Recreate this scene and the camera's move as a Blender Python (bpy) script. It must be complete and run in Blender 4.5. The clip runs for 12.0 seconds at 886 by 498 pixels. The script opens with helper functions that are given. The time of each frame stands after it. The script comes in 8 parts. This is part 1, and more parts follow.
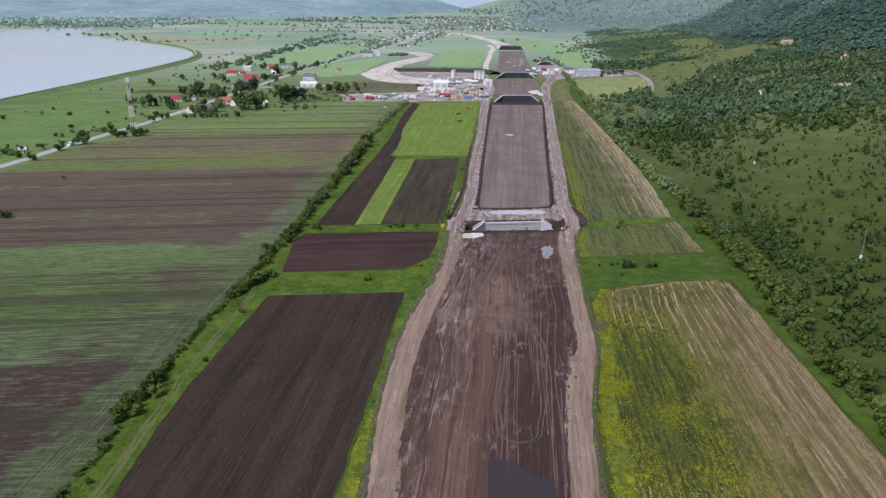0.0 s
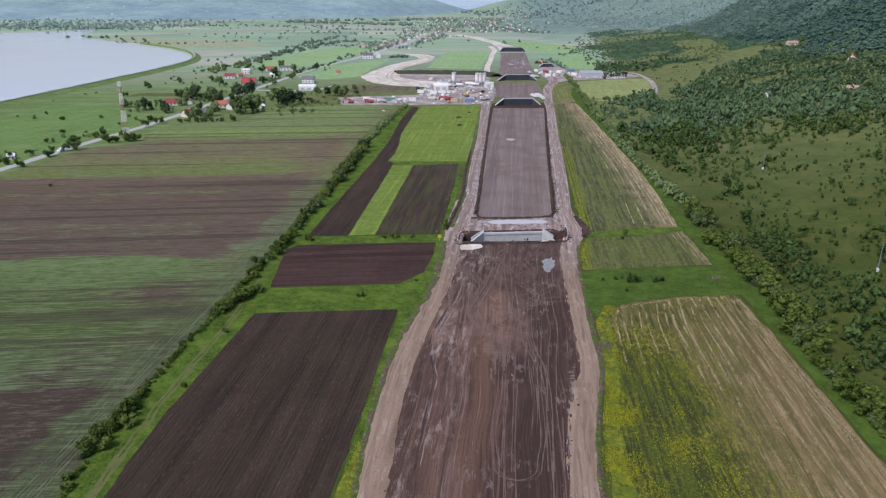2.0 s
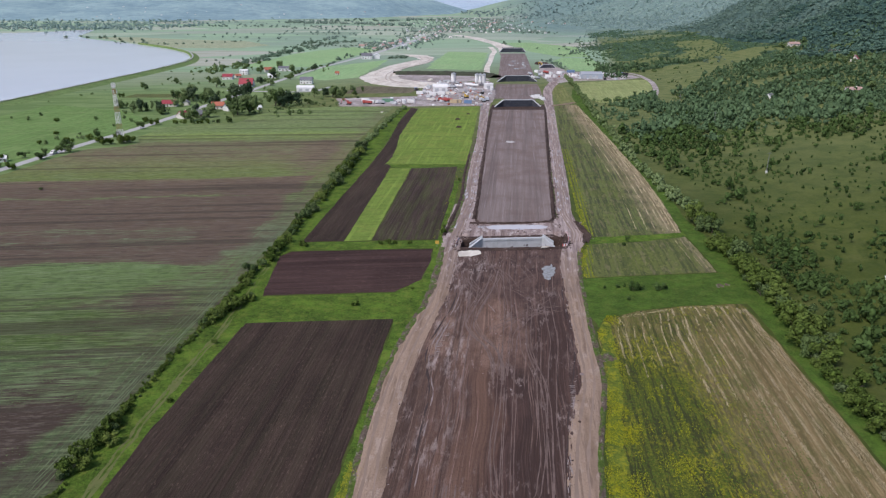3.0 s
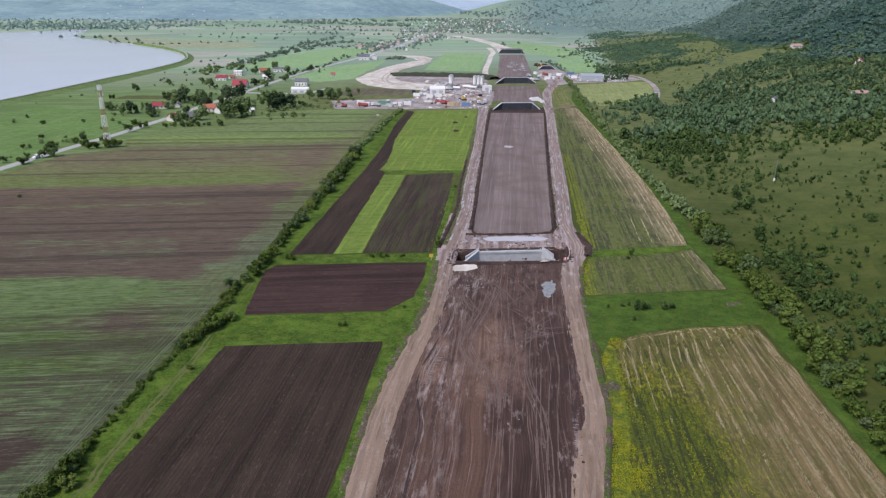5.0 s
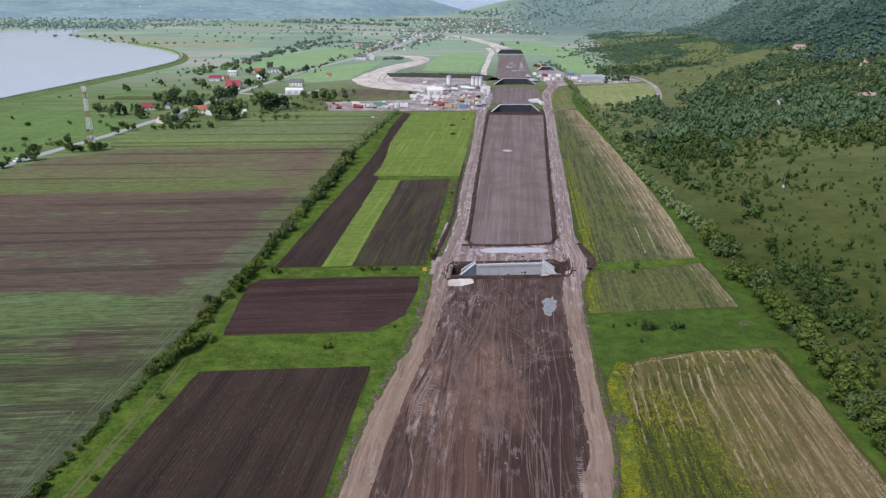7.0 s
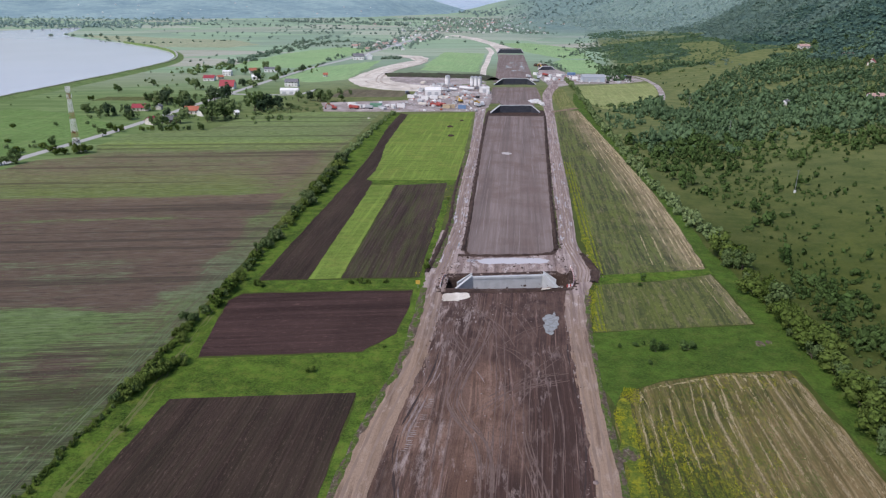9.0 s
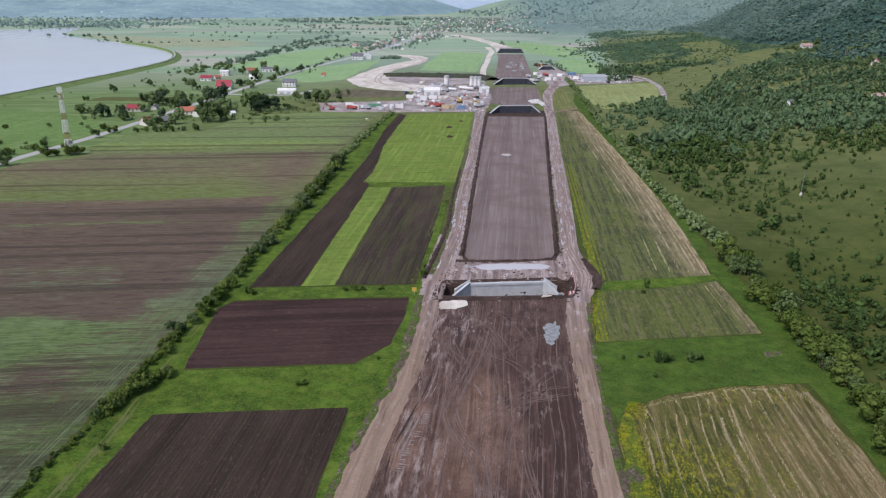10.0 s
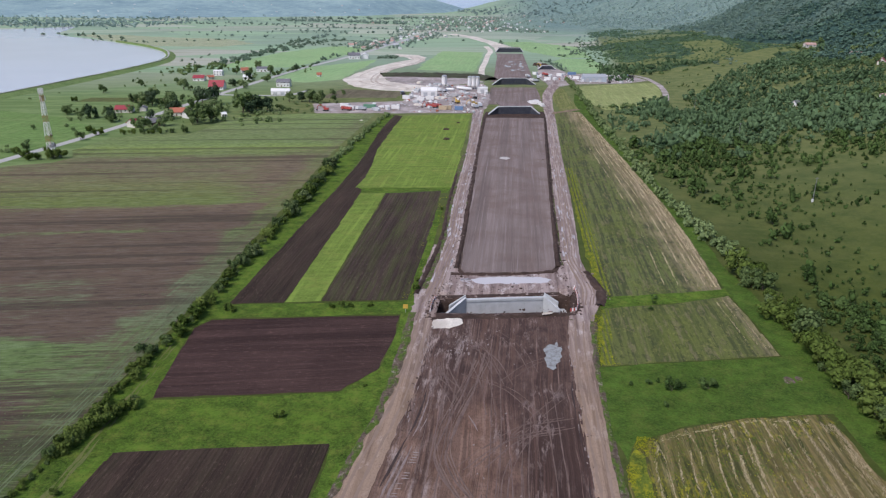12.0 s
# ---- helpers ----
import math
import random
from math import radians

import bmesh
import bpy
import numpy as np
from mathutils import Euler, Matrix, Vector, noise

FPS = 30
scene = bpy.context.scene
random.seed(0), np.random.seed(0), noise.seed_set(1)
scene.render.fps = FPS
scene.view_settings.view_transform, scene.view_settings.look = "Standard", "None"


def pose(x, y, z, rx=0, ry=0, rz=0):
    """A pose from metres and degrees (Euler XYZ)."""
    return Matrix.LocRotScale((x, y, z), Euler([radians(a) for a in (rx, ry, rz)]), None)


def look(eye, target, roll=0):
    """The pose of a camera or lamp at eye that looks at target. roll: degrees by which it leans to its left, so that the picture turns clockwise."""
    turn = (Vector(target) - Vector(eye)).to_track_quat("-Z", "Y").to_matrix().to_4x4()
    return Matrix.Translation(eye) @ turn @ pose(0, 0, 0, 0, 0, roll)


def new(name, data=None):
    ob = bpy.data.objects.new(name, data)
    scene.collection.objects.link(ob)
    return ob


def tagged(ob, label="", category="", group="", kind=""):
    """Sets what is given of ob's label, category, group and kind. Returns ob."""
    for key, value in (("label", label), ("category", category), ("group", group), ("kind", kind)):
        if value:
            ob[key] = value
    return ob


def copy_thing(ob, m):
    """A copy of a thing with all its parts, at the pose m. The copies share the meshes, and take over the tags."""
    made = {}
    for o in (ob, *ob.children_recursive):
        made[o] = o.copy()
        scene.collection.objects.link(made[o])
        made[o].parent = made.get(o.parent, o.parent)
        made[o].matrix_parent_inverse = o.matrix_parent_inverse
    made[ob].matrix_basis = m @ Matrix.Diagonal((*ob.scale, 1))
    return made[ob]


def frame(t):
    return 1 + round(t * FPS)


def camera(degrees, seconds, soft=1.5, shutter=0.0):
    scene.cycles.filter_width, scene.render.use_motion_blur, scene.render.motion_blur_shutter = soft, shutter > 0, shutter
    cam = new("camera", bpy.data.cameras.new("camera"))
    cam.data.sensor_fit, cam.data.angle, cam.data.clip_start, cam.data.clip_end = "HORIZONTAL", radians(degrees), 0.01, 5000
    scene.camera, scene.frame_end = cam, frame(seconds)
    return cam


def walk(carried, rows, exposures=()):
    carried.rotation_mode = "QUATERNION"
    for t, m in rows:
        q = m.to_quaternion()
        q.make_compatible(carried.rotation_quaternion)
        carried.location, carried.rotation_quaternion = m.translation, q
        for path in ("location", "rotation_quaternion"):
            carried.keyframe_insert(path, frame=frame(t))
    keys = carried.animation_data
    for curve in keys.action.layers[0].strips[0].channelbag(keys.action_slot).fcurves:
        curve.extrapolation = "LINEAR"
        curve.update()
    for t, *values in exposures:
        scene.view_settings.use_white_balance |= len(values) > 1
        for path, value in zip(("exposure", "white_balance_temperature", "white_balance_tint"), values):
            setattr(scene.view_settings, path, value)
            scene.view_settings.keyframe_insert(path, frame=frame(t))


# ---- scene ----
cam = camera(63.8, 12.0, soft=1.25)
# seconds, eye and aim in metres, roll in degrees: a straight, slowly sinking flight along the works
PATH = [
    (0.0, (-1.872, -0.305, 80.988), (-11.056, 93.418, 47.350), 0.38),
    (0.5, (-1.557, 2.264, 81.076), (-10.903, 95.988, 47.486), 0.30),
    (1.0, (-1.306, 4.956, 81.097), (-10.768, 98.684, 47.547), 0.25),
    (1.5, (-1.116, 7.767, 81.092), (-10.649, 101.499, 47.576), 0.23),
    (2.0, (-0.979, 10.688, 81.087), (-10.547, 104.427, 47.599), 0.24),
    (2.5, (-0.887, 13.710, 81.091), (-10.462, 107.457, 47.627), 0.26),
    (3.0, (-0.834, 16.825, 81.107), (-10.390, 110.580, 47.661), 0.29),
    (5.0, (-0.838, 29.990, 81.109), (-10.200, 123.777, 47.698), 0.46),
    (5.5, (-0.854, 33.402, 81.039), (-10.163, 127.195, 47.630), 0.50),
    (6.0, (-0.862, 36.841, 80.924), (-10.126, 130.638, 47.514), 0.54),
    (6.5, (-0.858, 40.298, 80.761), (-10.084, 134.097, 47.347), 0.56),
    (7.0, (-0.836, 43.763, 80.551), (-10.038, 137.563, 47.131), 0.58),
    (9.0, (-0.559, 57.586, 79.416), (-9.778, 151.369, 45.952), 0.59),
    (9.5, (-0.454, 61.018, 79.124), (-9.697, 154.793, 45.645), 0.57),
    (10.0, (-0.349, 64.443, 78.857), (-9.613, 158.210, 45.360), 0.56),
    (10.5, (-0.253, 67.867, 78.624), (-9.530, 161.624, 45.107), 0.55),
    (11.0, (-0.183, 71.297, 78.429), (-9.454, 165.047, 44.889), 0.54),
    (11.5, (-0.156, 74.746, 78.264), (-9.392, 168.490, 44.698), 0.54),
    (12.0, (-0.193, 78.230, 78.109), (-9.351, 171.972, 44.513), 0.55),
]
walk(cam, [(t, look(*p)) for t, *p in PATH], exposures=((0.0, 0.23, 6300, 17), (12.0, 0.23, 6300, 17)))

# ---- world, sun ----
SUN_UP, SUN_ROUND = radians(51), radians(218)
world = bpy.data.worlds.new("world")
scene.world = world
world.use_nodes = True
sky = world.node_tree.nodes.new("ShaderNodeTexSky")
sky.sky_type, sky.sun_disc = "NISHITA", False
sky.sun_elevation, sky.sun_rotation = SUN_UP, SUN_ROUND
sky.air_density, sky.dust_density, sky.ozone_density = 1.0, 2.0, 2.0
back = world.node_tree.nodes["Background"]
back.inputs["Strength"].default_value = 0.122
world.node_tree.links.new(sky.outputs["Color"], back.inputs["Color"])
sun = new("sun", bpy.data.lights.new("sun", "SUN"))
sun.data.energy, sun.data.angle, sun.data.color = 2.25, radians(15), (1.0, 0.95, 0.88)
# the sun stands behind the camera, over its left shoulder, veiled by cloud
sun.matrix_world = look((-260, -330, 520), (0, 0, 0))

# ---- materials ----
class Mat:
    """A node material; every method adds a node and returns its output."""

    def __init__(self, name, rough=0.9, spec=0.25, metal=0.0):
        self.m = bpy.data.materials.new(name)
        self.m.use_nodes = True
        self.t = self.m.node_tree
        self.b = self.t.nodes["Principled BSDF"]
        self.b.inputs["Roughness"].default_value = rough
        self.b.inputs["Specular IOR Level"].default_value = spec
        self.b.inputs["Metallic"].default_value = metal

    def put(self, socket, value):
        if isinstance(value, bpy.types.NodeSocket):
            self.t.links.new(value, socket)
        elif isinstance(value, (tuple, list)) and socket.type == "RGBA" and len(value) == 3:
            socket.default_value = (*value, 1)
        else:
            socket.default_value = value

    def node(self, kind, operation=None):
        n = self.t.nodes.new(kind)
        if operation:
            n.operation = operation
        return n

    def pos(self, sx=1.0, sy=1.0, sz=1.0):
        """World place, times a factor along each axis."""
        g = self.node("ShaderNodeNewGeometry")
        n = self.node("ShaderNodeVectorMath", operation="MULTIPLY")
        self.put(n.inputs[0], g.outputs["Position"])
        n.inputs[1].default_value = (sx, sy, sz)
        return n.outputs[0]

    def along(self, x, y):
        """x and y times these, added: a coordinate across the land."""
        g = self.node("ShaderNodeNewGeometry")
        n = self.node("ShaderNodeVectorMath", operation="DOT_PRODUCT")
        self.put(n.inputs[0], g.outputs["Position"])
        n.inputs[1].default_value = (x, y, 0)
        return n.outputs["Value"]

    def skew(self, a, b):
        """A place on the land whose axes follow the fields' own lines, stretched by a along them and b across."""
        n = self.node("ShaderNodeCombineXYZ")
        self.put(n.inputs[0], self.along(a, 0))
        self.put(n.inputs[1], self.along(-0.2 * b, b))
        return n.outputs[0]

    def noise(self, vec, scale=1.0, detail=4.0, rough=0.55, bend=0.0):
        n = self.node("ShaderNodeTexNoise")
        self.put(n.inputs["Vector"], vec)
        for k, v in (("Scale", scale), ("Detail", detail), ("Roughness", rough), ("Distortion", bend)):
            n.inputs[k].default_value = v
        return n.outputs["Fac"]

    def cells(self, vec, scale=1.0, what="Color", kind="F1"):
        n = self.node("ShaderNodeTexVoronoi")
        n.feature = kind
        self.put(n.inputs["Vector"], vec)
        n.inputs["Scale"].default_value = scale
        return n.outputs[what]

    def math(self, op, a, b=0.0):
        n = self.node("ShaderNodeMath", operation=op)
        self.put(n.inputs[0], a)
        self.put(n.inputs[1], b)
        return n.outputs[0]

    def span(self, v, lo, hi, to_lo=0.0, to_hi=1.0):
        n = self.node("ShaderNodeMapRange")
        self.put(n.inputs[0], v)
        for i, x in enumerate((lo, hi, to_lo, to_hi)):
            n.inputs[i + 1].default_value = x
        return n.outputs[0]

    def ramp(self, fac, stops):
        n = self.node("ShaderNodeValToRGB")
        self.put(n.inputs[0], fac)
        e = n.color_ramp.elements
        for i, (p, c) in enumerate(stops):
            k = e[i] if i < 2 else e.new(p)
            k.position, k.color = p, (*c, 1)
        return n.outputs["Color"]

    def mix(self, fac, a, b, how="MIX"):
        n = self.node("ShaderNodeMix")
        n.data_type, n.blend_type = "RGBA", how
        self.put(n.inputs[0], fac)
        self.put(n.inputs[6], a)
        self.put(n.inputs[7], b)
        return n.outputs[2]

    def island(self):
        return self.node("ShaderNodeNewGeometry").outputs["Random Per Island"]

    def each(self):
        return self.node("ShaderNodeObjectInfo").outputs["Random"]

    def bump(self, height, strength=0.5, deep=0.1):
        n = self.node("ShaderNodeBump")
        n.inputs["Strength"].default_value, n.inputs["Distance"].default_value = strength, deep
        self.put(n.inputs["Height"], height)
        self.put(self.b.inputs["Normal"], n.outputs[0])
        return self

    def out(self, color, rough=None):
        self.put(self.b.inputs["Base Color"], color)
        if rough is not None:
            self.put(self.b.inputs["Roughness"], rough)
        return self.m


def grass_mat(name, dark, light, dry=None, dry_amount=0.35, patch=0.03, lines=0.0):
    m = Mat(name, 0.95, 0.1)
    big, mid, fine = m.noise(m.pos(), patch, 5, 0.65), m.noise(m.pos(), 0.3, 7, 0.7), m.noise(m.pos(), 1.7, 7, 0.8)
    c = m.mix(m.span(big, 0.36, 0.62), dark, light)
    c = m.mix(m.span(mid, 0.42, 0.64, 0, 0.7), c, tuple(0.5 * v for v in dark))
    if dry:
        c = m.mix(m.span(m.noise(m.pos(), patch * 3.1, 7, 0.72), 0.48, 0.66, 0, dry_amount), c, dry)
    if lines:
        c = m.mix(m.span(m.noise(m.skew(0.012, 0.3), 1.0, 6, 0.7), 0.5, 0.64, 0, lines), c, tuple(0.55 * v for v in dark))
        c = m.mix(m.span(m.noise(m.pos(0.5, 0.015), 1.0, 6, 0.7), 0.5, 0.68, 0, lines), c, tuple(1.5 * v for v in light))
    c = m.mix(m.span(fine, 0.42, 0.62, 0, 0.55), c, tuple(1.45 * v for v in light))
    return m.bump(fine, 0.6, 0.25).out(c)


def soil_mat(name, dark, light, pale, sx=0.9, sy=0.05, tint=None, pale_amount=0.5):
    """Worked earth: streaks along the works, clods and pale dust."""
    m = Mat(name, 0.92, 0.2)
    streak = m.noise(m.pos(sx, sy), 1.0, 6, 0.65, 0.4)
    big = m.noise(m.pos(), 0.06, 5, 0.6)
    fine = m.noise(m.pos(), 3.0, 6, 0.7)
    c = m.mix(m.span(streak, 0.38, 0.62), dark, light)
    c = m.mix(m.span(big, 0.44, 0.62, 0, 0.75), c, tint or light)
    c = m.mix(m.span(m.noise(m.pos(sx * 0.35, sy * 0.5), 1.0, 5, 0.6), 0.46, 0.62, 0, 0.6), c, tuple(0.72 * v for v in dark))
    c = m.mix(m.span(m.noise(m.pos(sx * 1.7, sy * 1.2), 1.0, 7, 0.75, 0.8), 0.56, 0.75, 0, pale_amount), c, pale)
    c = m.mix(m.span(fine, 0.4, 0.75, 0, 0.45), c, tuple(0.55 * v for v in dark))
    return m.bump(m.math("ADD", streak, fine), 0.7, 0.2).out(c)


def row_mat(name, soil, soil_dark, leaf=None, leaf_amount=0.0, pitch=0.8, skewed=False):
    """A field worked in rows along the road, or along the fields' cross lines."""
    m = Mat(name, 0.95, 0.12)
    vec = (lambda a, b: m.skew(b, a)) if skewed else (lambda a, b: m.pos(a, b))
    rows = m.noise(vec(1 / pitch, 0.02), 1.0, 3, 0.6)
    broad = m.noise(vec(0.18, 0.012), 1.0, 4, 0.6)
    fine = m.noise(m.pos(), 2.6, 6, 0.7)
    c = m.mix(m.span(rows, 0.3, 0.7), soil_dark, soil)
    c = m.mix(m.span(broad, 0.4, 0.68, 0, 0.55), c, tuple(1.45 * v for v in soil))
    c = m.mix(m.span(m.noise(m.pos(), 0.045, 4, 0.6), 0.45, 0.7, 0, 0.6), c, tuple(0.7 * v for v in soil_dark))
    c = m.mix(m.span(m.noise(vec(0.7, 0.05), 1.0, 6, 0.75), 0.54, 0.62, 0, 0.5), c, tuple(1.55 * v for v in soil))
    c = m.mix(m.span(m.noise(vec(0.3, 0.008), 1.0, 3, 0.6), 0.5, 0.56, 0, 0.45), c, tuple(0.6 * v for v in soil_dark))
    flecks = m.math("MULTIPLY", m.span(m.noise(vec(2.4, 0.55), 1.0, 5, 0.7), 0.56, 0.64), m.span(broad, 0.34, 0.6, 0.15, 0.8))
    c = m.mix(flecks, c, tuple(2.3 * v for v in soil))
    if leaf:
        f = m.math("MULTIPLY", m.span(m.noise(vec(0.5, 0.03), 1.0, 6, 0.7), 0.42, 0.62), m.span(fine, 0.35, 0.6))
        c = m.mix(m.math("MULTIPLY", f, leaf_amount), c, leaf)
    c = m.mix(m.span(fine, 0.35, 0.8, 0, 0.5), c, tuple(0.5 * v for v in soil_dark))
    return m.bump(m.math("ADD", m.math("MULTIPLY", rows, 2.0), fine), 0.8, 0.18).out(c)


def plain_mat(name, color, rough=0.6, dirt=(0.2, 0.17, 0.14), amount=0.35, scale=0.8, metal=0.0, spec=0.4):
    m = Mat(name, rough, spec, metal)
    f = m.noise(m.pos(), scale, 6, 0.65)
    c = m.mix(m.span(f, 0.45, 0.75, 0, amount), color, dirt)
    c = m.mix(m.span(m.each(), 0, 1, 0, 0.18), c, tuple(0.6 * v for v in color))
    return m.bump(f, 0.15, 0.02).out(c)


def leaf_mat(name, dark, light, other, spread=0.5):
    m = Mat(name, 0.85, 0.06)
    c = m.mix(m.island(), dark, light)
    c = m.mix(m.span(m.each(), 0.2, 1.0, 0, spread), c, other)
    c = m.mix(m.span(m.noise(m.pos(), 0.035, 3), 0.45, 0.65, 0, spread), c, other)
    m.b.inputs["Subsurface Weight"].default_value = 0.0
    return m.out(c)


RANK = grass_mat("rank_meadow", (0.03, 0.06, 0.011), (0.072, 0.13, 0.02), (0.11, 0.13, 0.03), 0.6, 0.09)
MEADOW = grass_mat("dike_grass", (0.1, 0.162, 0.052), (0.155, 0.23, 0.08), (0.21, 0.225, 0.105), 0.5)
VERGE = grass_mat("verge", (0.025, 0.052, 0.009), (0.09, 0.156, 0.02), (0.16, 0.175, 0.036), 0.6, 0.1)
CROP = grass_mat("young_crop", (0.108, 0.168, 0.03), (0.15, 0.218, 0.042), (0.21, 0.205, 0.06), 0.6, 0.03, 0.7)
PALE_CROP = grass_mat("ripening_crop", (0.18, 0.215, 0.075), (0.25, 0.29, 0.115), (0.33, 0.31, 0.16), 0.6, 0.03, 0.7)
PLOUGHED = row_mat("ploughed_soil", (0.056, 0.038, 0.029), (0.036, 0.025, 0.02), (0.08, 0.08, 0.042), 0.3)
PLOUGHED_B = row_mat("ploughed_red_soil", (0.07, 0.042, 0.036), (0.045, 0.027, 0.024), pitch=0.9, skewed=True)
SPROUTING = row_mat("sprouting_soil", (0.07, 0.05, 0.04), (0.045, 0.032, 0.027), (0.1, 0.14, 0.03), 0.55)
EARTH_FAR = soil_mat("rolled_earthworks", (0.18, 0.142, 0.13), (0.262, 0.213, 0.196), (0.44, 0.38, 0.36), 0.6, 0.01, (0.17, 0.122, 0.104), 0.75)
DARK_EARTH = soil_mat("damp_dark_earth", (0.044, 0.028, 0.022), (0.092, 0.062, 0.05), (0.21, 0.168, 0.148), 0.5, 0.3, (0.066, 0.043, 0.034), 0.45)
HAUL = soil_mat("haul_road_dust", (0.17, 0.115, 0.084), (0.27, 0.195, 0.145), (0.42, 0.345, 0.29), 0.5, 0.015, (0.27, 0.19, 0.135), 0.4)
HAUL_WET = soil_mat("wet_haul_road", (0.19, 0.145, 0.135), (0.36, 0.3, 0.28), (0.68, 0.63, 0.61), 0.5, 0.05, (0.25, 0.195, 0.175), 0.9)


def haul_mat():
    """Brown dusty haul road that turns wet, grey and smeared with pale mud round the pit and beyond."""
    m = Mat("haul_road", 0.88, 0.25)
    y = m.math("ADD", m.along(0.0, 1.0), m.span(m.noise(m.pos(0.2, 0.09), 1.0, 5, 0.65), 0.25, 0.75, -22, 22))
    far, streak = m.span(y, 205, 262), m.noise(m.pos(0.5, 0.02), 1.0, 5, 0.65, 0.4)
    blot, fine = m.noise(m.pos(0.35, 0.16), 1.0, 7, 0.72), m.noise(m.pos(), 2.4, 6, 0.72)
    dry = m.mix(m.span(streak, 0.42, 0.58), (0.2, 0.138, 0.096), (0.32, 0.232, 0.168))
    dry = m.mix(m.span(m.noise(m.pos(), 0.07, 4, 0.6), 0.45, 0.6, 0, 0.6), dry, (0.31, 0.222, 0.16))
    wet = m.mix(m.span(streak, 0.42, 0.58), (0.22, 0.165, 0.15), (0.38, 0.31, 0.285))
    c = m.mix(far, dry, wet)
    c = m.mix(m.span(blot, 0.55, 0.63, 0, 0.55), c, m.mix(far, (0.4, 0.32, 0.265), (0.62, 0.56, 0.54)))
    c = m.mix(m.span(m.noise(m.pos(0.8, 0.05), 1.0, 6, 0.7), 0.55, 0.62, 0, 0.6), c, m.mix(far, (0.12, 0.08, 0.06), (0.11, 0.078, 0.07)))
    c = m.mix(m.span(fine, 0.5, 0.68, 0, 0.4), c, (0.1, 0.07, 0.057))
    return m.bump(m.math("ADD", streak, fine), 0.8, 0.2).out(c)


HAUL_ROAD = haul_mat()
SAND = soil_mat("pale_sand_fill", (0.58, 0.53, 0.46), (0.78, 0.74, 0.66), (0.85, 0.82, 0.75), 0.12, 0.05, (0.56, 0.49, 0.41), 0.5)
YARD = soil_mat("dusty_yard", (0.3, 0.26, 0.245), (0.52, 0.47, 0.455), (0.72, 0.69, 0.66), 0.11, 0.09, (0.24, 0.195, 0.175), 0.75)
ASPHALT = plain_mat("worn_pale_asphalt", (0.4, 0.4, 0.385), 0.85, (0.3, 0.29, 0.28), 0.5, 0.3)
RUT = plain_mat("pressed_rut", (0.235, 0.172, 0.132), 0.9, (0.31, 0.23, 0.176), 1.0, 0.2)
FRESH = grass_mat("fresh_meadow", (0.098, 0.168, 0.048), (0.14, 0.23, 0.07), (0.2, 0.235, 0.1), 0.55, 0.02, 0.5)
# meadow green paled and blued with distance haze
FRESH_FAR = grass_mat("hazed_far_meadow", (0.2, 0.325, 0.15), (0.25, 0.385, 0.18), (0.33, 0.37, 0.215), 0.5, 0.012, 0.5)
TRACK = plain_mat("rut_dust", (0.155, 0.108, 0.09), 0.9, (0.066, 0.042, 0.035), 1.0, 0.35)
TRACK_GRASS = plain_mat("worn_grass_track", (0.12, 0.13, 0.04), 0.95, (0.07, 0.11, 0.02), 1.0, 0.35)
CONCRETE = plain_mat("fresh_concrete", (0.5, 0.52, 0.53), 0.8, (0.3, 0.31, 0.31), 0.6, 0.4)
BITUMEN = plain_mat("bitumen_coat", (0.035, 0.04, 0.055), 0.55, (0.09, 0.09, 0.1), 0.6, 0.5)
WHITE = plain_mat("white_paint", (0.78, 0.78, 0.77), 0.5, (0.5, 0.47, 0.43), 0.3)
PLASTER = plain_mat("pale_plaster", (0.66, 0.63, 0.58), 0.85, (0.4, 0.36, 0.32), 0.4)
TILE_RED = plain_mat("crimson_sheet_roof", (0.33, 0.05, 0.062), 0.5, (0.25, 0.05, 0.05), 0.4)
TILE_ORANGE = plain_mat("orange_tile_roof", (0.4, 0.135, 0.08), 0.8, (0.25, 0.1, 0.07), 0.5)
TILE_BROWN = plain_mat("faded_brown_roof", (0.45, 0.3, 0.26), 0.85, (0.25, 0.18, 0.15), 0.5)
TILE_GREY = plain_mat("grey_slate_roof", (0.16, 0.16, 0.18), 0.7, (0.1, 0.1, 0.1), 0.5)
STEEL = plain_mat("galvanised_steel", (0.5, 0.52, 0.54), 0.45, (0.35, 0.34, 0.33), 0.4, 0.8, 0.3)
RED = plain_mat("red_paint", (0.4, 0.075, 0.06), 0.45)
YELLOW = plain_mat("yellow_paint", (0.55, 0.36, 0.06), 0.45)
BLUE = plain_mat("blue_paint", (0.14, 0.24, 0.4), 0.45)
GREEN_PAINT = plain_mat("green_paint", (0.12, 0.28, 0.18), 0.45)
RUBBER = plain_mat("black_rubber", (0.025, 0.025, 0.027), 0.85, (0.1, 0.08, 0.07), 0.5)
GLASS = Mat("dark_glass", 0.08, 0.6).out((0.03, 0.035, 0.04))
BARK = plain_mat("bark", (0.09, 0.07, 0.055), 0.95, (0.05, 0.04, 0.03), 0.7, 3.0)
TIMBER = plain_mat("grey_timber", (0.22, 0.17, 0.13), 0.9, (0.1, 0.08, 0.06), 0.6, 2.0)
LEAF_HEDGE = leaf_mat("hedge_leaves", (0.009, 0.02, 0.004), (0.088, 0.14, 0.026), (0.125, 0.17, 0.042), 0.5)
LEAF_LIME = leaf_mat("young_yellow_leaves", (0.04, 0.066, 0.014), (0.17, 0.23, 0.048), (0.2, 0.25, 0.07), 0.45)
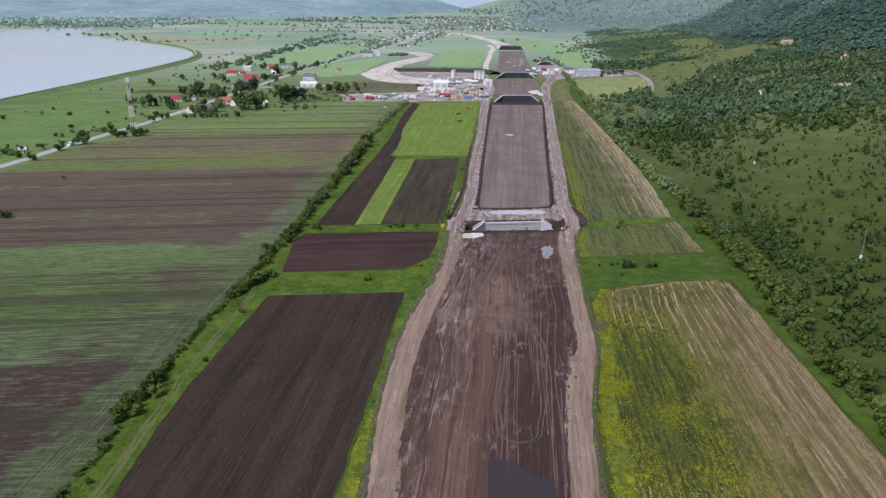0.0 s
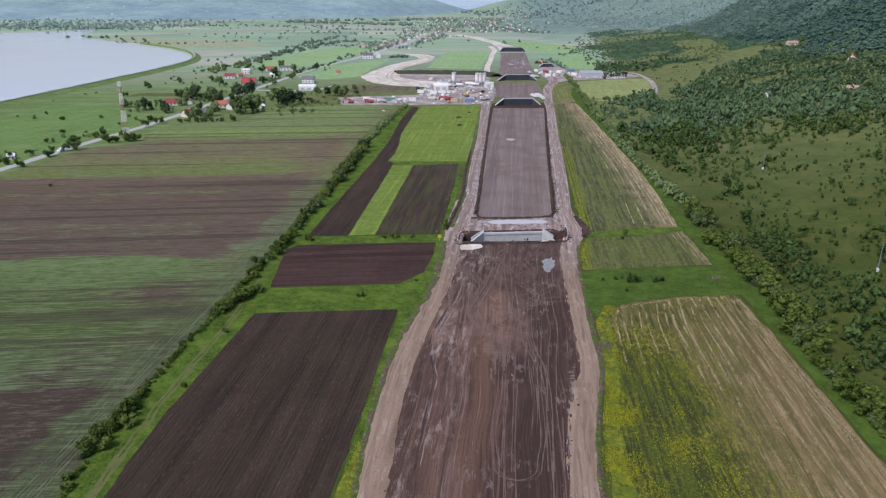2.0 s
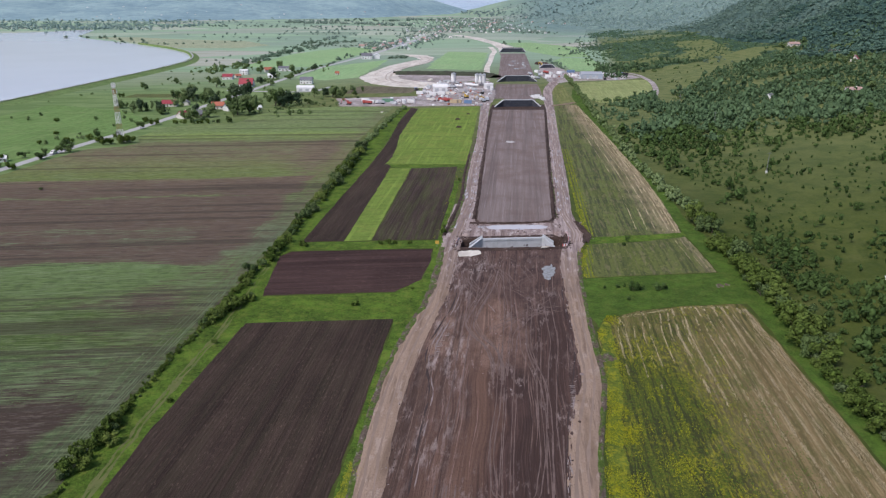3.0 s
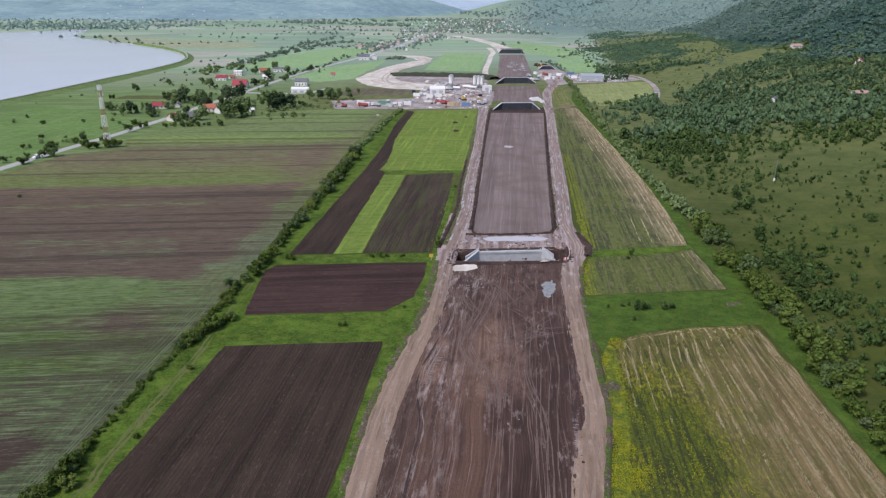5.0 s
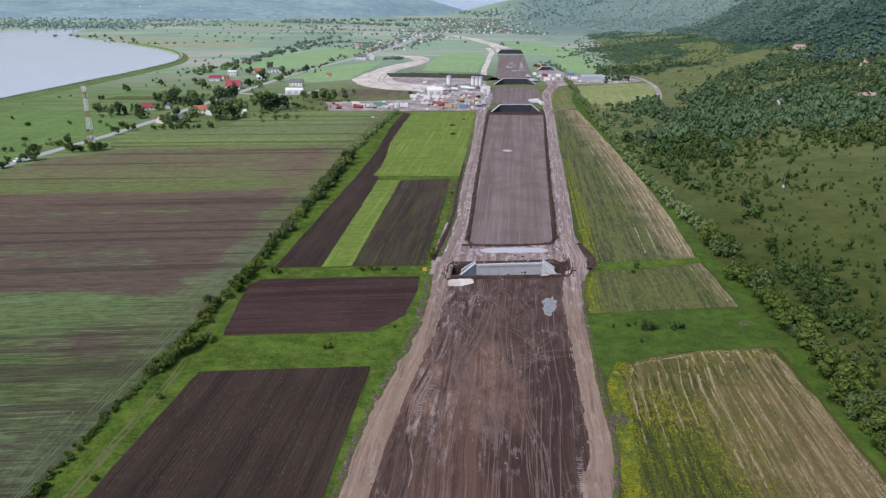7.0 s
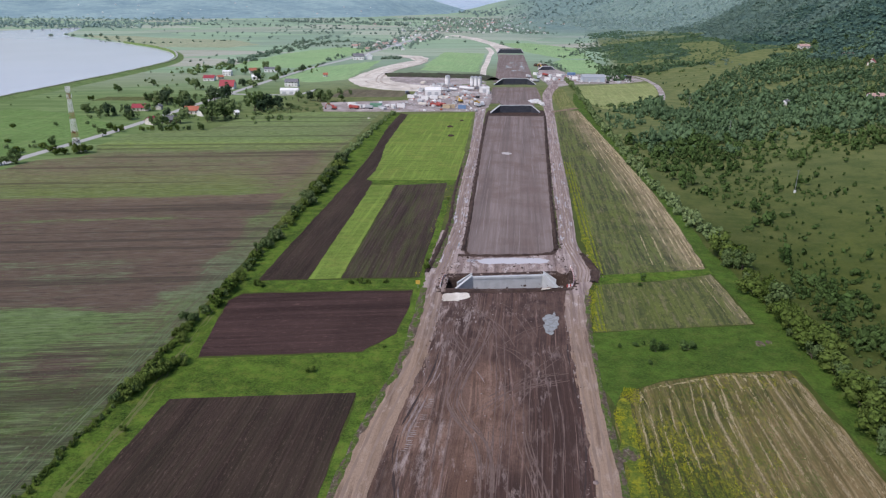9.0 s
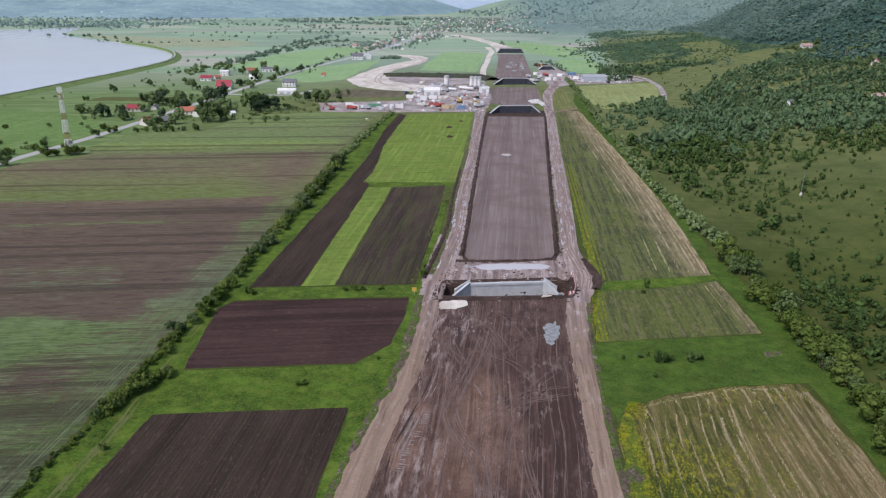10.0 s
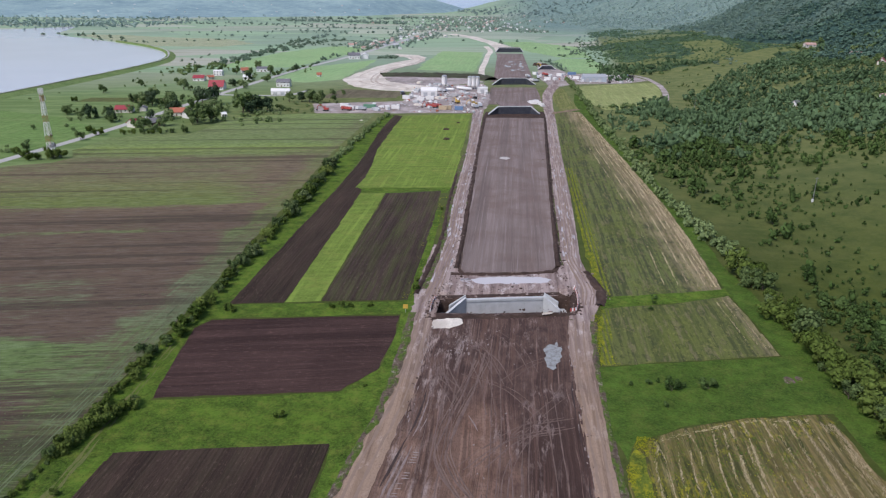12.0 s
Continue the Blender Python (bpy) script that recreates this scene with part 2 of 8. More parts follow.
LEAF_BLOOM = leaf_mat("blossoming_hawthorn_leaves", (0.018, 0.035, 0.01), (0.165, 0.21, 0.098), (0.11, 0.16, 0.055), 0.45)
LEAF_DUSK = leaf_mat("dark_tree_leaves", (0.016, 0.032, 0.018), (0.055, 0.09, 0.045), (0.08, 0.115, 0.06), 0.5)
LEAF_TREE = leaf_mat("tree_leaves", (0.04, 0.072, 0.026), (0.155, 0.225, 0.078), (0.2, 0.26, 0.115), 0.6)
LEAF_PALE = leaf_mat("silver_willow_leaves", (0.015, 0.03, 0.009), (0.125, 0.178, 0.068), (0.1, 0.15, 0.05), 0.45)
LEAF_SCRUB = leaf_mat("scrub_leaves", (0.01, 0.021, 0.007), (0.058, 0.108, 0.028), (0.092, 0.145, 0.045), 0.55)
# leaves from here to LEAF_FAR are blued and paled for distance haze
LEAF_FOREST = leaf_mat("hazed_forest_leaves", (0.032, 0.068, 0.062), (0.062, 0.12, 0.1), (0.105, 0.175, 0.125), 0.7)
LEAF_SLOPE = leaf_mat("hazed_upper_scrub_leaves", (0.017, 0.038, 0.02), (0.066, 0.125, 0.056), (0.12, 0.185, 0.09), 0.6)
LEAF_RIDGE = leaf_mat("hazed_ridge_leaves", (0.18, 0.27, 0.26), (0.23, 0.33, 0.305), (0.28, 0.375, 0.32), 0.65)
LEAF_END = leaf_mat("hazed_valley_end_leaves", (0.12, 0.18, 0.185), (0.16, 0.23, 0.22), (0.21, 0.28, 0.25), 0.65)
LEAF_MID = leaf_mat("hazed_valley_belt_leaves", (0.085, 0.135, 0.1), (0.13, 0.195, 0.135), (0.18, 0.245, 0.165), 0.5)
LEAF_FAR = leaf_mat("hazed_far_valley_leaves", (0.135, 0.195, 0.165), (0.175, 0.245, 0.2), (0.22, 0.29, 0.235), 0.6)


def canopy_mat(name, dark, mid, light):
    """The closed roof of a wood: crowns of several greens, with leafy grain."""
    m = Mat(name, 0.9, 0.05)
    c = m.mix(m.span(m.noise(m.pos(), 0.02, 5, 0.65), 0.4, 0.6), dark, mid)
    tree = m.node("ShaderNodeSeparateColor")
    m.put(tree.inputs[0], m.cells(m.pos(1, 1, 0), 1 / 7.0))
    c = m.mix(m.span(tree.outputs[0], 0.35, 1.0, 0, 0.75), c, light)
    c = m.mix(m.span(tree.outputs[1], 0.6, 1.0, 0, 0.6), c, tuple(0.65 * v for v in dark))
    c = m.mix(m.span(m.noise(m.pos(), 0.06, 5, 0.7), 0.5, 0.62, 0, 0.5), c, mid)
    fine = m.noise(m.pos(), 0.9, 5, 0.7)
    c = m.mix(m.span(fine, 0.5, 0.66, 0, 0.5), c, tuple(0.5 * v for v in dark))
    return m.bump(fine, 0.8, 1.0).out(c)


# wood canopies are blued and paled in steps to stand for distance haze
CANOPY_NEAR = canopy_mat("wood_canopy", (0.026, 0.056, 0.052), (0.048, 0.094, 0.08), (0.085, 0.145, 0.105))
CANOPY_MID = canopy_mat("hazed_upper_wood_canopy", (0.062, 0.106, 0.094), (0.092, 0.15, 0.125), (0.14, 0.2, 0.15))
CANOPY_FAR = canopy_mat("hazed_ridge_canopy", (0.14, 0.21, 0.2), (0.18, 0.265, 0.235), (0.24, 0.32, 0.265))
THICKET = canopy_mat("thicket_canopy", (0.03, 0.062, 0.036), (0.058, 0.108, 0.06), (0.105, 0.165, 0.09))
FLOWER = leaf_mat("yellow_blossom", (0.2, 0.22, 0.014), (0.42, 0.41, 0.014), (0.18, 0.21, 0.02), 0.4)
WEED = leaf_mat("weed_leaves", (0.045, 0.08, 0.014), (0.085, 0.14, 0.022), (0.09, 0.13, 0.025), 0.4)
STRAW = leaf_mat("straw", (0.36, 0.3, 0.175), (0.62, 0.53, 0.34), (0.3, 0.25, 0.135), 0.4)


def water_mat(name, body, rough):
    m = Mat(name, rough, 0.5)
    m.b.inputs["IOR"].default_value = 1.33
    f = m.noise(m.pos(0.15, 0.6), 1.0, 5, 0.6)
    return m.bump(f, 0.04, 0.02).out(m.mix(m.noise(m.pos(), 0.01, 3), body, tuple(0.9 * v for v in body)))


LAKE = water_mat("silty_lake_water", (0.56, 0.57, 0.62), 0.12)
PUDDLE = water_mat("puddle_water", (0.56, 0.54, 0.55), 0.06)
POOL = water_mat("murky_pool_water", (0.052, 0.04, 0.042), 0.5)

POOL.node_tree.nodes["Principled BSDF"].inputs["Specular IOR Level"].default_value = 0.3


def platform_earth():
    """Graded earth: a reddish lane, darker damp lanes, fine machine streaks, a trampled reach and pale dry smears."""
    m = Mat("earthworks", 0.92, 0.2)
    drift = m.span(m.noise(m.pos(0.1, 0.03), 1.0, 5, 0.65), 0.25, 0.75, -5, 5)
    x = m.math("ADD", m.along(1.0, -0.02), drift)
    y = m.math("ADD", m.along(0.0, 1.0), m.span(m.noise(m.pos(0.12, 0.09), 1.0, 5, 0.65), 0.25, 0.75, -14, 14))
    # the streaks swing a little from side to side along the works
    swing = m.node("ShaderNodeVectorMath", operation="ADD")
    g = m.node("ShaderNodeNewGeometry")
    off = m.node("ShaderNodeCombineXYZ")
    m.put(off.inputs[0], m.span(m.noise(m.pos(0.02, 0.03), 1.0, 3, 0.5), 0.2, 0.8, -1.2, 1.2))
    m.put(swing.inputs[0], g.outputs["Position"])
    m.put(swing.inputs[1], off.outputs[0])

    def lie(a, b):
        n = m.node("ShaderNodeVectorMath", operation="MULTIPLY")
        m.put(n.inputs[0], swing.outputs[0])
        n.inputs[1].default_value = (a, b, 1)
        return n.outputs[0]

    wide, thin = m.noise(lie(0.22, 0.008), 1.0, 3, 0.6), m.noise(lie(0.8, 0.014), 1.0, 5, 0.7)
    hair = m.noise(lie(2.4, 0.03), 1.0, 4, 0.7)
    fine, blot = m.noise(m.pos(), 1.8, 7, 0.75), m.noise(m.pos(0.3, 0.13), 1.0, 7, 0.72)
    lane = m.ramp(m.span(x, -22, 16), [(0.0, (0.080, 0.050, 0.037)), (0.13, (0.110, 0.065, 0.048)), (0.24, (0.145, 0.084, 0.058)), (0.4, (0.128, 0.074, 0.051)), (0.47, (0.053, 0.029, 0.024)), (0.52, (0.084, 0.049, 0.040)), (0.58, (0.046, 0.027, 0.022)), (0.82, (0.055, 0.032, 0.026)), (0.92, (0.095, 0.055, 0.044))])
    torn = m.mix(m.span(blot, 0.38, 0.62), (0.05, 0.03, 0.026), (0.125, 0.08, 0.064))
    c = m.mix(m.span(y, 188, 214), lane, torn)
    band = m.math("MULTIPLY", m.math("MULTIPLY", m.span(y, 158, 172), m.span(y, 206, 188)), m.span(x, 3, -5))
    c = m.mix(m.math("MULTIPLY", band, m.span(blot, 0.36, 0.56)), c, (0.235, 0.15, 0.11))
    some = m.span(m.noise(m.pos(0.09, 0.02), 1.0, 3, 0.55), 0.35, 0.6, 0.25, 1.0)
    streak = lambda f, lo, hi, k: m.math("MULTIPLY", m.span(f, lo, hi, 0, k), some)
    c = m.mix(m.span(wide, 0.5, 0.58, 0, 0.4), c, (0.048, 0.028, 0.023))
    c = m.mix(streak(m.noise(lie(0.6, 0.012), 1.0, 4, 0.65), 0.52, 0.6, 0.6), c, (0.044, 0.027, 0.023))
    c = m.mix(streak(thin, 0.53, 0.62, 0.55), c, (0.173, 0.102, 0.077))
    c = m.mix(streak(hair, 0.5, 0.66, 0.4), c, (0.168, 0.101, 0.077))
    c = m.mix(streak(hair, 0.5, 0.36, 0.45), c, (0.044, 0.026, 0.021))
    c = m.mix(streak(m.noise(lie(1.3, 0.016), 1.0, 6, 0.72), 0.57, 0.63, 0.85), c, (0.25, 0.17, 0.14))
    smear = m.math("MULTIPLY", m.span(m.noise(m.pos(0.6, 0.15), 1.0, 7, 0.78), 0.53, 0.63), m.span(m.noise(m.pos(0.06, 0.04), 1.0, 3, 0.6), 0.48, 0.62))
    c = m.mix(m.math("MULTIPLY", smear, 0.85), c, (0.3, 0.235, 0.21))
    rims = m.math("MULTIPLY", m.math("ADD", m.span(x, -12, -18), m.span(x, 9.5, 13)), m.span(m.noise(m.pos(0.7, 0.12), 1.0, 6, 0.75), 0.5, 0.62))
    c = m.mix(m.math("MULTIPLY", rims, m.span(m.noise(m.pos(0.05, 0.03), 1.0, 3, 0.6), 0.44, 0.58, 0.1, 0.85)), c, (0.378, 0.304, 0.273))
    c = m.mix(m.span(fine, 0.5, 0.66, 0, 0.45), c, (0.044, 0.028, 0.023))
    return m.bump(m.math("ADD", m.math("ADD", thin, hair), fine), 0.9, 0.2).out(c)


def rough_edge():
    """Bare clodded soil beside the haul roads with weeds coming through it."""
    m = Mat("weedy_road_edge", 0.95, 0.1)
    fine, blot = m.noise(m.pos(), 1.5, 7, 0.75), m.noise(m.pos(0.5, 0.25), 1.0, 6, 0.7)
    c = m.mix(m.span(fine, 0.4, 0.6), (0.075, 0.055, 0.042), (0.15, 0.12, 0.092))
    c = m.mix(m.span(blot, 0.46, 0.54), c, m.mix(m.span(fine, 0.4, 0.6), (0.05, 0.085, 0.016), (0.1, 0.145, 0.03)))
    c = m.mix(m.span(m.noise(m.pos(0.9, 0.5), 1.0, 6, 0.75), 0.58, 0.64, 0, 0.6), c, (0.33, 0.28, 0.25))
    return m.bump(fine, 0.9, 0.25).out(c)


ROUGH_EDGE = rough_edge()
EARTH = platform_earth()
CRUMBS = plain_mat("dry_pale_crumbs", (0.3, 0.26, 0.245), 0.9, (0.14, 0.105, 0.092), 1.0, 0.9)


def striped_field():
    """The wide field of strips: crops that cover more or less of the bare soil, strip by strip along the cross lines."""
    m = Mat("strip_crops", 0.95, 0.12)
    v = m.math("ADD", m.along(-0.2, 1.0), m.span(m.noise(m.skew(0.025, 0.12), 1.0, 5, 0.6), 0.25, 0.75, -4, 4))
    at = lambda rows: m.ramp(m.span(v, 95, 560), [((p - 95) / 465, k) for p, k in rows])
    grey = lambda rows: at([(p, (k, k, k)) for p, k in rows])
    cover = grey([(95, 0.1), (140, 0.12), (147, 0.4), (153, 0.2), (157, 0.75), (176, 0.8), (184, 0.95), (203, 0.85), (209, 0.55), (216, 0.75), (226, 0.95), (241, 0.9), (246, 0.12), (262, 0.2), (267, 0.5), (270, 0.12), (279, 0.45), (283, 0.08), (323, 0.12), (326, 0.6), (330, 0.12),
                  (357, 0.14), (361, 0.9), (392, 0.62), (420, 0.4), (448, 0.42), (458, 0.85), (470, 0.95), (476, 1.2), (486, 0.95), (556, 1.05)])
    # each strip's own colour, darkened near for vignette and paled far for haze
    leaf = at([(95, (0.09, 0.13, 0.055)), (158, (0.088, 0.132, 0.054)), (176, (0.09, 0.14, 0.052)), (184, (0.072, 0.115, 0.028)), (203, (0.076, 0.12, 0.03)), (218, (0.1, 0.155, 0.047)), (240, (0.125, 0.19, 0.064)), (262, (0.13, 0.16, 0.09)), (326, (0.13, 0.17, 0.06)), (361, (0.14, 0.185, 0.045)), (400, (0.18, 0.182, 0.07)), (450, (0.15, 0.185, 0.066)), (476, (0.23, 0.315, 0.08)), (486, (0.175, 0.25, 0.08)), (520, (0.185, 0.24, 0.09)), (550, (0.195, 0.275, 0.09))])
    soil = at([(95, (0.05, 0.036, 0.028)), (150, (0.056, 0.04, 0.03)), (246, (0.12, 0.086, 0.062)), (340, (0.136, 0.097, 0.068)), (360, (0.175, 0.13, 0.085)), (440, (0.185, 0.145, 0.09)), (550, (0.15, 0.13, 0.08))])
    rows, drill = m.noise(m.skew(0.03, 0.36), 1.0, 4, 0.6), m.noise(m.skew(0.14, 0.62), 1.0, 6, 0.78)
    patch, fine = m.noise(m.skew(0.022, 0.035), 1.0, 5, 0.62), m.noise(m.pos(), 2.2, 6, 0.75)
    # the headland beside the hedge is drilled along it; inside it the soil lies bare here and there
    head = m.span(m.math("ADD", m.along(1.0, 0.03), m.span(patch, 0.3, 0.7, -5, 5)), -93, -85)
    along = m.noise(m.pos(0.9, 0.03), 1.0, 5, 0.65)
    bare = m.math("MULTIPLY", m.span(m.math("ADD", m.along(1.0, 0.03), m.span(patch, 0.3, 0.7, -14, 14)), -112, -98), m.math("SUBTRACT", 1.0, head))
    rows = m.math("ADD", m.math("MULTIPLY", rows, m.math("SUBTRACT", 1.0, head)), m.math("MULTIPLY", along, head))
    n = m.math("ADD", m.math("MULTIPLY", rows, 0.38), m.math("ADD", m.math("MULTIPLY", drill, 0.55), m.math("MULTIPLY", patch, 0.28)))
    cover = m.math("ADD", m.math("MULTIPLY", cover, m.math("SUBTRACT", 1.0, head)), m.math("MULTIPLY", head, 0.52))
    cover = m.math("SUBTRACT", cover, m.math("MULTIPLY", bare, 0.32))
    comb = m.noise(m.skew(0.1, 1.7), 1.0, 4, 0.7)
    comb_fine = m.noise(m.skew(0.5, 2.6), 1.0, 5, 0.75)
    mask = m.span(m.math("ADD", m.math("ADD", m.math("MULTIPLY", n, 0.55), m.math("MULTIPLY", m.math("SUBTRACT", comb, 0.5), m.math("SUBTRACT", 0.55, m.math("MULTIPLY", head, 0.5)))), m.math("MULTIPLY", cover, 0.32)), 0.43, 0.54)
    soil = m.mix(m.span(rows, 0.42, 0.6, 0, 0.7), soil, m.mix(0.35, soil, (0.03, 0.02, 0.018)))
    soil = m.mix(m.span(drill, 0.5, 0.58, 0, 0.6), soil, (0.15, 0.122, 0.1))
    soil = m.mix(m.span(m.noise(m.skew(0.08, 0.4), 1.7, 5, 0.7), 0.52, 0.6, 0, 0.6), soil, (0.06, 0.042, 0.036))
    leaf = m.mix(m.span(m.noise(m.skew(0.2, 0.5), 1.3, 6, 0.75), 0.47, 0.55, 0, 0.75), leaf, m.mix(0.55, leaf, (0.02, 0.032, 0.012)))
    leaf = m.mix(m.span(m.noise(m.skew(0.05, 0.22), 1.0, 5, 0.65), 0.52, 0.62, 0, 0.5), leaf, m.mix(0.5, leaf, (0.2, 0.26, 0.14)))
    c = m.mix(mask, soil, leaf)
    c = m.mix(m.math("MULTIPLY", m.span(comb, 0.5, 0.6, 0, 0.7), m.span(mask, 0, 1, 0.05, 1.0)), c, m.mix(0.5, c, (0.26, 0.3, 0.17)))
    c = m.mix(m.span(comb, 0.49, 0.38, 0, 0.35), c, m.mix(0.55, c, (0.03, 0.026, 0.016)))
    c = m.mix(m.span(comb_fine, 0.52, 0.64, 0, 0.25), c, m.mix(0.5, c, (0.24, 0.25, 0.15)))
    c = m.mix(m.span(comb_fine, 0.46, 0.36, 0, 0.3), c, m.mix(0.5, c, (0.03, 0.03, 0.018)))
    line = m.math("MULTIPLY", m.span(m.noise(m.skew(0.004, 0.16), 1.0, 3, 0.5), 0.57, 0.6), 0.55)
    c = m.mix(line, c, (0.05, 0.042, 0.03))
    c = m.mix(m.span(fine, 0.5, 0.7, 0, 0.4), c, (0.045, 0.042, 0.03))
    return m.bump(m.math("ADD", rows, fine), 0.7, 0.2).out(c)


def flower_field():
    """Weedy yellow-flowering rows that pass into mown straw."""
    m = Mat("flowering_fallow", 0.95, 0.1)
    patch = m.noise(m.pos(), 0.05, 5, 0.65)
    x = m.math("ADD", m.along(1.0, 0.04), m.span(patch, 0.25, 0.75, -10, 10))
    y = m.math("ADD", m.along(-0.33, 1.0), m.span(m.noise(m.pos(0.5, 0.05), 1.0, 5, 0.65), 0.25, 0.75, -18, 18))
    fine, rows = m.noise(m.pos(), 1.8, 6, 0.75), m.noise(m.pos(1.1, 0.06), 1.0, 5, 0.65)
    green = m.mix(m.span(fine, 0.44, 0.58), (0.05, 0.068, 0.014), (0.125, 0.14, 0.022))
    green = m.mix(m.span(rows, 0.46, 0.55, 0, 0.85), green, (0.036, 0.042, 0.018))
    green = m.mix(m.math("MULTIPLY", m.span(m.noise(m.pos(1.4, 0.5), 1.0, 6, 0.75), 0.5, 0.58), m.span(patch, 0.4, 0.58)), green, (0.26, 0.245, 0.018))
    lines = m.noise(m.pos(0.55, 0.015), 1.0, 4, 0.6, 0.3)
    straw = m.mix(m.span(lines, 0.42, 0.58), (0.155, 0.115, 0.052), (0.235, 0.172, 0.085))
    straw = m.mix(m.span(m.noise(m.pos(1.3, 0.04), 1.0, 6, 0.7), 0.52, 0.62, 0, 0.6), straw, (0.42, 0.34, 0.2))
    straw = m.mix(m.span(m.noise(m.pos(0.4, 0.1), 1.0, 6, 0.7), 0.5, 0.6, 0, 0.55), straw, (0.1, 0.105, 0.034))
    straw = m.mix(m.span(fine, 0.5, 0.66, 0, 0.5), straw, (0.08, 0.07, 0.035))
    straw = m.mix(m.span(m.noise(m.pos(0.9, 0.03), 1.0, 5, 0.65), 0.49, 0.57, 0, 0.6), straw, (0.09, 0.078, 0.03))
    straw = m.mix(m.span(m.noise(m.pos(1.6, 0.5), 1.0, 7, 0.78), 0.53, 0.62, 0, 0.5), straw, (0.3, 0.25, 0.13))
    c = m.mix(m.span(x, 44, 60), green, straw)
    c = m.mix(m.span(y, 158, 182), c, m.mix(m.span(rows, 0.45, 0.56, 0.25, 0.85), straw, green))
    return m.bump(fine, 0.7, 0.25).out(c)


def weedy_rows(name, x_straw, base=(0.105, 0.118, 0.05), dark=(0.052, 0.05, 0.034)):
    m = Mat(name, 0.95, 0.1)
    fine = m.noise(m.pos(), 1.5, 6, 0.75)
    rows = m.noise(m.pos(0.6, 0.02), 1.0, 4, 0.65)
    c = m.mix(m.span(rows, 0.44, 0.54), dark, base)
    c = m.mix(m.span(m.noise(m.pos(), 0.06, 6, 0.65), 0.48, 0.62, 0, 0.6), c, (0.11, 0.135, 0.032))
    c = m.mix(m.span(m.noise(m.pos(0.5, 0.08), 1.3, 6, 0.7), 0.54, 0.6, 0, 0.7), c, (0.17, 0.15, 0.085))
    straw = m.mix(m.span(m.noise(m.pos(0.6, 0.015), 1.0, 4, 0.6), 0.4, 0.62), (0.19, 0.15, 0.085), (0.38, 0.3, 0.2))
    x = m.math("ADD", m.along(1.0, 0.058), m.span(m.noise(m.pos(), 0.06, 4, 0.6), 0.2, 0.8, -6, 6))
    c = m.mix(m.span(x, x_straw - 7, x_straw + 5), c, straw)
    c = m.mix(m.span(m.noise(m.pos(0.7, 0.3), 1.0, 6, 0.75), 0.53, 0.6, 0, 0.6), c, (0.04, 0.05, 0.024))
    c = m.mix(m.span(m.noise(m.pos(0.6, 0.35), 1.4, 6, 0.75), 0.55, 0.61, 0, 0.6), c, (0.19, 0.19, 0.06))
    c = m.mix(m.span(fine, 0.42, 0.75, 0, 0.4), c, (0.06, 0.08, 0.02))
    return m.bump(fine, 0.6, 0.2).out(c)


STUBBLE = weedy_rows("yellow_green_stubble", 95, (0.22, 0.235, 0.085), (0.15, 0.165, 0.055))
YELLOW_WEEDS = grass_mat("yellow_weed_strip", (0.06, 0.095, 0.018), (0.12, 0.15, 0.022), (0.34, 0.31, 0.02), 0.9, 0.16)
STRIPS, FALLOW = striped_field(), flower_field()
WEEDY, WEEDY_FAR = weedy_rows("weedy_stubble", 77, (0.112, 0.13, 0.042), (0.066, 0.078, 0.032)), weedy_rows("weedy_drills", 72.5, (0.118, 0.142, 0.05), (0.056, 0.064, 0.034))

# ---- mesh helpers ----


def smooth(a, b, t):
    t = min(1.0, max(0.0, (t - a) / (b - a)))
    return t * t * (3 - 2 * t)


def raw_mesh(name, verts, faces, mat):
    """A mesh from numpy arrays; faces all have the same number of corners."""
    me = bpy.data.meshes.new(name)
    verts, faces = np.asarray(verts, np.float32), np.asarray(faces, np.int32)
    me.vertices.add(len(verts))
    me.vertices.foreach_set("co", verts.ravel())
    k = faces.shape[1]
    me.loops.add(faces.size)
    me.loops.foreach_set("vertex_index", faces.ravel())
    me.polygons.add(len(faces))
    me.polygons.foreach_set("loop_start", np.arange(0, faces.size, k, dtype=np.int32))
    me.update(calc_edges=True)
    me.materials.append(mat)
    return me


def part(name, bm, mat, parent=None, label=""):
    """Links a bmesh as one mesh object under a thing or a part."""
    me = bpy.data.meshes.new(name)
    bm.to_mesh(me)
    bm.free()
    me.materials.append(mat)
    ob = new(name, me)
    ob.parent = parent
    return tagged(ob, label)


def child(name, me, parent, label=""):
    ob = new(name, me)
    ob.parent = parent
    return tagged(ob, label)


def empty(name, m=None):
    ob = new(name)
    ob.empty_display_size = 0.5
    if m is not None:
        ob.matrix_basis = m
    return ob


def box(bm, size, at, bevel=0.0, turn=0.0):
    r = bmesh.ops.create_cube(bm, size=1, matrix=pose(*at, 0, 0, turn) @ Matrix.Diagonal((*size, 1)))
    if bevel:
        edges = list({e for v in r["verts"] for e in v.link_edges})
        bmesh.ops.bevel(bm, geom=edges, offset=bevel, segments=1, affect="EDGES")
    return bm


def tube(bm, radius, length, m, radius2=None, sides=10):
    bmesh.ops.create_cone(bm, cap_ends=True, segments=sides, radius1=radius, radius2=radius if radius2 is None else radius2, depth=length, matrix=m)
    return bm


def bar(bm, a, b, thick, sides=4):
    """A straight bar from a to b."""
    a, b = Vector(a), Vector(b)
    m = Matrix.Translation((a + b) / 2) @ (b - a).to_track_quat("Z", "Y").to_matrix().to_4x4()
    return tube(bm, thick, (b - a).length, m, None, sides)


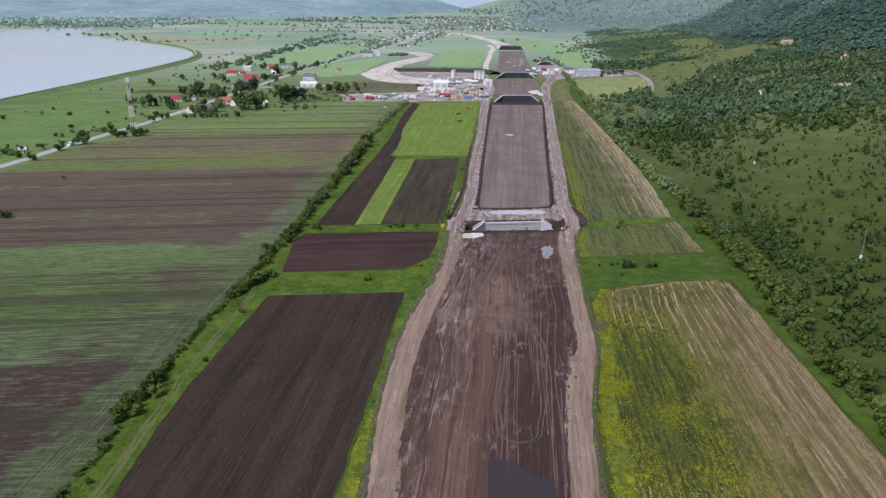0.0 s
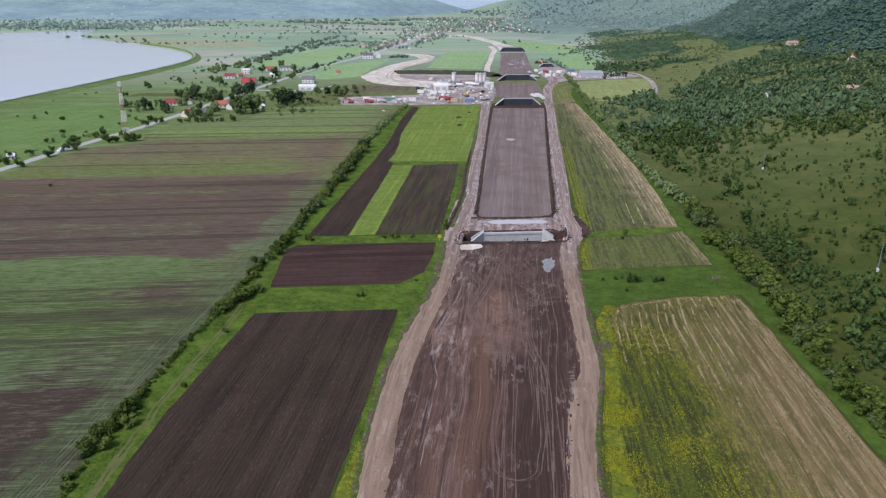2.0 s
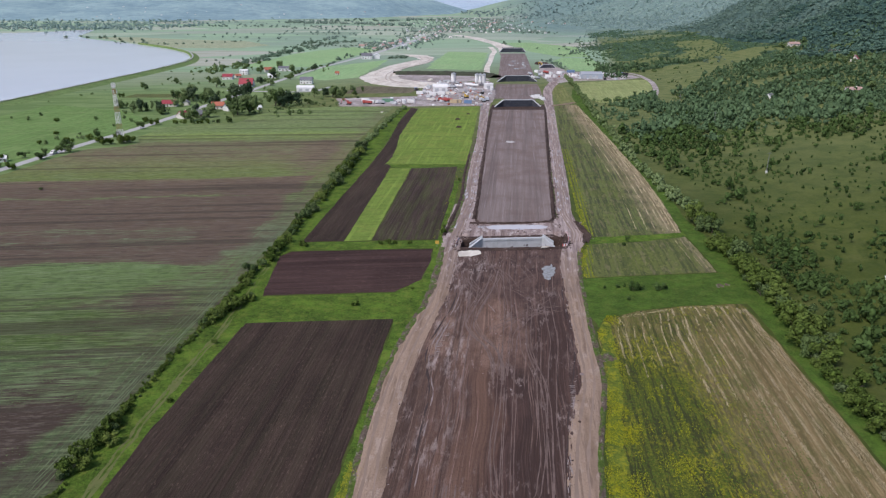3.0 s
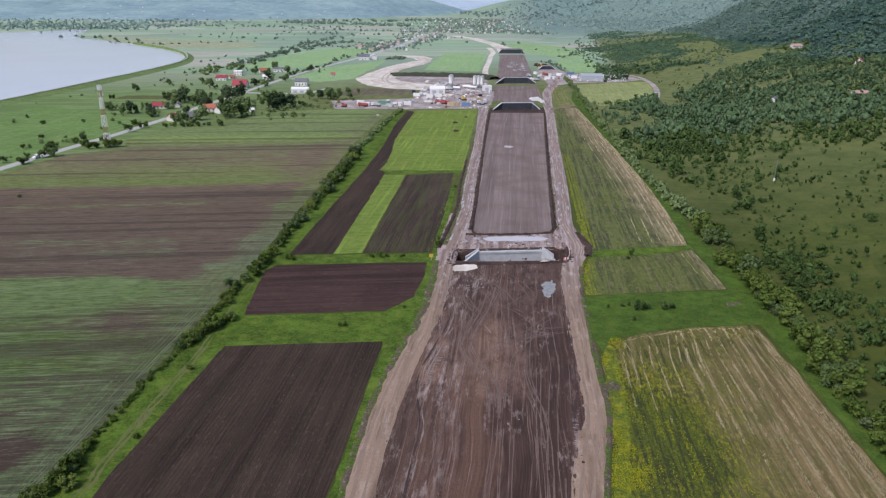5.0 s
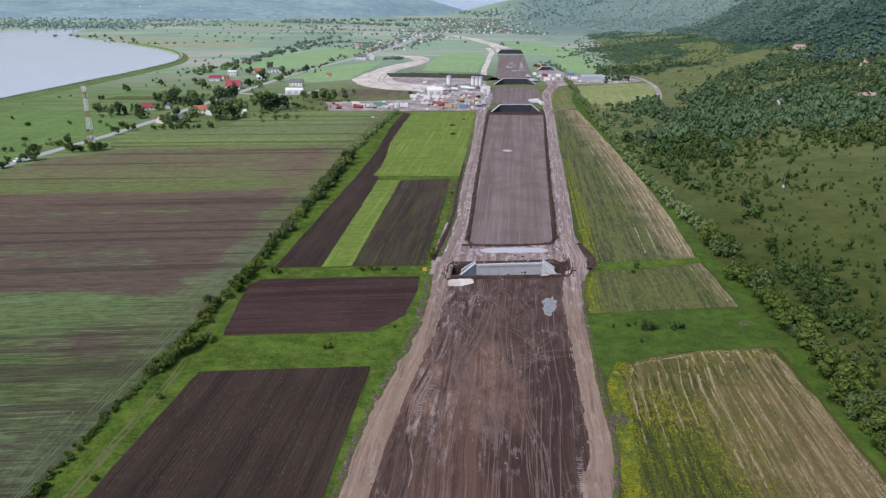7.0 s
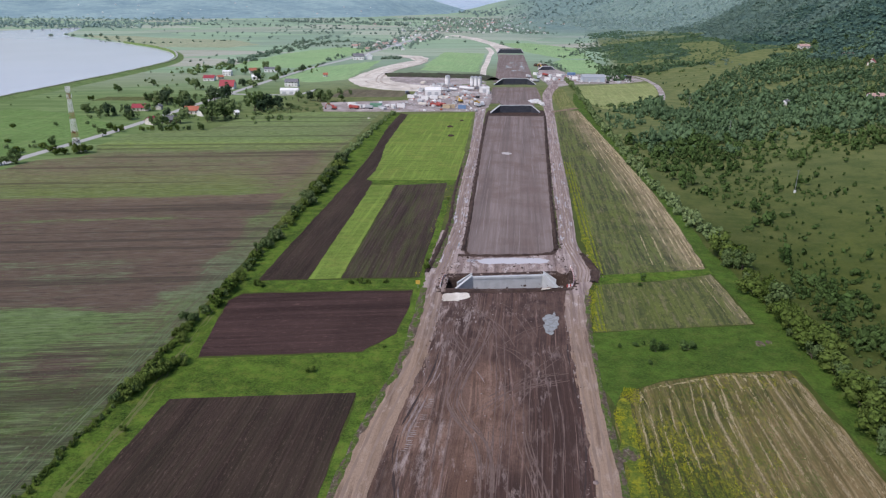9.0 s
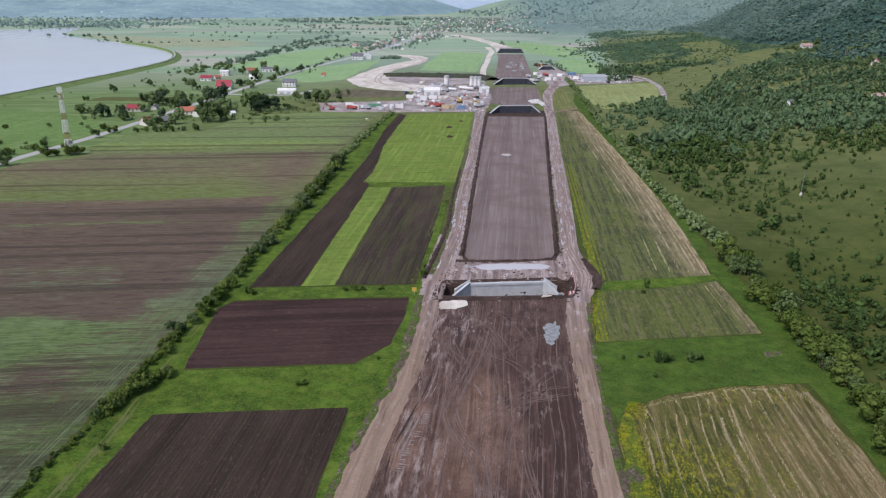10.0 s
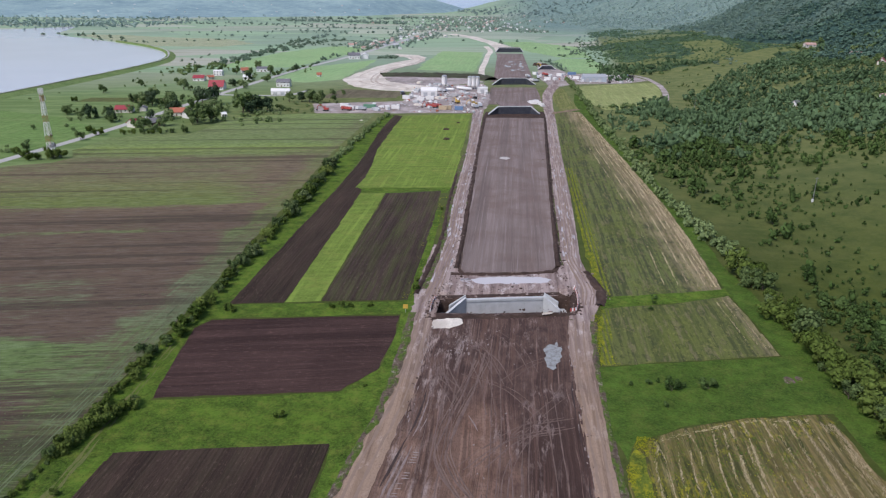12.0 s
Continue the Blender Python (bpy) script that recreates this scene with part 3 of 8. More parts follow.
def prism(bm, outline, x0, x1):
    """A solid whose outline, of (y, z), runs from x0 to x1."""
    a = [bm.verts.new((x0, y, z)) for y, z in outline]
    b = [bm.verts.new((x1, y, z)) for y, z in outline]
    n = len(a)
    bm.faces.new(a)
    bm.faces.new(b[::-1])
    for i in range(n):
        bm.faces.new((a[i], b[i], b[(i + 1) % n], a[(i + 1) % n]))
    bmesh.ops.recalc_face_normals(bm, faces=bm.faces)
    return bm


# ---- the land ----
def foot(y):
    """Where the hillside begins to rise, east of the works."""
    return float(np.interp(y, [0, 480, 600, 880, 1000, 1300, 1600, 1900, 2100, 2400, 2800, 3300, 4200], [84, 90, 124, 140, 114, 108, 122, 170, 170, 90, -50, -250, -500]))


def fringe(y):
    """Where the scrub of the slope begins."""
    return float(np.interp(y, [0, 900, 1300], [84, 92, 100])) if y < 1300 else foot(y)


def hill(x, y):
    d = x - foot(y)
    if d <= 0:
        return 0.0
    z = 0.1 * d * smooth(0, 45, d) + 0.34 * max(0.0, d - 195) * smooth(150, 330, d)
    z += noise.noise((x / 60, y / 75, 3.1)) * min(3.2, d * 0.03) + noise.noise((x / 190, y / 230, 8.4)) * min(16, d * 0.05)
    return min(z * (1 - 0.5 * smooth(1900, 3400, y)), 190 + 0.02 * d)


# trenches across the works, in x and in v = y - 0.2 x: the fields' cross lines run at that skew
TRENCHES = [(-18.6, 17.2, 248.2, 258.9, 4.3)]


def land(x, y, grow=0.0):
    z, v = hill(x, y), y - 0.2 * x
    for x0, x1, v0, v1, deep in TRENCHES:
        x0, x1, v0, v1 = x0 - grow, x1 + grow, v0 - grow, v1 + grow
        z -= (deep + grow * 0.5) * min(smooth(x0 - 0.7, x0 + 0.7, x), 1 - smooth(x1 - 0.7, x1 + 0.7, x), smooth(v0 - 0.7, v0 + 1.0, v), 1 - smooth(v1 - 0.4, v1 + 0.4, v))
    return z


def steps(*runs):
    out = []
    for a, b, s in runs:
        out += list(np.arange(a, b, s))
    return np.array(out)


def ground_mat():
    """Meadows; far off, a patchwork of meadow, crop and fallow plots, paled with haze."""
    m = Mat("meadow_land", 0.95, 0.1)
    big, mid, fine = m.noise(m.pos(), 0.012, 6, 0.65), m.noise(m.pos(), 0.1, 7, 0.7), m.noise(m.pos(), 1.1, 7, 0.8)
    c = m.mix(m.span(big, 0.38, 0.6), (0.044, 0.06, 0.012), (0.07, 0.09, 0.018))
    c = m.mix(m.span(mid, 0.46, 0.6, 0, 0.6), c, (0.036, 0.058, 0.012))
    c = m.mix(m.span(m.noise(m.pos(), 0.03, 7, 0.72), 0.5, 0.64, 0, 0.45), c, (0.115, 0.12, 0.04))
    c = m.mix(m.span(m.noise(m.pos(0.3, 0.14), 1.0, 7, 0.78), 0.52, 0.62, 0, 0.6), c, (0.034, 0.055, 0.012))
    c = m.mix(m.span(m.noise(m.pos(0.09, 0.4), 1.0, 6, 0.75), 0.53, 0.63, 0, 0.4), c, (0.09, 0.11, 0.034))
    plots = m.cells(m.skew(1 / 210, 1 / 120), 1.0)
    tone = m.node("ShaderNodeSeparateColor")
    m.put(tone.inputs[0], plots)
    # plot colours blued and paled to stand for haze
    hazed_quilt = m.ramp(tone.outputs[0], [(0.0, (0.25, 0.35, 0.27)), (0.3, (0.3, 0.43, 0.29)), (0.5, (0.29, 0.405, 0.285)), (0.66, (0.43, 0.47, 0.385)), (0.82, (0.23, 0.33, 0.25)), (0.95, (0.42, 0.42, 0.36))])
    # slope grass pales up the valley; cloud shade and haze set into its colour
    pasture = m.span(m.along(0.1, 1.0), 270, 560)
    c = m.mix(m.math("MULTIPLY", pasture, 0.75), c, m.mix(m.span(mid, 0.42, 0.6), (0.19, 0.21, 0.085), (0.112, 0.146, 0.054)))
    hazed_quilt = m.mix(m.span(m.noise(m.skew(0.006, 0.06), 1.0, 6, 0.7), 0.48, 0.64, 0, 0.5), hazed_quilt, (0.16, 0.22, 0.135))
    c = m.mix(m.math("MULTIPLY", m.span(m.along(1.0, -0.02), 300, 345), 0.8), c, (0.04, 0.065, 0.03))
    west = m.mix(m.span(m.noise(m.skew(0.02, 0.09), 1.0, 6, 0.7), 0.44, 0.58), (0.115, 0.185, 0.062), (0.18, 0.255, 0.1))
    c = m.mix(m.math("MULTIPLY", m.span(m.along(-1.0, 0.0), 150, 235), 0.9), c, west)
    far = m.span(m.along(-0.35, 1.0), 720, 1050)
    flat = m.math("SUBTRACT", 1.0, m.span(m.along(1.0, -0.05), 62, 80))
    c = m.mix(m.math("MULTIPLY", m.math("MULTIPLY", far, flat), 0.9), c, hazed_quilt)
    # far slopes mottled as tree cover, blued and paled with haze
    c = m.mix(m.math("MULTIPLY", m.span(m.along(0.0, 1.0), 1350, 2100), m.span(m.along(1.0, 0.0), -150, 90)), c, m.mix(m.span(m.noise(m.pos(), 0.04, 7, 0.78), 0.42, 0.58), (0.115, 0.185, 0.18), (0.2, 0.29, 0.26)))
    c = m.mix(m.span(fine, 0.45, 0.65, 0, 0.3), c, m.mix(0.5, c, (0.14, 0.17, 0.06)))
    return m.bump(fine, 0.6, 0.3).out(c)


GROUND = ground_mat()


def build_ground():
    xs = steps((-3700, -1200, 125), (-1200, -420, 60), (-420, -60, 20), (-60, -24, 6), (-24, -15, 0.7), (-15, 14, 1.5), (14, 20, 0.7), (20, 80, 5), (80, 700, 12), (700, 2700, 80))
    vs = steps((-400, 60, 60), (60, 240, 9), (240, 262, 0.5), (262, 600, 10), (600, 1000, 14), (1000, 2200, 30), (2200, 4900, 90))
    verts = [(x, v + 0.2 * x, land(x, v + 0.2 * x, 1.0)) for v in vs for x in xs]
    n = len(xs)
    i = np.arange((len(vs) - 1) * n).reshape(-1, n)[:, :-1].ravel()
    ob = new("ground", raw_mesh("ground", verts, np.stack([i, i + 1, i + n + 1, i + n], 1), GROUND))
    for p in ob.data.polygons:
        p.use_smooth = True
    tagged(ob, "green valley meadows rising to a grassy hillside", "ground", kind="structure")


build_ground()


def outline(points, step=2.5, rough=0.5, seed=0.0):
    """A closed outline with worn, uneven edges."""
    out = []
    n = len(points)
    for i in range(n):
        a, b = Vector(points[i]), Vector(points[(i + 1) % n])
        k = max(1, int((b - a).length / step))
        side = Vector((-(b - a).y, (b - a).x)).normalized()
        for j in range(k):
            p = a.lerp(b, j / k)
            w = noise.noise((p.x * 0.18, p.y * 0.18, seed)) + 0.6 * noise.noise((p.x * 0.7, p.y * 0.7, seed + 9))
            out.append(p + side * w * rough * (0 if k == 1 else 1))
    return out


def sheet(name, points, mat, z=0.05, label="", category="field", rough=0.5, step=2.5, kind="structure", parent=None):
    """A flat piece of ground cover with uneven edges, sloping into the soil at its rim."""
    bm = bmesh.new()
    ring = [bm.verts.new((p.x, p.y, z)) for p in outline(points, step, rough, len(points) + z * 10)]
    f = bm.faces.new(ring)
    f.normal_update()
    if f.normal.z < 0:
        f.normal_flip()
    bmesh.ops.triangulate(bm, faces=[f])
    rim = [e for e in bm.edges if e.is_boundary]
    low = bmesh.ops.extrude_edge_only(bm, edges=rim)["geom"]
    for v in low:
        if isinstance(v, bmesh.types.BMVert):
            v.co.z = -0.08
    bmesh.ops.recalc_face_normals(bm, faces=bm.faces)
    ob = part(name, bm, mat, parent)
    return tagged(ob, label, category if not parent else "", kind=kind)


def glide(points, step):
    """Points along a soft curve through rows of equal length."""
    p = np.array(points, float)
    d = np.r_[0, np.cumsum(np.hypot(*np.diff(p[:, :2], axis=0).T))]
    s = np.arange(0, d[-1], step)
    s = np.r_[s, d[-1]]
    t = np.gradient(p, d, axis=0) if len(p) > 2 else np.repeat([(p[-1] - p[0]) / d[-1]], 2, 0)
    i = np.clip(np.searchsorted(d, s, "right") - 1, 0, len(d) - 2)
    h = (d[i + 1] - d[i])[:, None]
    u = ((s - d[i]) / h[:, 0])[:, None]
    return (2 * u**3 - 3 * u**2 + 1) * p[i] + (u**3 - 2 * u**2 + u) * h * t[i] + (3 * u**2 - 2 * u**3) * p[i + 1] + (u**3 - u**2) * h * t[i + 1]


def ribbon_arrays(points, step=3.0, profile=((-0.5, 0.0), (0.5, 0.0)), rough=0.3, z=0.0, seed=0.0, lump=0.0):
    """A strip along rows of x, y, width; profile: places across (in widths) and heights; lump: unevenness in height."""
    c = glide(points, step)
    t = np.gradient(c[:, :2], axis=0)
    t /= np.linalg.norm(t, axis=1)[:, None]
    side = np.stack([t[:, 1], -t[:, 0]], 1)
    verts, k = [], len(profile)
    for n, (row, s) in enumerate(zip(c, side)):
        for j, (a, h) in enumerate(profile):
            edge = rough * (noise.noise((row[0] * 0.2 + j * 7, row[1] * 0.2, seed)) + 0.5 * noise.noise((row[0] * 0.8 + j * 7, row[1] * 0.8, seed)))
            x, y = row[:2] + s * (a * row[2] + edge)
            up = h * (1 + lump * 1.6 * noise.noise((x * 0.55, y * 0.35, seed + 4))) if h > 0.02 else h
            verts.append((x, y, z + up + hill(x, y)))
    i = np.array([r * k + j for r in range(len(c) - 1) for j in range(k - 1)])
    return np.array(verts), np.stack([i, i + 1, i + k + 1, i + k], 1)


def ribbon(name, points, mat, label="", category="road", kind="structure", parent=None, **how):
    v, f = ribbon_arrays(points, **how)
    ob = new(name, raw_mesh(name, v, f, mat))
    ob.parent = parent
    return tagged(ob, label, category if not parent else "", kind=kind)


ROAD = ((-0.62, -0.1), (-0.5, 0.1), (-0.2, 0.14), (0.2, 0.14), (0.5, 0.1), (0.62, -0.1))
BERM = ((-0.6, -0.1), (-0.25, 0.55), (0.1, 0.75), (0.35, 0.4), (0.6, -0.1))

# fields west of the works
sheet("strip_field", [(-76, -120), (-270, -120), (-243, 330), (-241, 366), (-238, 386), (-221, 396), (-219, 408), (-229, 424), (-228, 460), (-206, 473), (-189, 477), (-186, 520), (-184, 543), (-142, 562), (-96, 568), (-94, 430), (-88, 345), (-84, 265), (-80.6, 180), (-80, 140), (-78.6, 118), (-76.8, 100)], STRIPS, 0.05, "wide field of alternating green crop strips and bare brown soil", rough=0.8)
sheet("ploughed_field", [(-69.4, 180.1), (-31.5, 187.2), (-29.9, 97), (-29.5, -110), (-67, -110), (-67.4, 93), (-69.2, 108), (-70.3, 127), (-70.1, 150)], PLOUGHED, 0.06, "dark freshly ploughed soil in long straight furrows")
sheet("ploughed_field", [(-71.3, 198.4), (-76.6, 230.4), (-74.2, 235.5), (-27.5, 243.8), (-26.9, 233.1), (-27.9, 215.9), (-34.2, 205.5)], PLOUGHED_B, 0.06, "dark reddish ploughed plot with a rounded corner")
sheet("ploughed_field", [(-82, 566), (-76, 560), (-74, 500), (-72, 449), (-68, 414), (-66, 387), (-66.4, 371), (-63.2, 366), (-61.5, 335.6), (-59.6, 248.2), (-73.6, 245.4), (-74, 275), (-74, 315), (-74, 367), (-75, 416), (-77.5, 454), (-81, 505)], PLOUGHED, 0.06, "long dark ploughed strip that narrows into the distance")
sheet("crop_field", [(-62.6, 360.5), (-52.4, 362), (-50.1, 250.4), (-59.3, 248.4)], CROP, 0.07, "narrow strip of bright green young crop", rough=0.3)
sheet("sprouting_field", [(-52, 361.8), (-29.6, 369), (-28.1, 328.1), (-26.9, 254), (-49.6, 250.4)], SPROUTING, 0.06, "dark soil with thin rows of sprouting green plants", rough=0.4)
sheet("crop_field", [(-75.6, 562), (-30.4, 579), (-28.6, 516.5), (-25.6, 375), (-50, 371.4), (-66.6, 369.5), (-66.2, 387), (-68.2, 414), (-72.2, 449), (-74.2, 500)], CROP, 0.07, "bright green young crop with faint cross furrows")
sheet("grass_strip", [(-65, 361), (-27, 366), (-25.4, 377), (-67.5, 372)], VERGE, 0.045, "narrow green grass baulk between two plots", "grass")
sheet("grass_verge", [(-77, -120), (-66.5, -120), (-67, 93), (-69.6, 125), (-69.3, 181), (-71.4, 199), (-77, 231), (-74.6, 236.5), (-27, 245), (-26.6, 253), (-73.4, 245), (-73.8, 315), (-74.4, 380), (-77, 452), (-81.5, 566), (-90, 566), (-88, 430), (-83, 333), (-81, 265), (-80.5, 180), (-80, 140), (-79.2, 120), (-77.6, 100)], VERGE, 0.03, "lush green grass verge beside the hedge", "grass")
sheet("grass_strip", [(-70.5, 179), (-31, 186), (-29.4, 97), (-29, -120), (-25.5, -120), (-26, 97), (-27.5, 118), (-28.8, 133), (-29.2, 151), (-26.6, 178), (-24, 225), (-24, 250), (-26, 340), (-29.5, 340), (-28, 253), (-26.5, 233), (-27.5, 216), (-33.8, 204.8), (-71.5, 197.6)], VERGE, 0.04, "lush green grass strip with yellow weeds along the haul road", "grass")
for dx in (-0.55, 0.55):
    ribbon("grass_track", [(-68.6 + dx, 60, 0.8), (-70.6 + dx, 98, 0.8), (-72 + dx, 115, 0.8), (-73 + dx, 130, 0.75), (-73.8 + dx, 155, 0.65), (-74 + dx, 174, 0.5), (-75.5 + dx, 195, 0.3), (-78.2 + dx, 232, 0.2)], TRACK_GRASS, "worn wheel rut in a green farm track", "track", z=0.06, rough=0.6, step=1.2)

DRILLS = plain_mat("pale_drilled_rows", (0.11, 0.145, 0.07), 0.95, (0.05, 0.064, 0.03), 1.0, 0.5)
for k, dx in enumerate((-0.4, -1.1, -1.9, -2.8, -4.0, -5.3)):
    ribbon("drill_row", [(x + dx * (1 + 0.1 * math.sin(y / 17 + k)), y, 0.3 - 0.03 * k) for x, y in ((-79.6, 84), (-79.8, 100), (-80.6, 125), (-81.6, 150), (-82.2, 180), (-82.6, 210), (-83, 240), (-83.6, 262))], DRILLS, "pale green drill row along the hedge", "crop row", z=0.062, rough=0.25, step=1.1, profile=((-0.5, -0.01), (0.0, 0.04), (0.5, -0.01)), seed=k)

for y in (390, 402, 412, 448, 497):
    ribbon("field_furrow", [(-66 - 0.09 * (y - 390), y - 1, 0.35), (-48, y + 0.8, 0.45), (-30, y + 2.6, 0.35)], RANK, "thin dark furrow across the young crop", "furrow", z=0.065, rough=0.2, profile=((-0.5, -0.02), (-0.2, 0.03), (0.2, 0.03), (0.5, -0.02)), seed=y)

# fields east of the works
sheet("flowering_field", [(16.5, -110), (18.5, 130), (22, 160), (22.5, 186), (25.5, 193.5), (34.3, 199.3), (48, 204.5), (64.6, 207.8), (66, 185), (69.5, 121), (71, -110)], FALLOW, 0.05, "weedy field thick with yellow flowers, mown to straw along one side", rough=0.6)
sheet("grass_meadow", [(22.5, 188), (25, 194), (34, 200), (48, 205), (66, 208.5), (70, 121), (71, -120), (76, -120), (75, 130), (73.5, 210), (70.5, 248), (66, 292), (66, 364), (63, 460), (58, 590), (54, 700), (50, 700), (41.5, 600), (52, 430), (62, 270), (64, 232), (20.5, 222), (20.5, 200)], RANK, 0.035, "lush green meadow strip beside the hedge", "grass")
sheet("weedy_field", [(21.8, 223), (42, 227.5), (63.5, 232.6), (61.2, 267.5), (44, 259.5), (25.4, 254.5)], WEEDY, 0.06, "weedy olive green plot with pale straw lines")
sheet("weedy_field", [(27.3, 262.5), (44, 267), (60.8, 272), (61.4, 310), (60.8, 357), (56, 446), (46.5, 600), (29, 596), (26.5, 455), (25, 346)], WEEDY_FAR, 0.06, "long weedy green field with mown straw along one side")
sheet("grass_strip", [(25, 254), (62, 266.5), (61.5, 273), (27, 262.5)], VERGE, 0.05, "lush green drainage strip between two plots", "grass")
sheet("weed_strip", [(25, 262.5), (28.4, 263.5), (29, 300), (29.3, 420), (26.6, 420), (25, 346), (24.8, 300)], YELLOW_WEEDS, 0.075, "strip of yellow flowering weeds beside the field", "weeds", 0.8)
sheet("weed_strip", [(21.7, 223.4), (24.6, 224), (27, 254), (25.2, 254), (22.6, 240)], YELLOW_WEEDS, 0.075, "strip of yellow flowering weeds beside the field", "weeds", 0.8)
sheet("weed_strip", [(-29.2, 60), (-26.4, 60), (-26.2, 110), (-27.6, 122), (-28.9, 126), (-29.4, 112)], YELLOW_WEEDS, 0.06, "strip of yellow flowering weeds beside the haul road", "weeds", 0.8)
sheet("weed_strip", [(17.4, 60), (21.6, 60), (22, 130), (24.6, 160), (26, 190), (24.6, 192), (22.3, 186), (21.8, 160), (18.4, 130)], YELLOW_WEEDS, 0.065, "strip of yellow flowering weeds beside the haul road", "weeds", 1.0)
sheet("stubble_field", [(27, 732), (43, 735), (46.5, 612), (33, 600)], STUBBLE, 0.05, "yellow-green stubble plot beside the works")

sheet("meadow_plot", [(-366, 300), (-252, 300), (-246, 400), (-247, 480), (-292, 520), (-362, 545)], FRESH, 0.04, "bright green mown meadow between road and dike", "meadow", 3, 8)
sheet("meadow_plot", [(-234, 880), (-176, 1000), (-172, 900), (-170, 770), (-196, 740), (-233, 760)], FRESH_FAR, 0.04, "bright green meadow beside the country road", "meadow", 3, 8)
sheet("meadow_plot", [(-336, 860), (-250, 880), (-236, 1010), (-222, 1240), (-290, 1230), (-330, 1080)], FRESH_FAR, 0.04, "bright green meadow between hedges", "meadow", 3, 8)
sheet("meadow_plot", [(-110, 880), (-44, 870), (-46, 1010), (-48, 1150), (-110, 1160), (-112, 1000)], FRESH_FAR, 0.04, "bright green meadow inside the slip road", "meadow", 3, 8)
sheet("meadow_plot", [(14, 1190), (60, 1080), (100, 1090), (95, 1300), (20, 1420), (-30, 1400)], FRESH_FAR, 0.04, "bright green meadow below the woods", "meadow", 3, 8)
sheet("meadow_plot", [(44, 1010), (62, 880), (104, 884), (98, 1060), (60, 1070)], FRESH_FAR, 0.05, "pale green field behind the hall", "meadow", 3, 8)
DRY = row_mat("dry_fallow", (0.16, 0.135, 0.095), (0.115, 0.098, 0.066), (0.12, 0.16, 0.06), 0.4)
sheet("ploughed_field", [(-156, 640), (-95, 652), (-94, 688), (-120, 694), (-150, 700)], DRY, 0.06, "small brown fallow plot beside the yard", rough=1.0)
sheet("ploughed_field", [(-330, 590), (-268, 600), (-266, 622), (-330, 612)], WEEDY, 0.06, "small olive garden plot behind the houses", rough=1.0)

# the earthworks
sheet("earth_platform", [(-20.5, -120), (-20.8, 98), (-22.8, 118), (-24, 140), (-24, 156), (-22.6, 178), (-19.8, 205), (-19, 240), (-18.9, 246.4), (-8, 247.2), (4, 249.2), (15.5, 251), (17.6, 240), (17, 222), (17, 182), (16.8, 162), (14.6, 145), (12.6, 126), (11.8, 100), (11.4, -120)], EARTH, 0.08, "wide platform of dark reddish earth scored by machine tracks", "earthworks", 0.25)
sheet("earth_platform", [(-18.4, 256), (-11, 257.4), (10.2, 261.6), (16.6, 263.3), (16.2, 276), (16.9, 345), (19.1, 454), (21.6, 573), (20.5, 597), (-20.6, 590), (-21.3, 566), (-19.8, 449), (-17.4, 341), (-16.3, 273)], DARK_EARTH, 0.06, "damp dark earth shoulders of the road works", "earthworks")
sheet("earth_platform", [(-12.8, 275.3), (12.5, 279.5), (14.2, 283), (15.2, 345), (17.2, 454), (19.8, 566), (-19, 562), (-17.8, 449), (-15.6, 341), (-14.4, 279)], EARTH_FAR, 0.35, "smooth rolled platform of grey-brown earth", "earthworks", 0.25)
sheet("earth_platform", [(-23, 626), (21, 632), (20, 700), (18, 740), (-22, 733), (-22, 690)], EARTH_FAR, 0.1, "dusty grey-brown rolled earth beside the yard", "earthworks")
sheet("earth_platform", [(-24, 776), (18, 784), (16.5, 830), (10, 1080), (8, 1140), (-30, 1135), (-27, 1090), (-22, 803)], EARTH_FAR, 0.12, "long grey-brown platform of rolled earth", "earthworks")
sheet("earth_platform", [(-32, 1180), (10, 1190), (-14, 1300), (-40, 1405), (-80, 1555), (-130, 1662), (-150, 1650), (-104, 1548), (-52, 1366), (-36, 1250)], SAND, 0.12, "pale sandy road bed running on to the village", "earthworks")
ribbon("haul_road", [(-21.5, -120, 6), (-21.9, 98, 6), (-24, 118, 5.8), (-25.2, 133, 5.6), (-25.6, 151, 5.8), (-24, 178, 5.6), (-21, 205, 5.4), (-20.6, 225, 5), (-21.2, 246, 4.8)], HAUL_ROAD, "pale dusty haul road beside the earth platform", profile=ROAD)
ribbon("haul_road", [(-21.2, 246, 4.8), (-21, 258, 4.6), (-19.6, 275, 5.4), (-19.2, 308, 5), (-20.4, 341, 5.4), (-22, 449, 5), (-25, 560, 6), (-26, 600, 7)], HAUL_ROAD, "rutted wet haul road with puddles", profile=ROAD)
ribbon("haul_road", [(12.3, -120, 5.6), (12.9, 101, 5.6), (13.8, 128, 5.6), (16, 146, 5.8), (18, 161, 5), (17.9, 180, 4.2), (17.6, 205, 4.8), (17.7, 228, 5.4), (18.6, 246, 5.4)], HAUL_ROAD, "pale dusty haul road with worn edges", profile=ROAD)
ribbon("haul_road", [(18.6, 246, 5.4), (21.4, 256, 5.4), (22.6, 266, 5), (21.4, 277, 5), (19.6, 290, 5.4), (20, 310, 5.4), (20.6, 345, 6), (22.3, 454, 5.6), (24.5, 575, 6), (25, 640, 7), (28, 700, 8), (36, 760, 9), (40, 800, 9)], HAUL_ROAD, "rutted wet haul road with puddles", profile=ROAD)
ribbon("haul_road", [(24.5, 588, 5), (34, 598, 5), (46, 612, 5)], HAUL, "pale gravel crossing", profile=ROAD)
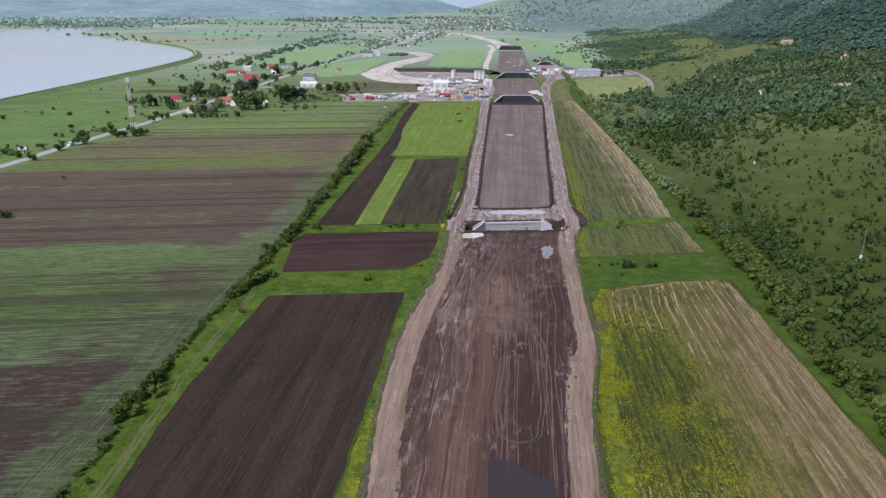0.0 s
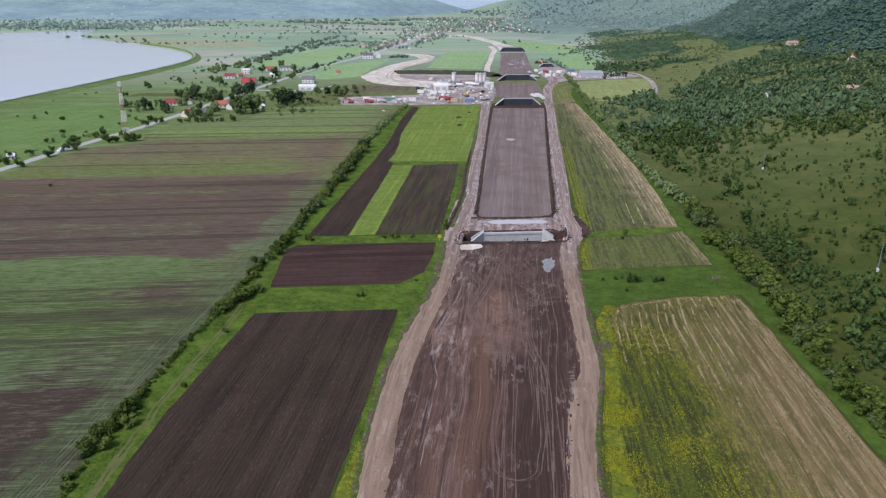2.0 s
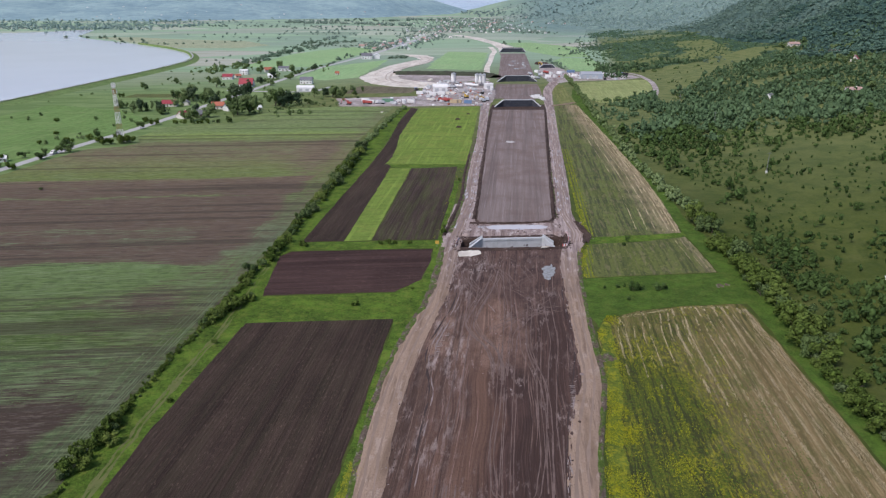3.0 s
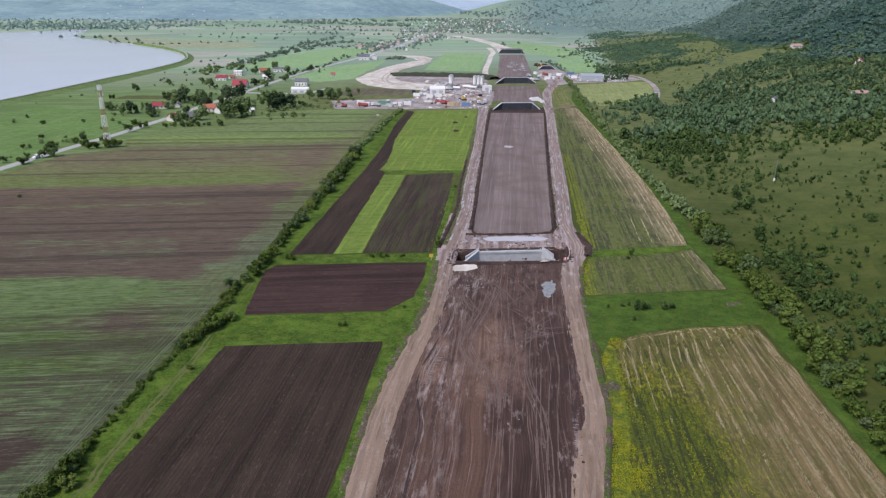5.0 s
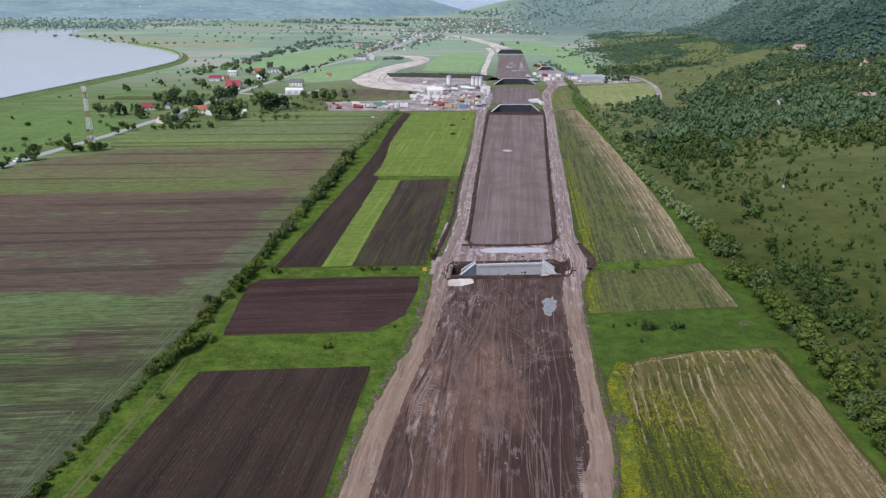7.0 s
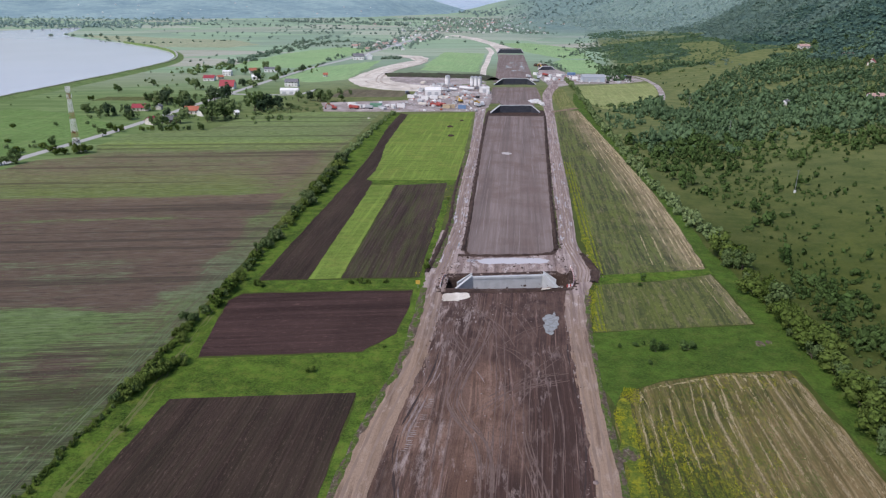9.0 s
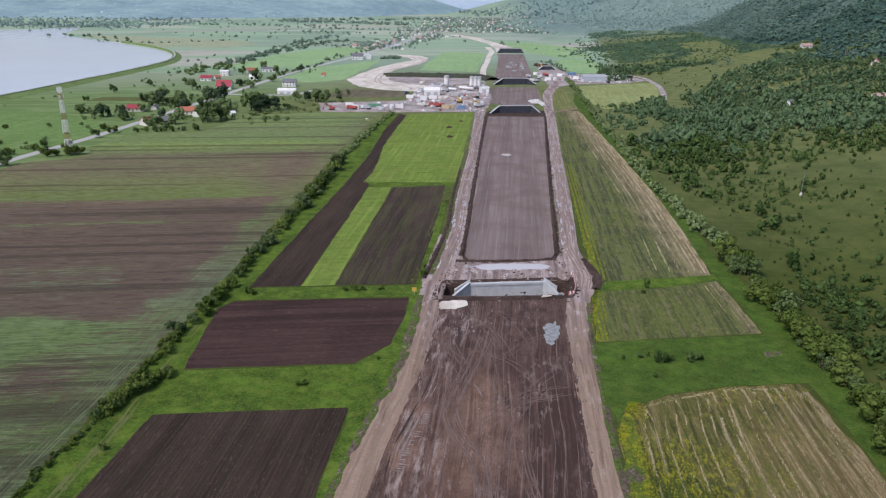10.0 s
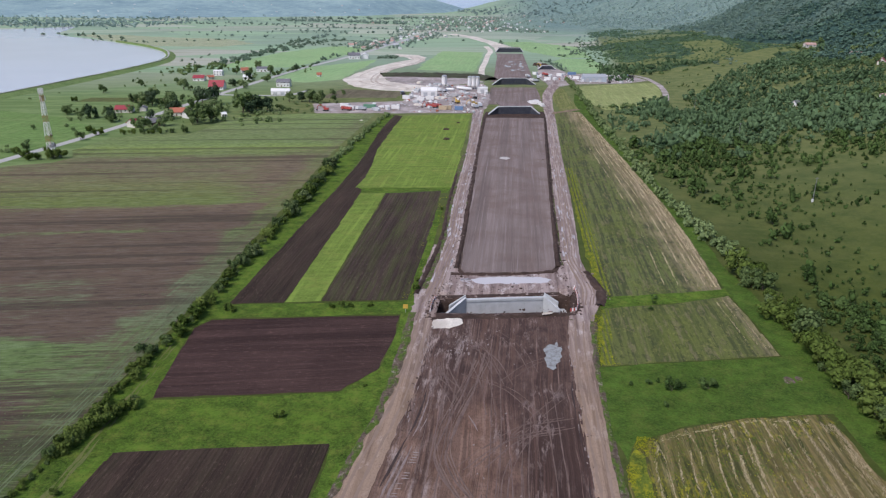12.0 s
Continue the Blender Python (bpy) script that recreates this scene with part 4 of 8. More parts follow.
ribbon("haul_road", [(-36, 836, 6), (-38.5, 900, 6), (-38.8, 1003, 6), (-40, 1100, 6.5), (-39.5, 1176, 7), (-50, 1280, 8)], SAND, "pale sandy access track along the platform", profile=ROAD)

for pts in ([(-24.6, -100, 1.6), (-24.9, 98, 1.6), (-27, 118, 1.5), (-28.1, 133, 1.6), (-28.5, 151, 1.8), (-27, 178, 2.0), (-24, 200, 2.4), (-23.6, 222, 2.8), (-24.2, 246, 2.2)], [(15.4, -100, 1.2), (15.9, 101, 1.2), (16.9, 128, 1.2), (19.1, 146, 1.3), (20.9, 161, 1.5), (20.4, 180, 1.5), (20.4, 205, 1.2), (20.8, 228, 1.4), (22, 246, 1.8)],
            [(-23.6, 262, 2.4), (-22.6, 280, 2.2), (-22.2, 308, 2), (-23.4, 341, 2), (-25, 449, 2)]):
    ribbon("road_edge", pts, ROUGH_EDGE, "rough weedy soil along the haul road", "verge", step=1.2, z=0.045, rough=0.4, profile=((-0.6, -0.05), (-0.3, 0.08), (0.0, 0.12), (0.3, 0.08), (0.6, -0.05)), lump=0.5, seed=pts[0][0])

for level, ring in enumerate(([(-24.6, 236), (-18.9, 236), (-19.4, 246), (-19.5, 254.5), (-18.6, 258), (-14, 272), (-16, 282), (-22, 300), (-25, 300), (-25.4, 262)], [(15.2, 238), (20, 238), (24, 254), (25.6, 262), (25.4, 270), (22, 286), (16, 286), (14, 275), (16, 265), (18, 262), (18, 254)], [(-18.2, 255.6), (-11, 257.2), (10.2, 261.4), (17, 263), (16, 280), (-16.5, 274)])):
    sheet("trampled_ground", ring, HAUL_ROAD, 0.07 + 0.013 * level, "trampled grey-brown ground round the pit", "earthworks", 0.8, 1.5)

for pts in ([(-21.9, 60), (-21.9, 98), (-24, 118), (-25.2, 133), (-25.6, 151), (-24, 178), (-21, 205), (-20.6, 225), (-21.2, 246)], [(12.6, 60), (12.9, 101), (13.8, 128), (16, 146), (18, 161), (17.9, 180), (17.6, 205), (17.7, 228), (18.6, 246)], [(-21.2, 250), (-20, 275), (-19.2, 308), (-20.4, 341), (-22, 449), (-25, 560)], [(21.4, 256), (22.6, 266), (21.4, 277), (19.6, 290), (20, 310), (20.6, 345), (22.3, 454), (24.5, 575)]):
    for dx, w in ((-1.5, 0.5), (-0.4, 0.35), (0.7, 0.45), (1.6, 0.3)) if pts[0][1] > 200 else ((-1.2, 0.55), (0.9, 0.45)):
        ribbon("wheel_rut", [(x + dx, y, w) for x, y in pts], RUT, "pressed wheel rut in the haul road", "rut", step=2.0, z=0.15, rough=0.3, seed=dx)

# heaped earth along the platforms
for pts, tall in (
    ([(-15.6, 279, 1.5), (-16.2, 341, 1.5), (-18.2, 449, 1.6), (-19.8, 562, 1.8)], 0.5), ([(15.2, 284, 1.7), (15.8, 345, 1.7), (17.8, 454, 1.8), (20.4, 568, 2.0)], 0.6),
    ([(-19.6, 100, 1.2), (-21, 118, 1.3), (-21.6, 150, 1.6), (-20.8, 178, 1.5), (-18.6, 205, 1.2), (-18.2, 238, 1.1)], 0.16), ([(9.4, -120, 0.9), (10.2, 101, 0.9), (11.1, 126, 1.1), (13.2, 145, 1.2), (15.6, 162, 1.4), (15.6, 182, 1.1), (15, 222, 0.8)], 0.14),
    ([(24.6, 256, 2.5), (26, 264, 3), (25.2, 271, 2.8), (23.2, 281, 2)], 0.7), ([(-25.2, 258, 1.6), (-24, 280, 1.8), (-23, 308, 1.6), (-24.5, 345, 1.4), (-25.6, 400, 1.2)], 0.5), ([(-17, 274.5, 2), (-8, 275, 2.2), (2, 276.5, 2), (13.5, 280, 2)], 0.5),
    ([(-18, 244.5, 3), (-6, 245.6, 3), (6, 247.8, 2.8), (15, 249.5, 2.6)], 0.5),
):
    ribbon("earth_berm", pts, EARTH if tall < 0.2 else DARK_EARTH, "low ragged berm of dark dug earth", "berm", step=1.0, profile=tuple((a, h * tall / 0.75) for a, h in BERM), rough=0.35, lump=0.7, seed=pts[0][0])
SPOIL = soil_mat("weedy_spoil", (0.048, 0.055, 0.032), (0.08, 0.1, 0.05), (0.12, 0.16, 0.06), 0.1, 0.2, (0.06, 0.045, 0.04), 0.5)
ribbon("spoil_bank", [(-137, 812, 20), (-104, 822, 26), (-70, 820, 26), (-36, 815, 24), (-24, 790, 14)], SPOIL, "long dark grassy spoil bank behind the yard", "bank", step=4, profile=((-0.6, -0.2), (-0.2, 2.6), (0.15, 2.9), (0.6, -0.2)), rough=1.5, lump=0.25)

# sandy loop road and the dusty yard
sheet("sand_loop", [(-167, 769), (-166, 832), (-159, 906), (-147, 966), (-133, 1004), (-146, 1043), (-166, 1060), (-166, 1090), (-134, 1077), (-119, 1038), (-118, 946), (-128, 911), (-137, 879), (-137, 823), (-122, 765), (-99, 741), (-71, 729), (-69, 700), (-92, 691), (-118, 697), (-144, 718), (-159, 748)], SAND, 0.25, "pale sandy fill of a curving slip road", "earthworks", 2.0, 6)
sheet("sand_apron", [(-136, 808), (-104, 806), (-70, 804), (-40, 800), (-30, 772), (-60, 744), (-76, 730), (-100, 742), (-122, 766)], YARD, 0.2, "pale trodden earth below the spoil bank", "earthworks", 2.0, 6)
ribbon("sand_ledge", [(-150, 760, 9), (-152, 820, 9), (-147, 890, 9), (-132, 950, 8), (-127, 1010, 7), (-140, 1058, 6)], SAND, "graded lane on the sandy slip road", "earthworks", step=6, profile=ROAD, z=0.3)
SLIP = plain_mat("trodden_sand_lane", (0.4, 0.34, 0.28), 0.9, (0.58, 0.52, 0.45), 1.0, 0.08)
for side, w in ((-6.5, 2.2), (6, 1.8), (11, 2.6)):
    ribbon("sand_lane", [(x + side * k, y, w) for x, y, k in ((-112, 722, 0.5), (-134, 742, 0.8), (-148, 790, 1), (-150, 840, 1), (-145, 890, 1), (-131, 945, 0.9), (-126, 1005, 0.8), (-138, 1050, 0.6))], SLIP, "darker trodden lane along the sandy slip road", "track", step=6, profile=((-0.5, -0.02), (0.0, 0.06), (0.5, -0.02)), rough=0.5, z=0.36, seed=side)
sheet("dusty_yard", [(-152, 608), (-87, 633), (-88, 688), (-77, 728), (-30, 761), (-21, 690), (-20, 609), (-27, 583), (-97, 571), (-138, 565)], YARD, 0.12, "dusty pale works yard with wheel marks", "yard", 2.0, 5)
sheet("dusty_yard", [(27, 1015), (57, 868), (120, 863), (130, 815), (104, 787), (55, 772), (41, 752), (30, 760), (22, 830)], YARD, 0.12, "dusty pale yard round a steel hall", "yard", 2.0, 5)

# asphalt roads
ribbon("road", [(-262, 250, 5.0), (-252, 325, 5.0), (-249.5, 375, 5.0), (-247, 410, 5.0), (-243.5, 450, 5.0), (-242.3, 490, 5.0), (-242, 555, 5.0), (-241.5, 634, 5.0), (-240.5, 760, 5.0), (-238, 855, 5.0), (-222, 1030, 7), (-207, 1370, 8), (-200, 1600, 9), (-190, 1850, 9)], ASPHALT, "pale worn asphalt country road", step=10, profile=((-0.65, -0.1), (-0.5, 0.12), (0.5, 0.12), (0.65, -0.1)), rough=0.15)
ribbon("lane", [(110, 878, 5), (126, 857, 5), (134, 803, 5), (129, 720, 4.6), (119, 666, 4.4), (105, 618, 4)], YARD, "pale gravel lane bending up to the hillside", step=5, profile=ROAD)
ribbon("lane", [(-262, 648, 5), (-215, 646, 5), (-188, 650, 5), (-176, 690, 4)], ASPHALT, "pale side lane beside the farmhouses", step=5, profile=ROAD)

# the lake and its dike
sheet("water", [(-400, 300), (-402, 560), (-406, 690), (-411, 810), (-426, 925), (-453, 995), (-491, 1060), (-552, 1136), (-665, 1239), (-755, 1318), (-825, 1370), (-905, 1457), (-952, 1565), (-1032, 1733), (-1058, 1745), (-1075, 1630), (-1110, 1560), (-1500, 1490), (-2400, 1500), (-2600, 300)], LAKE, 0.12, "smooth pale silty lake", "lake", 1.0, 20)
ribbon("dike", [(-393, 250, 15), (-395, 560, 15), (-399, 690, 15), (-404, 808, 14), (-419, 922, 13), (-446, 992, 12), (-484, 1062, 11), (-547, 1142, 10), (-660, 1248, 8)], MEADOW, "long grassy dike along the lake", "dike", step=12, profile=((-0.55, -0.2), (-0.46, 2.6), (-0.3, 2.8), (0.05, 1.2), (0.5, -0.2)), rough=0.6, lump=0.05)
ribbon("dike_path", [(-397.5, 250, 2.4), (-399.5, 560, 2.4), (-403.5, 690, 2.4), (-408.4, 809, 2.4), (-423.2, 924, 2.4), (-450.4, 994, 2.4), (-488, 1063, 2.2), (-550, 1143, 2)], ASPHALT, "pale path on top of the dike", "path", step=12, profile=((-0.5, 2.72), (0.5, 2.86)), rough=0.1)


FLATS = grass_mat("dry_shore_flats", (0.24, 0.29, 0.17), (0.31, 0.34, 0.22), (0.4, 0.37, 0.28), 0.7, 0.02, 0.5)
sheet("shore_flat", [(-862, 1440), (-760, 1345), (-672, 1262), (-560, 1165), (-520, 1170), (-455, 1180), (-432, 1258), (-515, 1370), (-645, 1391), (-767, 1448)], FLATS, 0.05, "dry pale flats on the lake shore", "shore", 6, 12)

# far hills beyond the valley, with haze painted in as a pale blue tint
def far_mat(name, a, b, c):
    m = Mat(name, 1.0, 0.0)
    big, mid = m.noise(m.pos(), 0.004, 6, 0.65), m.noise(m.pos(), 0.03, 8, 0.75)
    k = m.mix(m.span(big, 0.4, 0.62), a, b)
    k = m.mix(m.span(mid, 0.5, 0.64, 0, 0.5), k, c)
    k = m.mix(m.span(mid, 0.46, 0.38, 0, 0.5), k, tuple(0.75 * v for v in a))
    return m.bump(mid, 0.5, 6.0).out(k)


FAR_WOOD = far_mat("hazed_wooded_slopes", (0.2, 0.3, 0.33), (0.27, 0.38, 0.39), (0.36, 0.47, 0.45))
FAR_BLUE = far_mat("hazed_blue_hills", (0.36, 0.46, 0.55), (0.42, 0.51, 0.59), (0.47, 0.55, 0.61))
SHORE = ([-3600, -1200, -600, -250], [2000, 2350, 2900, 3900])


def far_height(x, y, line, slope, top, dent):
    s = y - float(np.interp(x, *line))
    return min(slope * s * (1 + dent * noise.noise((x / 420, y / 420, 2.0)) + 0.3 * noise.noise((x / 130, y / 130, 5.0))), top) if s > 0 else -6


def far_hills(name, line, slope, top, x0, x1, y1, mat, label, dent=0.5):
    xs, ys = np.arange(x0, x1, 45), np.arange(1500, y1, 50)
    verts = [(x, y, far_height(x, y, line, slope, top, dent)) for y in ys for x in xs]
    n = len(xs)
    i = np.arange((len(ys) - 1) * n).reshape(-1, n)[:, :-1].ravel()
    tagged(new(name, raw_mesh(name, verts, np.stack([i, i + 1, i + n + 1, i + n], 1), mat)), label, "backdrop", kind="structure")


far_hills("backdrop_hills", SHORE, 0.085, 210, -3600, -200, 4000, FAR_WOOD, "wooded green hills tinted by haze across the lake")
far_hills("backdrop_ridge", ([-2500, -700, 300], [4000, 4150, 4250]), 0.17, 95, -2500, 500, 4800, FAR_BLUE, "haze-blue hills at the valley's end", 0.3)
sheet("crop_field", [(52, 750), (100, 782), (134, 796), (126, 720), (119, 690), (101, 629), (66, 612), (59, 640)], PALE_CROP, 0.06, "pale green striped field inside a bend of the lane")

# ---- plants ----
def ball(rounds):
    bm = bmesh.new()
    bmesh.ops.create_icosphere(bm, subdivisions=rounds, radius=1)
    v, f = np.array([v.co[:] for v in bm.verts]), np.array([[k.index for k in f.verts] for f in bm.faces])
    bm.free()
    return v, f


BALL_1 = ball(1)


def quads(at, normal, size, rs):
    """Leaf clumps: bent four-cornered flakes, as triangles."""
    n = len(at)
    normal = normal / np.linalg.norm(normal, axis=1)[:, None]
    a = np.cross(normal, rs.normal(size=(n, 3)))
    a /= np.linalg.norm(a, axis=1)[:, None]
    b = np.cross(normal, a)
    s = size[:, None]
    corners = np.stack([at - a * s - b * s * 0.6, at + a * s * 0.9 - b * s * 0.7, at + a * s + b * s * 0.7, at - a * s * 0.8 + b * s * 0.8 - normal * s * 0.4], 1)
    i = np.arange(n)[:, None] * 4
    return corners.reshape(-1, 3), np.concatenate([i + [0, 1, 2], i + [0, 2, 3]])


def crown(seed, lobes, leaves, leaf, core, low=0.0, high=1.5, wide=1.0):
    """A crown one metre in radius: lobes of foliage with ragged leaf clumps on them and gaps between."""
    rs = np.random.default_rng(seed)
    verts, faces, count = [], [], 0
    mid = (low + high) / 2
    turn = rs.uniform(0, 2 * np.pi, lobes) + np.arange(lobes) * 2.4
    out = wide * np.sqrt(rs.uniform(0.05, 0.42, lobes))
    zs = low + (high - low) * rs.uniform(0.26, 0.8, lobes)
    centres = np.stack([np.cos(turn) * out, np.sin(turn) * out, zs], 1)
    radii = rs.uniform(0.36, 0.56, lobes) * (0.78 if lobes > 6 else 1.0 if lobes > 2 else 1.5)
    radii = np.minimum(radii, np.minimum(zs - low, high - zs) + 0.12)
    bv, bf = core
    for c, r in zip(centres, radii):
        jag = 1 + rs.uniform(-0.24, 0.12, len(bv))
        verts.append(c + bv * (r * jag * 0.78)[:, None])
        faces.append(bf + count)
        count += len(bv)
    pick = rs.integers(0, lobes, leaves)
    way = rs.normal(size=(leaves, 3)) + [0, 0, 0.35]
    way /= np.linalg.norm(way, axis=1)[:, None]
    at = centres[pick] + way * (radii[pick] * rs.uniform(0.8, 1.2, leaves))[:, None]
    at[:, 2] = np.maximum(at[:, 2], low * 0.8 + 0.03)
    v, f = quads(at, way + rs.normal(size=(leaves, 3)) * 0.55, leaf * rs.uniform(0.55, 1.35, leaves), rs)
    verts.append(v)
    faces.append(f + count)
    return np.concatenate(verts), np.concatenate(faces)


def stem_mesh(name, seed, height, thick, limbs):
    """A tapered, slightly bent trunk with limbs."""
    rs = random.Random(seed)
    bm = bmesh.new()
    p, r = Vector((0, 0, -0.15)), thick
    for i in range(3):
        q = p + Vector((rs.uniform(-0.06, 0.06), rs.uniform(-0.06, 0.06), height / 3 + 0.05))
        m = Matrix.Translation((p + q) / 2) @ (q - p).to_track_quat("Z", "Y").to_matrix().to_4x4()
        tube(bm, r, (q - p).length, m, r * 0.76, 6)
        if i:
            for k in range(limbs):
                a = rs.uniform(0, 6.28)
                e = q + Vector((math.cos(a) * 0.45, math.sin(a) * 0.45, rs.uniform(0.2, 0.5)))
                mm = Matrix.Translation((q + e) / 2) @ (e - q).to_track_quat("Z", "Y").to_matrix().to_4x4()
                tube(bm, r * 0.5, (e - q).length, mm, r * 0.2, 5)
        p, r = q, r * 0.76
    me = bpy.data.meshes.new(name)
    bm.to_mesh(me)
    bm.free()
    me.materials.append(BARK)
    return me


def plant_kind(name, mat, count, seed, lobes, leaves, leaf, low, high, wide, trunk, limbs=2):
    """Several shapes of one kind of plant, as pairs of shared meshes."""
    out = []
    for i in range(count):
        v, f = crown(seed + i, lobes, leaves, leaf, BALL_1, low, high, wide)
        out.append((raw_mesh("crown", v, f, mat), stem_mesh("trunk", seed + i, max(low + 0.35, 0.4), trunk, limbs)))
    return out


BUSH = plant_kind("bush", LEAF_HEDGE, 6, 10, 9, 420, 0.086, 0.0, 1.45, 1.15, 0.06)
SHRUB = plant_kind("shrub", LEAF_SCRUB, 6, 40, 7, 270, 0.096, 0.05, 1.6, 1.05, 0.05)
TREE = plant_kind("tree", LEAF_TREE, 6, 70, 12, 560, 0.086, 0.12, 2.1, 1.1, 0.09, 3)
DUSK = plant_kind("tree", LEAF_DUSK, 4, 90, 12, 560, 0.086, 0.1, 2.1, 1.1, 0.09, 3)
WILLOW = plant_kind("willow", LEAF_PALE, 4, 100, 9, 600, 0.072, 0.05, 1.6, 1.1, 0.07)
planted = random.Random(5)


def plant(name, kinds, x, y, radius, label, category, group, tall=1.0):
    m = pose(x, y, land(x, y) - 0.05, 0, 0, planted.uniform(0, 360)) @ Matrix.Diagonal((radius * planted.uniform(0.85, 1.15), radius * planted.uniform(0.85, 1.15), radius * tall * planted.uniform(0.85, 1.2), 1))
    thing = empty(name, m)
    c, t = planted.choice(kinds)
    child("crown", c, thing)
    child("trunk", t, thing)
    return tagged(thing, label, category, group)


def along_line(points, spacing, wobble):
    for row in glide(points, spacing):
        yield row[0] + planted.gauss(0, wobble), row[1] + planted.uniform(-0.4, 0.4) * spacing


def merge(name, proto_list, at, radius, mat, label, category, tall=(0.85, 1.2)):
    """Many plants of one kind joined into a single mesh of kind stuff."""
    rs = np.random.default_rng(len(at))
    at, radius = np.asarray(at, float), np.asarray(radius, float)
    pick = rs.integers(0, len(proto_list), len(at))
    verts, faces, count = [], [], 0
    for k, (v, f) in enumerate(proto_list):
        sel = np.flatnonzero(pick == k)
        if not len(sel):
            continue
        a = rs.uniform(0, 2 * np.pi, len(sel))
        c, s = np.cos(a)[:, None], np.sin(a)[:, None]
        r = radius[sel][:, None]
        x = (v[:, 0] * c - v[:, 1] * s) * r + at[sel, 0][:, None]
        y = (v[:, 0] * s + v[:, 1] * c) * r + at[sel, 1][:, None]
        z = v[:, 2] * r * rs.uniform(*tall, (len(sel), 1)) + at[sel, 2][:, None]
        verts.append(np.stack([x, y, z], -1).reshape(-1, 3))
        faces.append((f[None] + (np.arange(len(sel)) * len(v))[:, None, None]).reshape(-1, 3) + count)
        count += len(v) * len(sel)
    ob = new(name, raw_mesh(name, np.concatenate(verts), np.concatenate(faces), mat))
    ob.data.polygons.foreach_set("use_smooth", np.ones(len(ob.data.polygons), bool))
    return tagged(ob, label, category, kind="stuff")


LIME = plant_kind("lime_bush", LEAF_LIME, 3, 130, 9, 560, 0.075, 0.0, 1.45, 1.1, 0.06)
HAWTHORN = plant_kind("hawthorn", LEAF_BLOOM, 3, 140, 9, 560, 0.075, 0.0, 1.45, 1.1, 0.06)

# hedge west of the works
upper = []
for x, y, r, bloom in ((-75.7, 125.6, 1.6, 0), (-76.6, 118.2, 1.6, 0), (-78.6, 114.8, 1.3, 1), (-78.6, 133, 1.2, 1), (-78.4, 108.6, 0.8, 1), (-76.9, 109.6, 0.9, 0), (-76, 106.6, 0.8, 0), (-76.4, 102, 0.7, 0), (-76, 91, 0.8, 1), (-79.4, 184, 1.1, 1), (-77.2, 183, 1.1, 0), (-80, 217, 1.4, 1), (-80.4, 243, 2.0, 0), (-80.6, 274, 2.4, 1), (-80.4, 283, 3.0, 1), (-82, 301, 2.4, 0), (-81.6, 326, 3.6, 1), (-82, 345, 3.2, 1), (-84.6, 371, 3.2, 1), (-84, 389, 3.4, 0), (-86, 404, 3.2, 1)):
    plant("hawthorn" if bloom else "bush", HAWTHORN if bloom else LIME, x, y, r, "hawthorn bush dotted with cream blossom in the field hedge" if bloom else "round yellow-green bush in the field hedge", "bush", "hedge bushes")
for points, gap, low, high, off in (([(-75.4, 60, 0), (-76, 95, 0), (-77.2, 113, 0)], 1.3, 0.45, 0.95, 0.7), ([(-78.2, 116, 0), (-78.3, 123, 0), (-77.2, 130, 0)], 1.5, 1.3, 2.2, 0.6), ([(-77.4, 131, 0), (-78.6, 137, 0)], 1.5, 0.9, 1.5, 0.5), ([(-79, 138, 0), (-79.7, 151, 0), (-79.9, 166, 0), (-79, 178, 0)], 1.1, 0.45, 0.85, 0.5),
                                    ([(-79, 178, 0), (-77.4, 185, 0), (-75.2, 192, 0), (-74, 196, 0)], 1.1, 1.1, 2.1, 0.8), ([(-78.6, 188, 0), (-79.4, 200, 0), (-79.8, 214, 0)], 1.7, 0.9, 1.7, 0.6)):
    for x, y in along_line(points, gap, off):
        pale = planted.random() < 0.16
        plant("willow" if pale else "bush", WILLOW if pale else BUSH, x, y, planted.uniform(low, high) * (0.8 if pale else 1), "pale blossoming bush in the field hedge" if pale else ("low green hedge bush beside the farm track" if high < 1 else "dense green hedge bush beside the farm track"), "bush", "hedge bushes")
for x, y in along_line([(-79.8, 214, 0), (-79.6, 224, 0), (-80.4, 265, 0), (-82.4, 333, 0), (-87, 421, 0), (-88, 480, 0), (-87, 566, 0)], 3.1, 0.8):
    if y > 400:
        upper.append((x, y))
        continue
    pale = planted.random() < 0.35
    plant("willow" if pale else "bush", WILLOW if pale else BUSH, x, y, planted.uniform(1.2, 2.5) if y < 330 else planted.uniform(1.6, 3.2), "pale grey-green willow bush in the field hedge" if pale else "dense green hedge bush beside the ploughed strip", "bush", "hedge bushes")
for x, y, r in ((-43.3, 194.5, 1.1), (-72.5, 241.5, 1.3), (-70.8, 241, 1.1), (-46, 246.5, 1.0), (-43.5, 247, 1.2), (-41, 247.3, 0.9), (-36, 248.6, 0.9), (-26.4, 340, 0.9), (-72.8, 168, 0.9), (-71.2, 141, 0.7), (-25.6, 261, 1.3), (-26, 268, 0.9), (-29.2, 208, 0.5)):
    plant("bush", BUSH, x, y, r, "small dark green bush in the grass strip", "bush", "lone bushes")

# bushes in the meadow east of the works
for x, y, r in ((35.2, 213.6, 2.0), (37.4, 214.6, 1.2), (43, 215.4, 1.7), (44.6, 216.4, 0.8), (27.2, 215, 0.7), (31, 216, 0.9), (33, 217, 0.6), (32.6, 207.2, 0.8), (38, 254.5, 0.9), (40, 262.5, 1.0), (39.4, 259, 0.7)):
    plant("shrub", SHRUB, x, y, r, "small dark green shrub in the meadow", "shrub", "lone bushes")

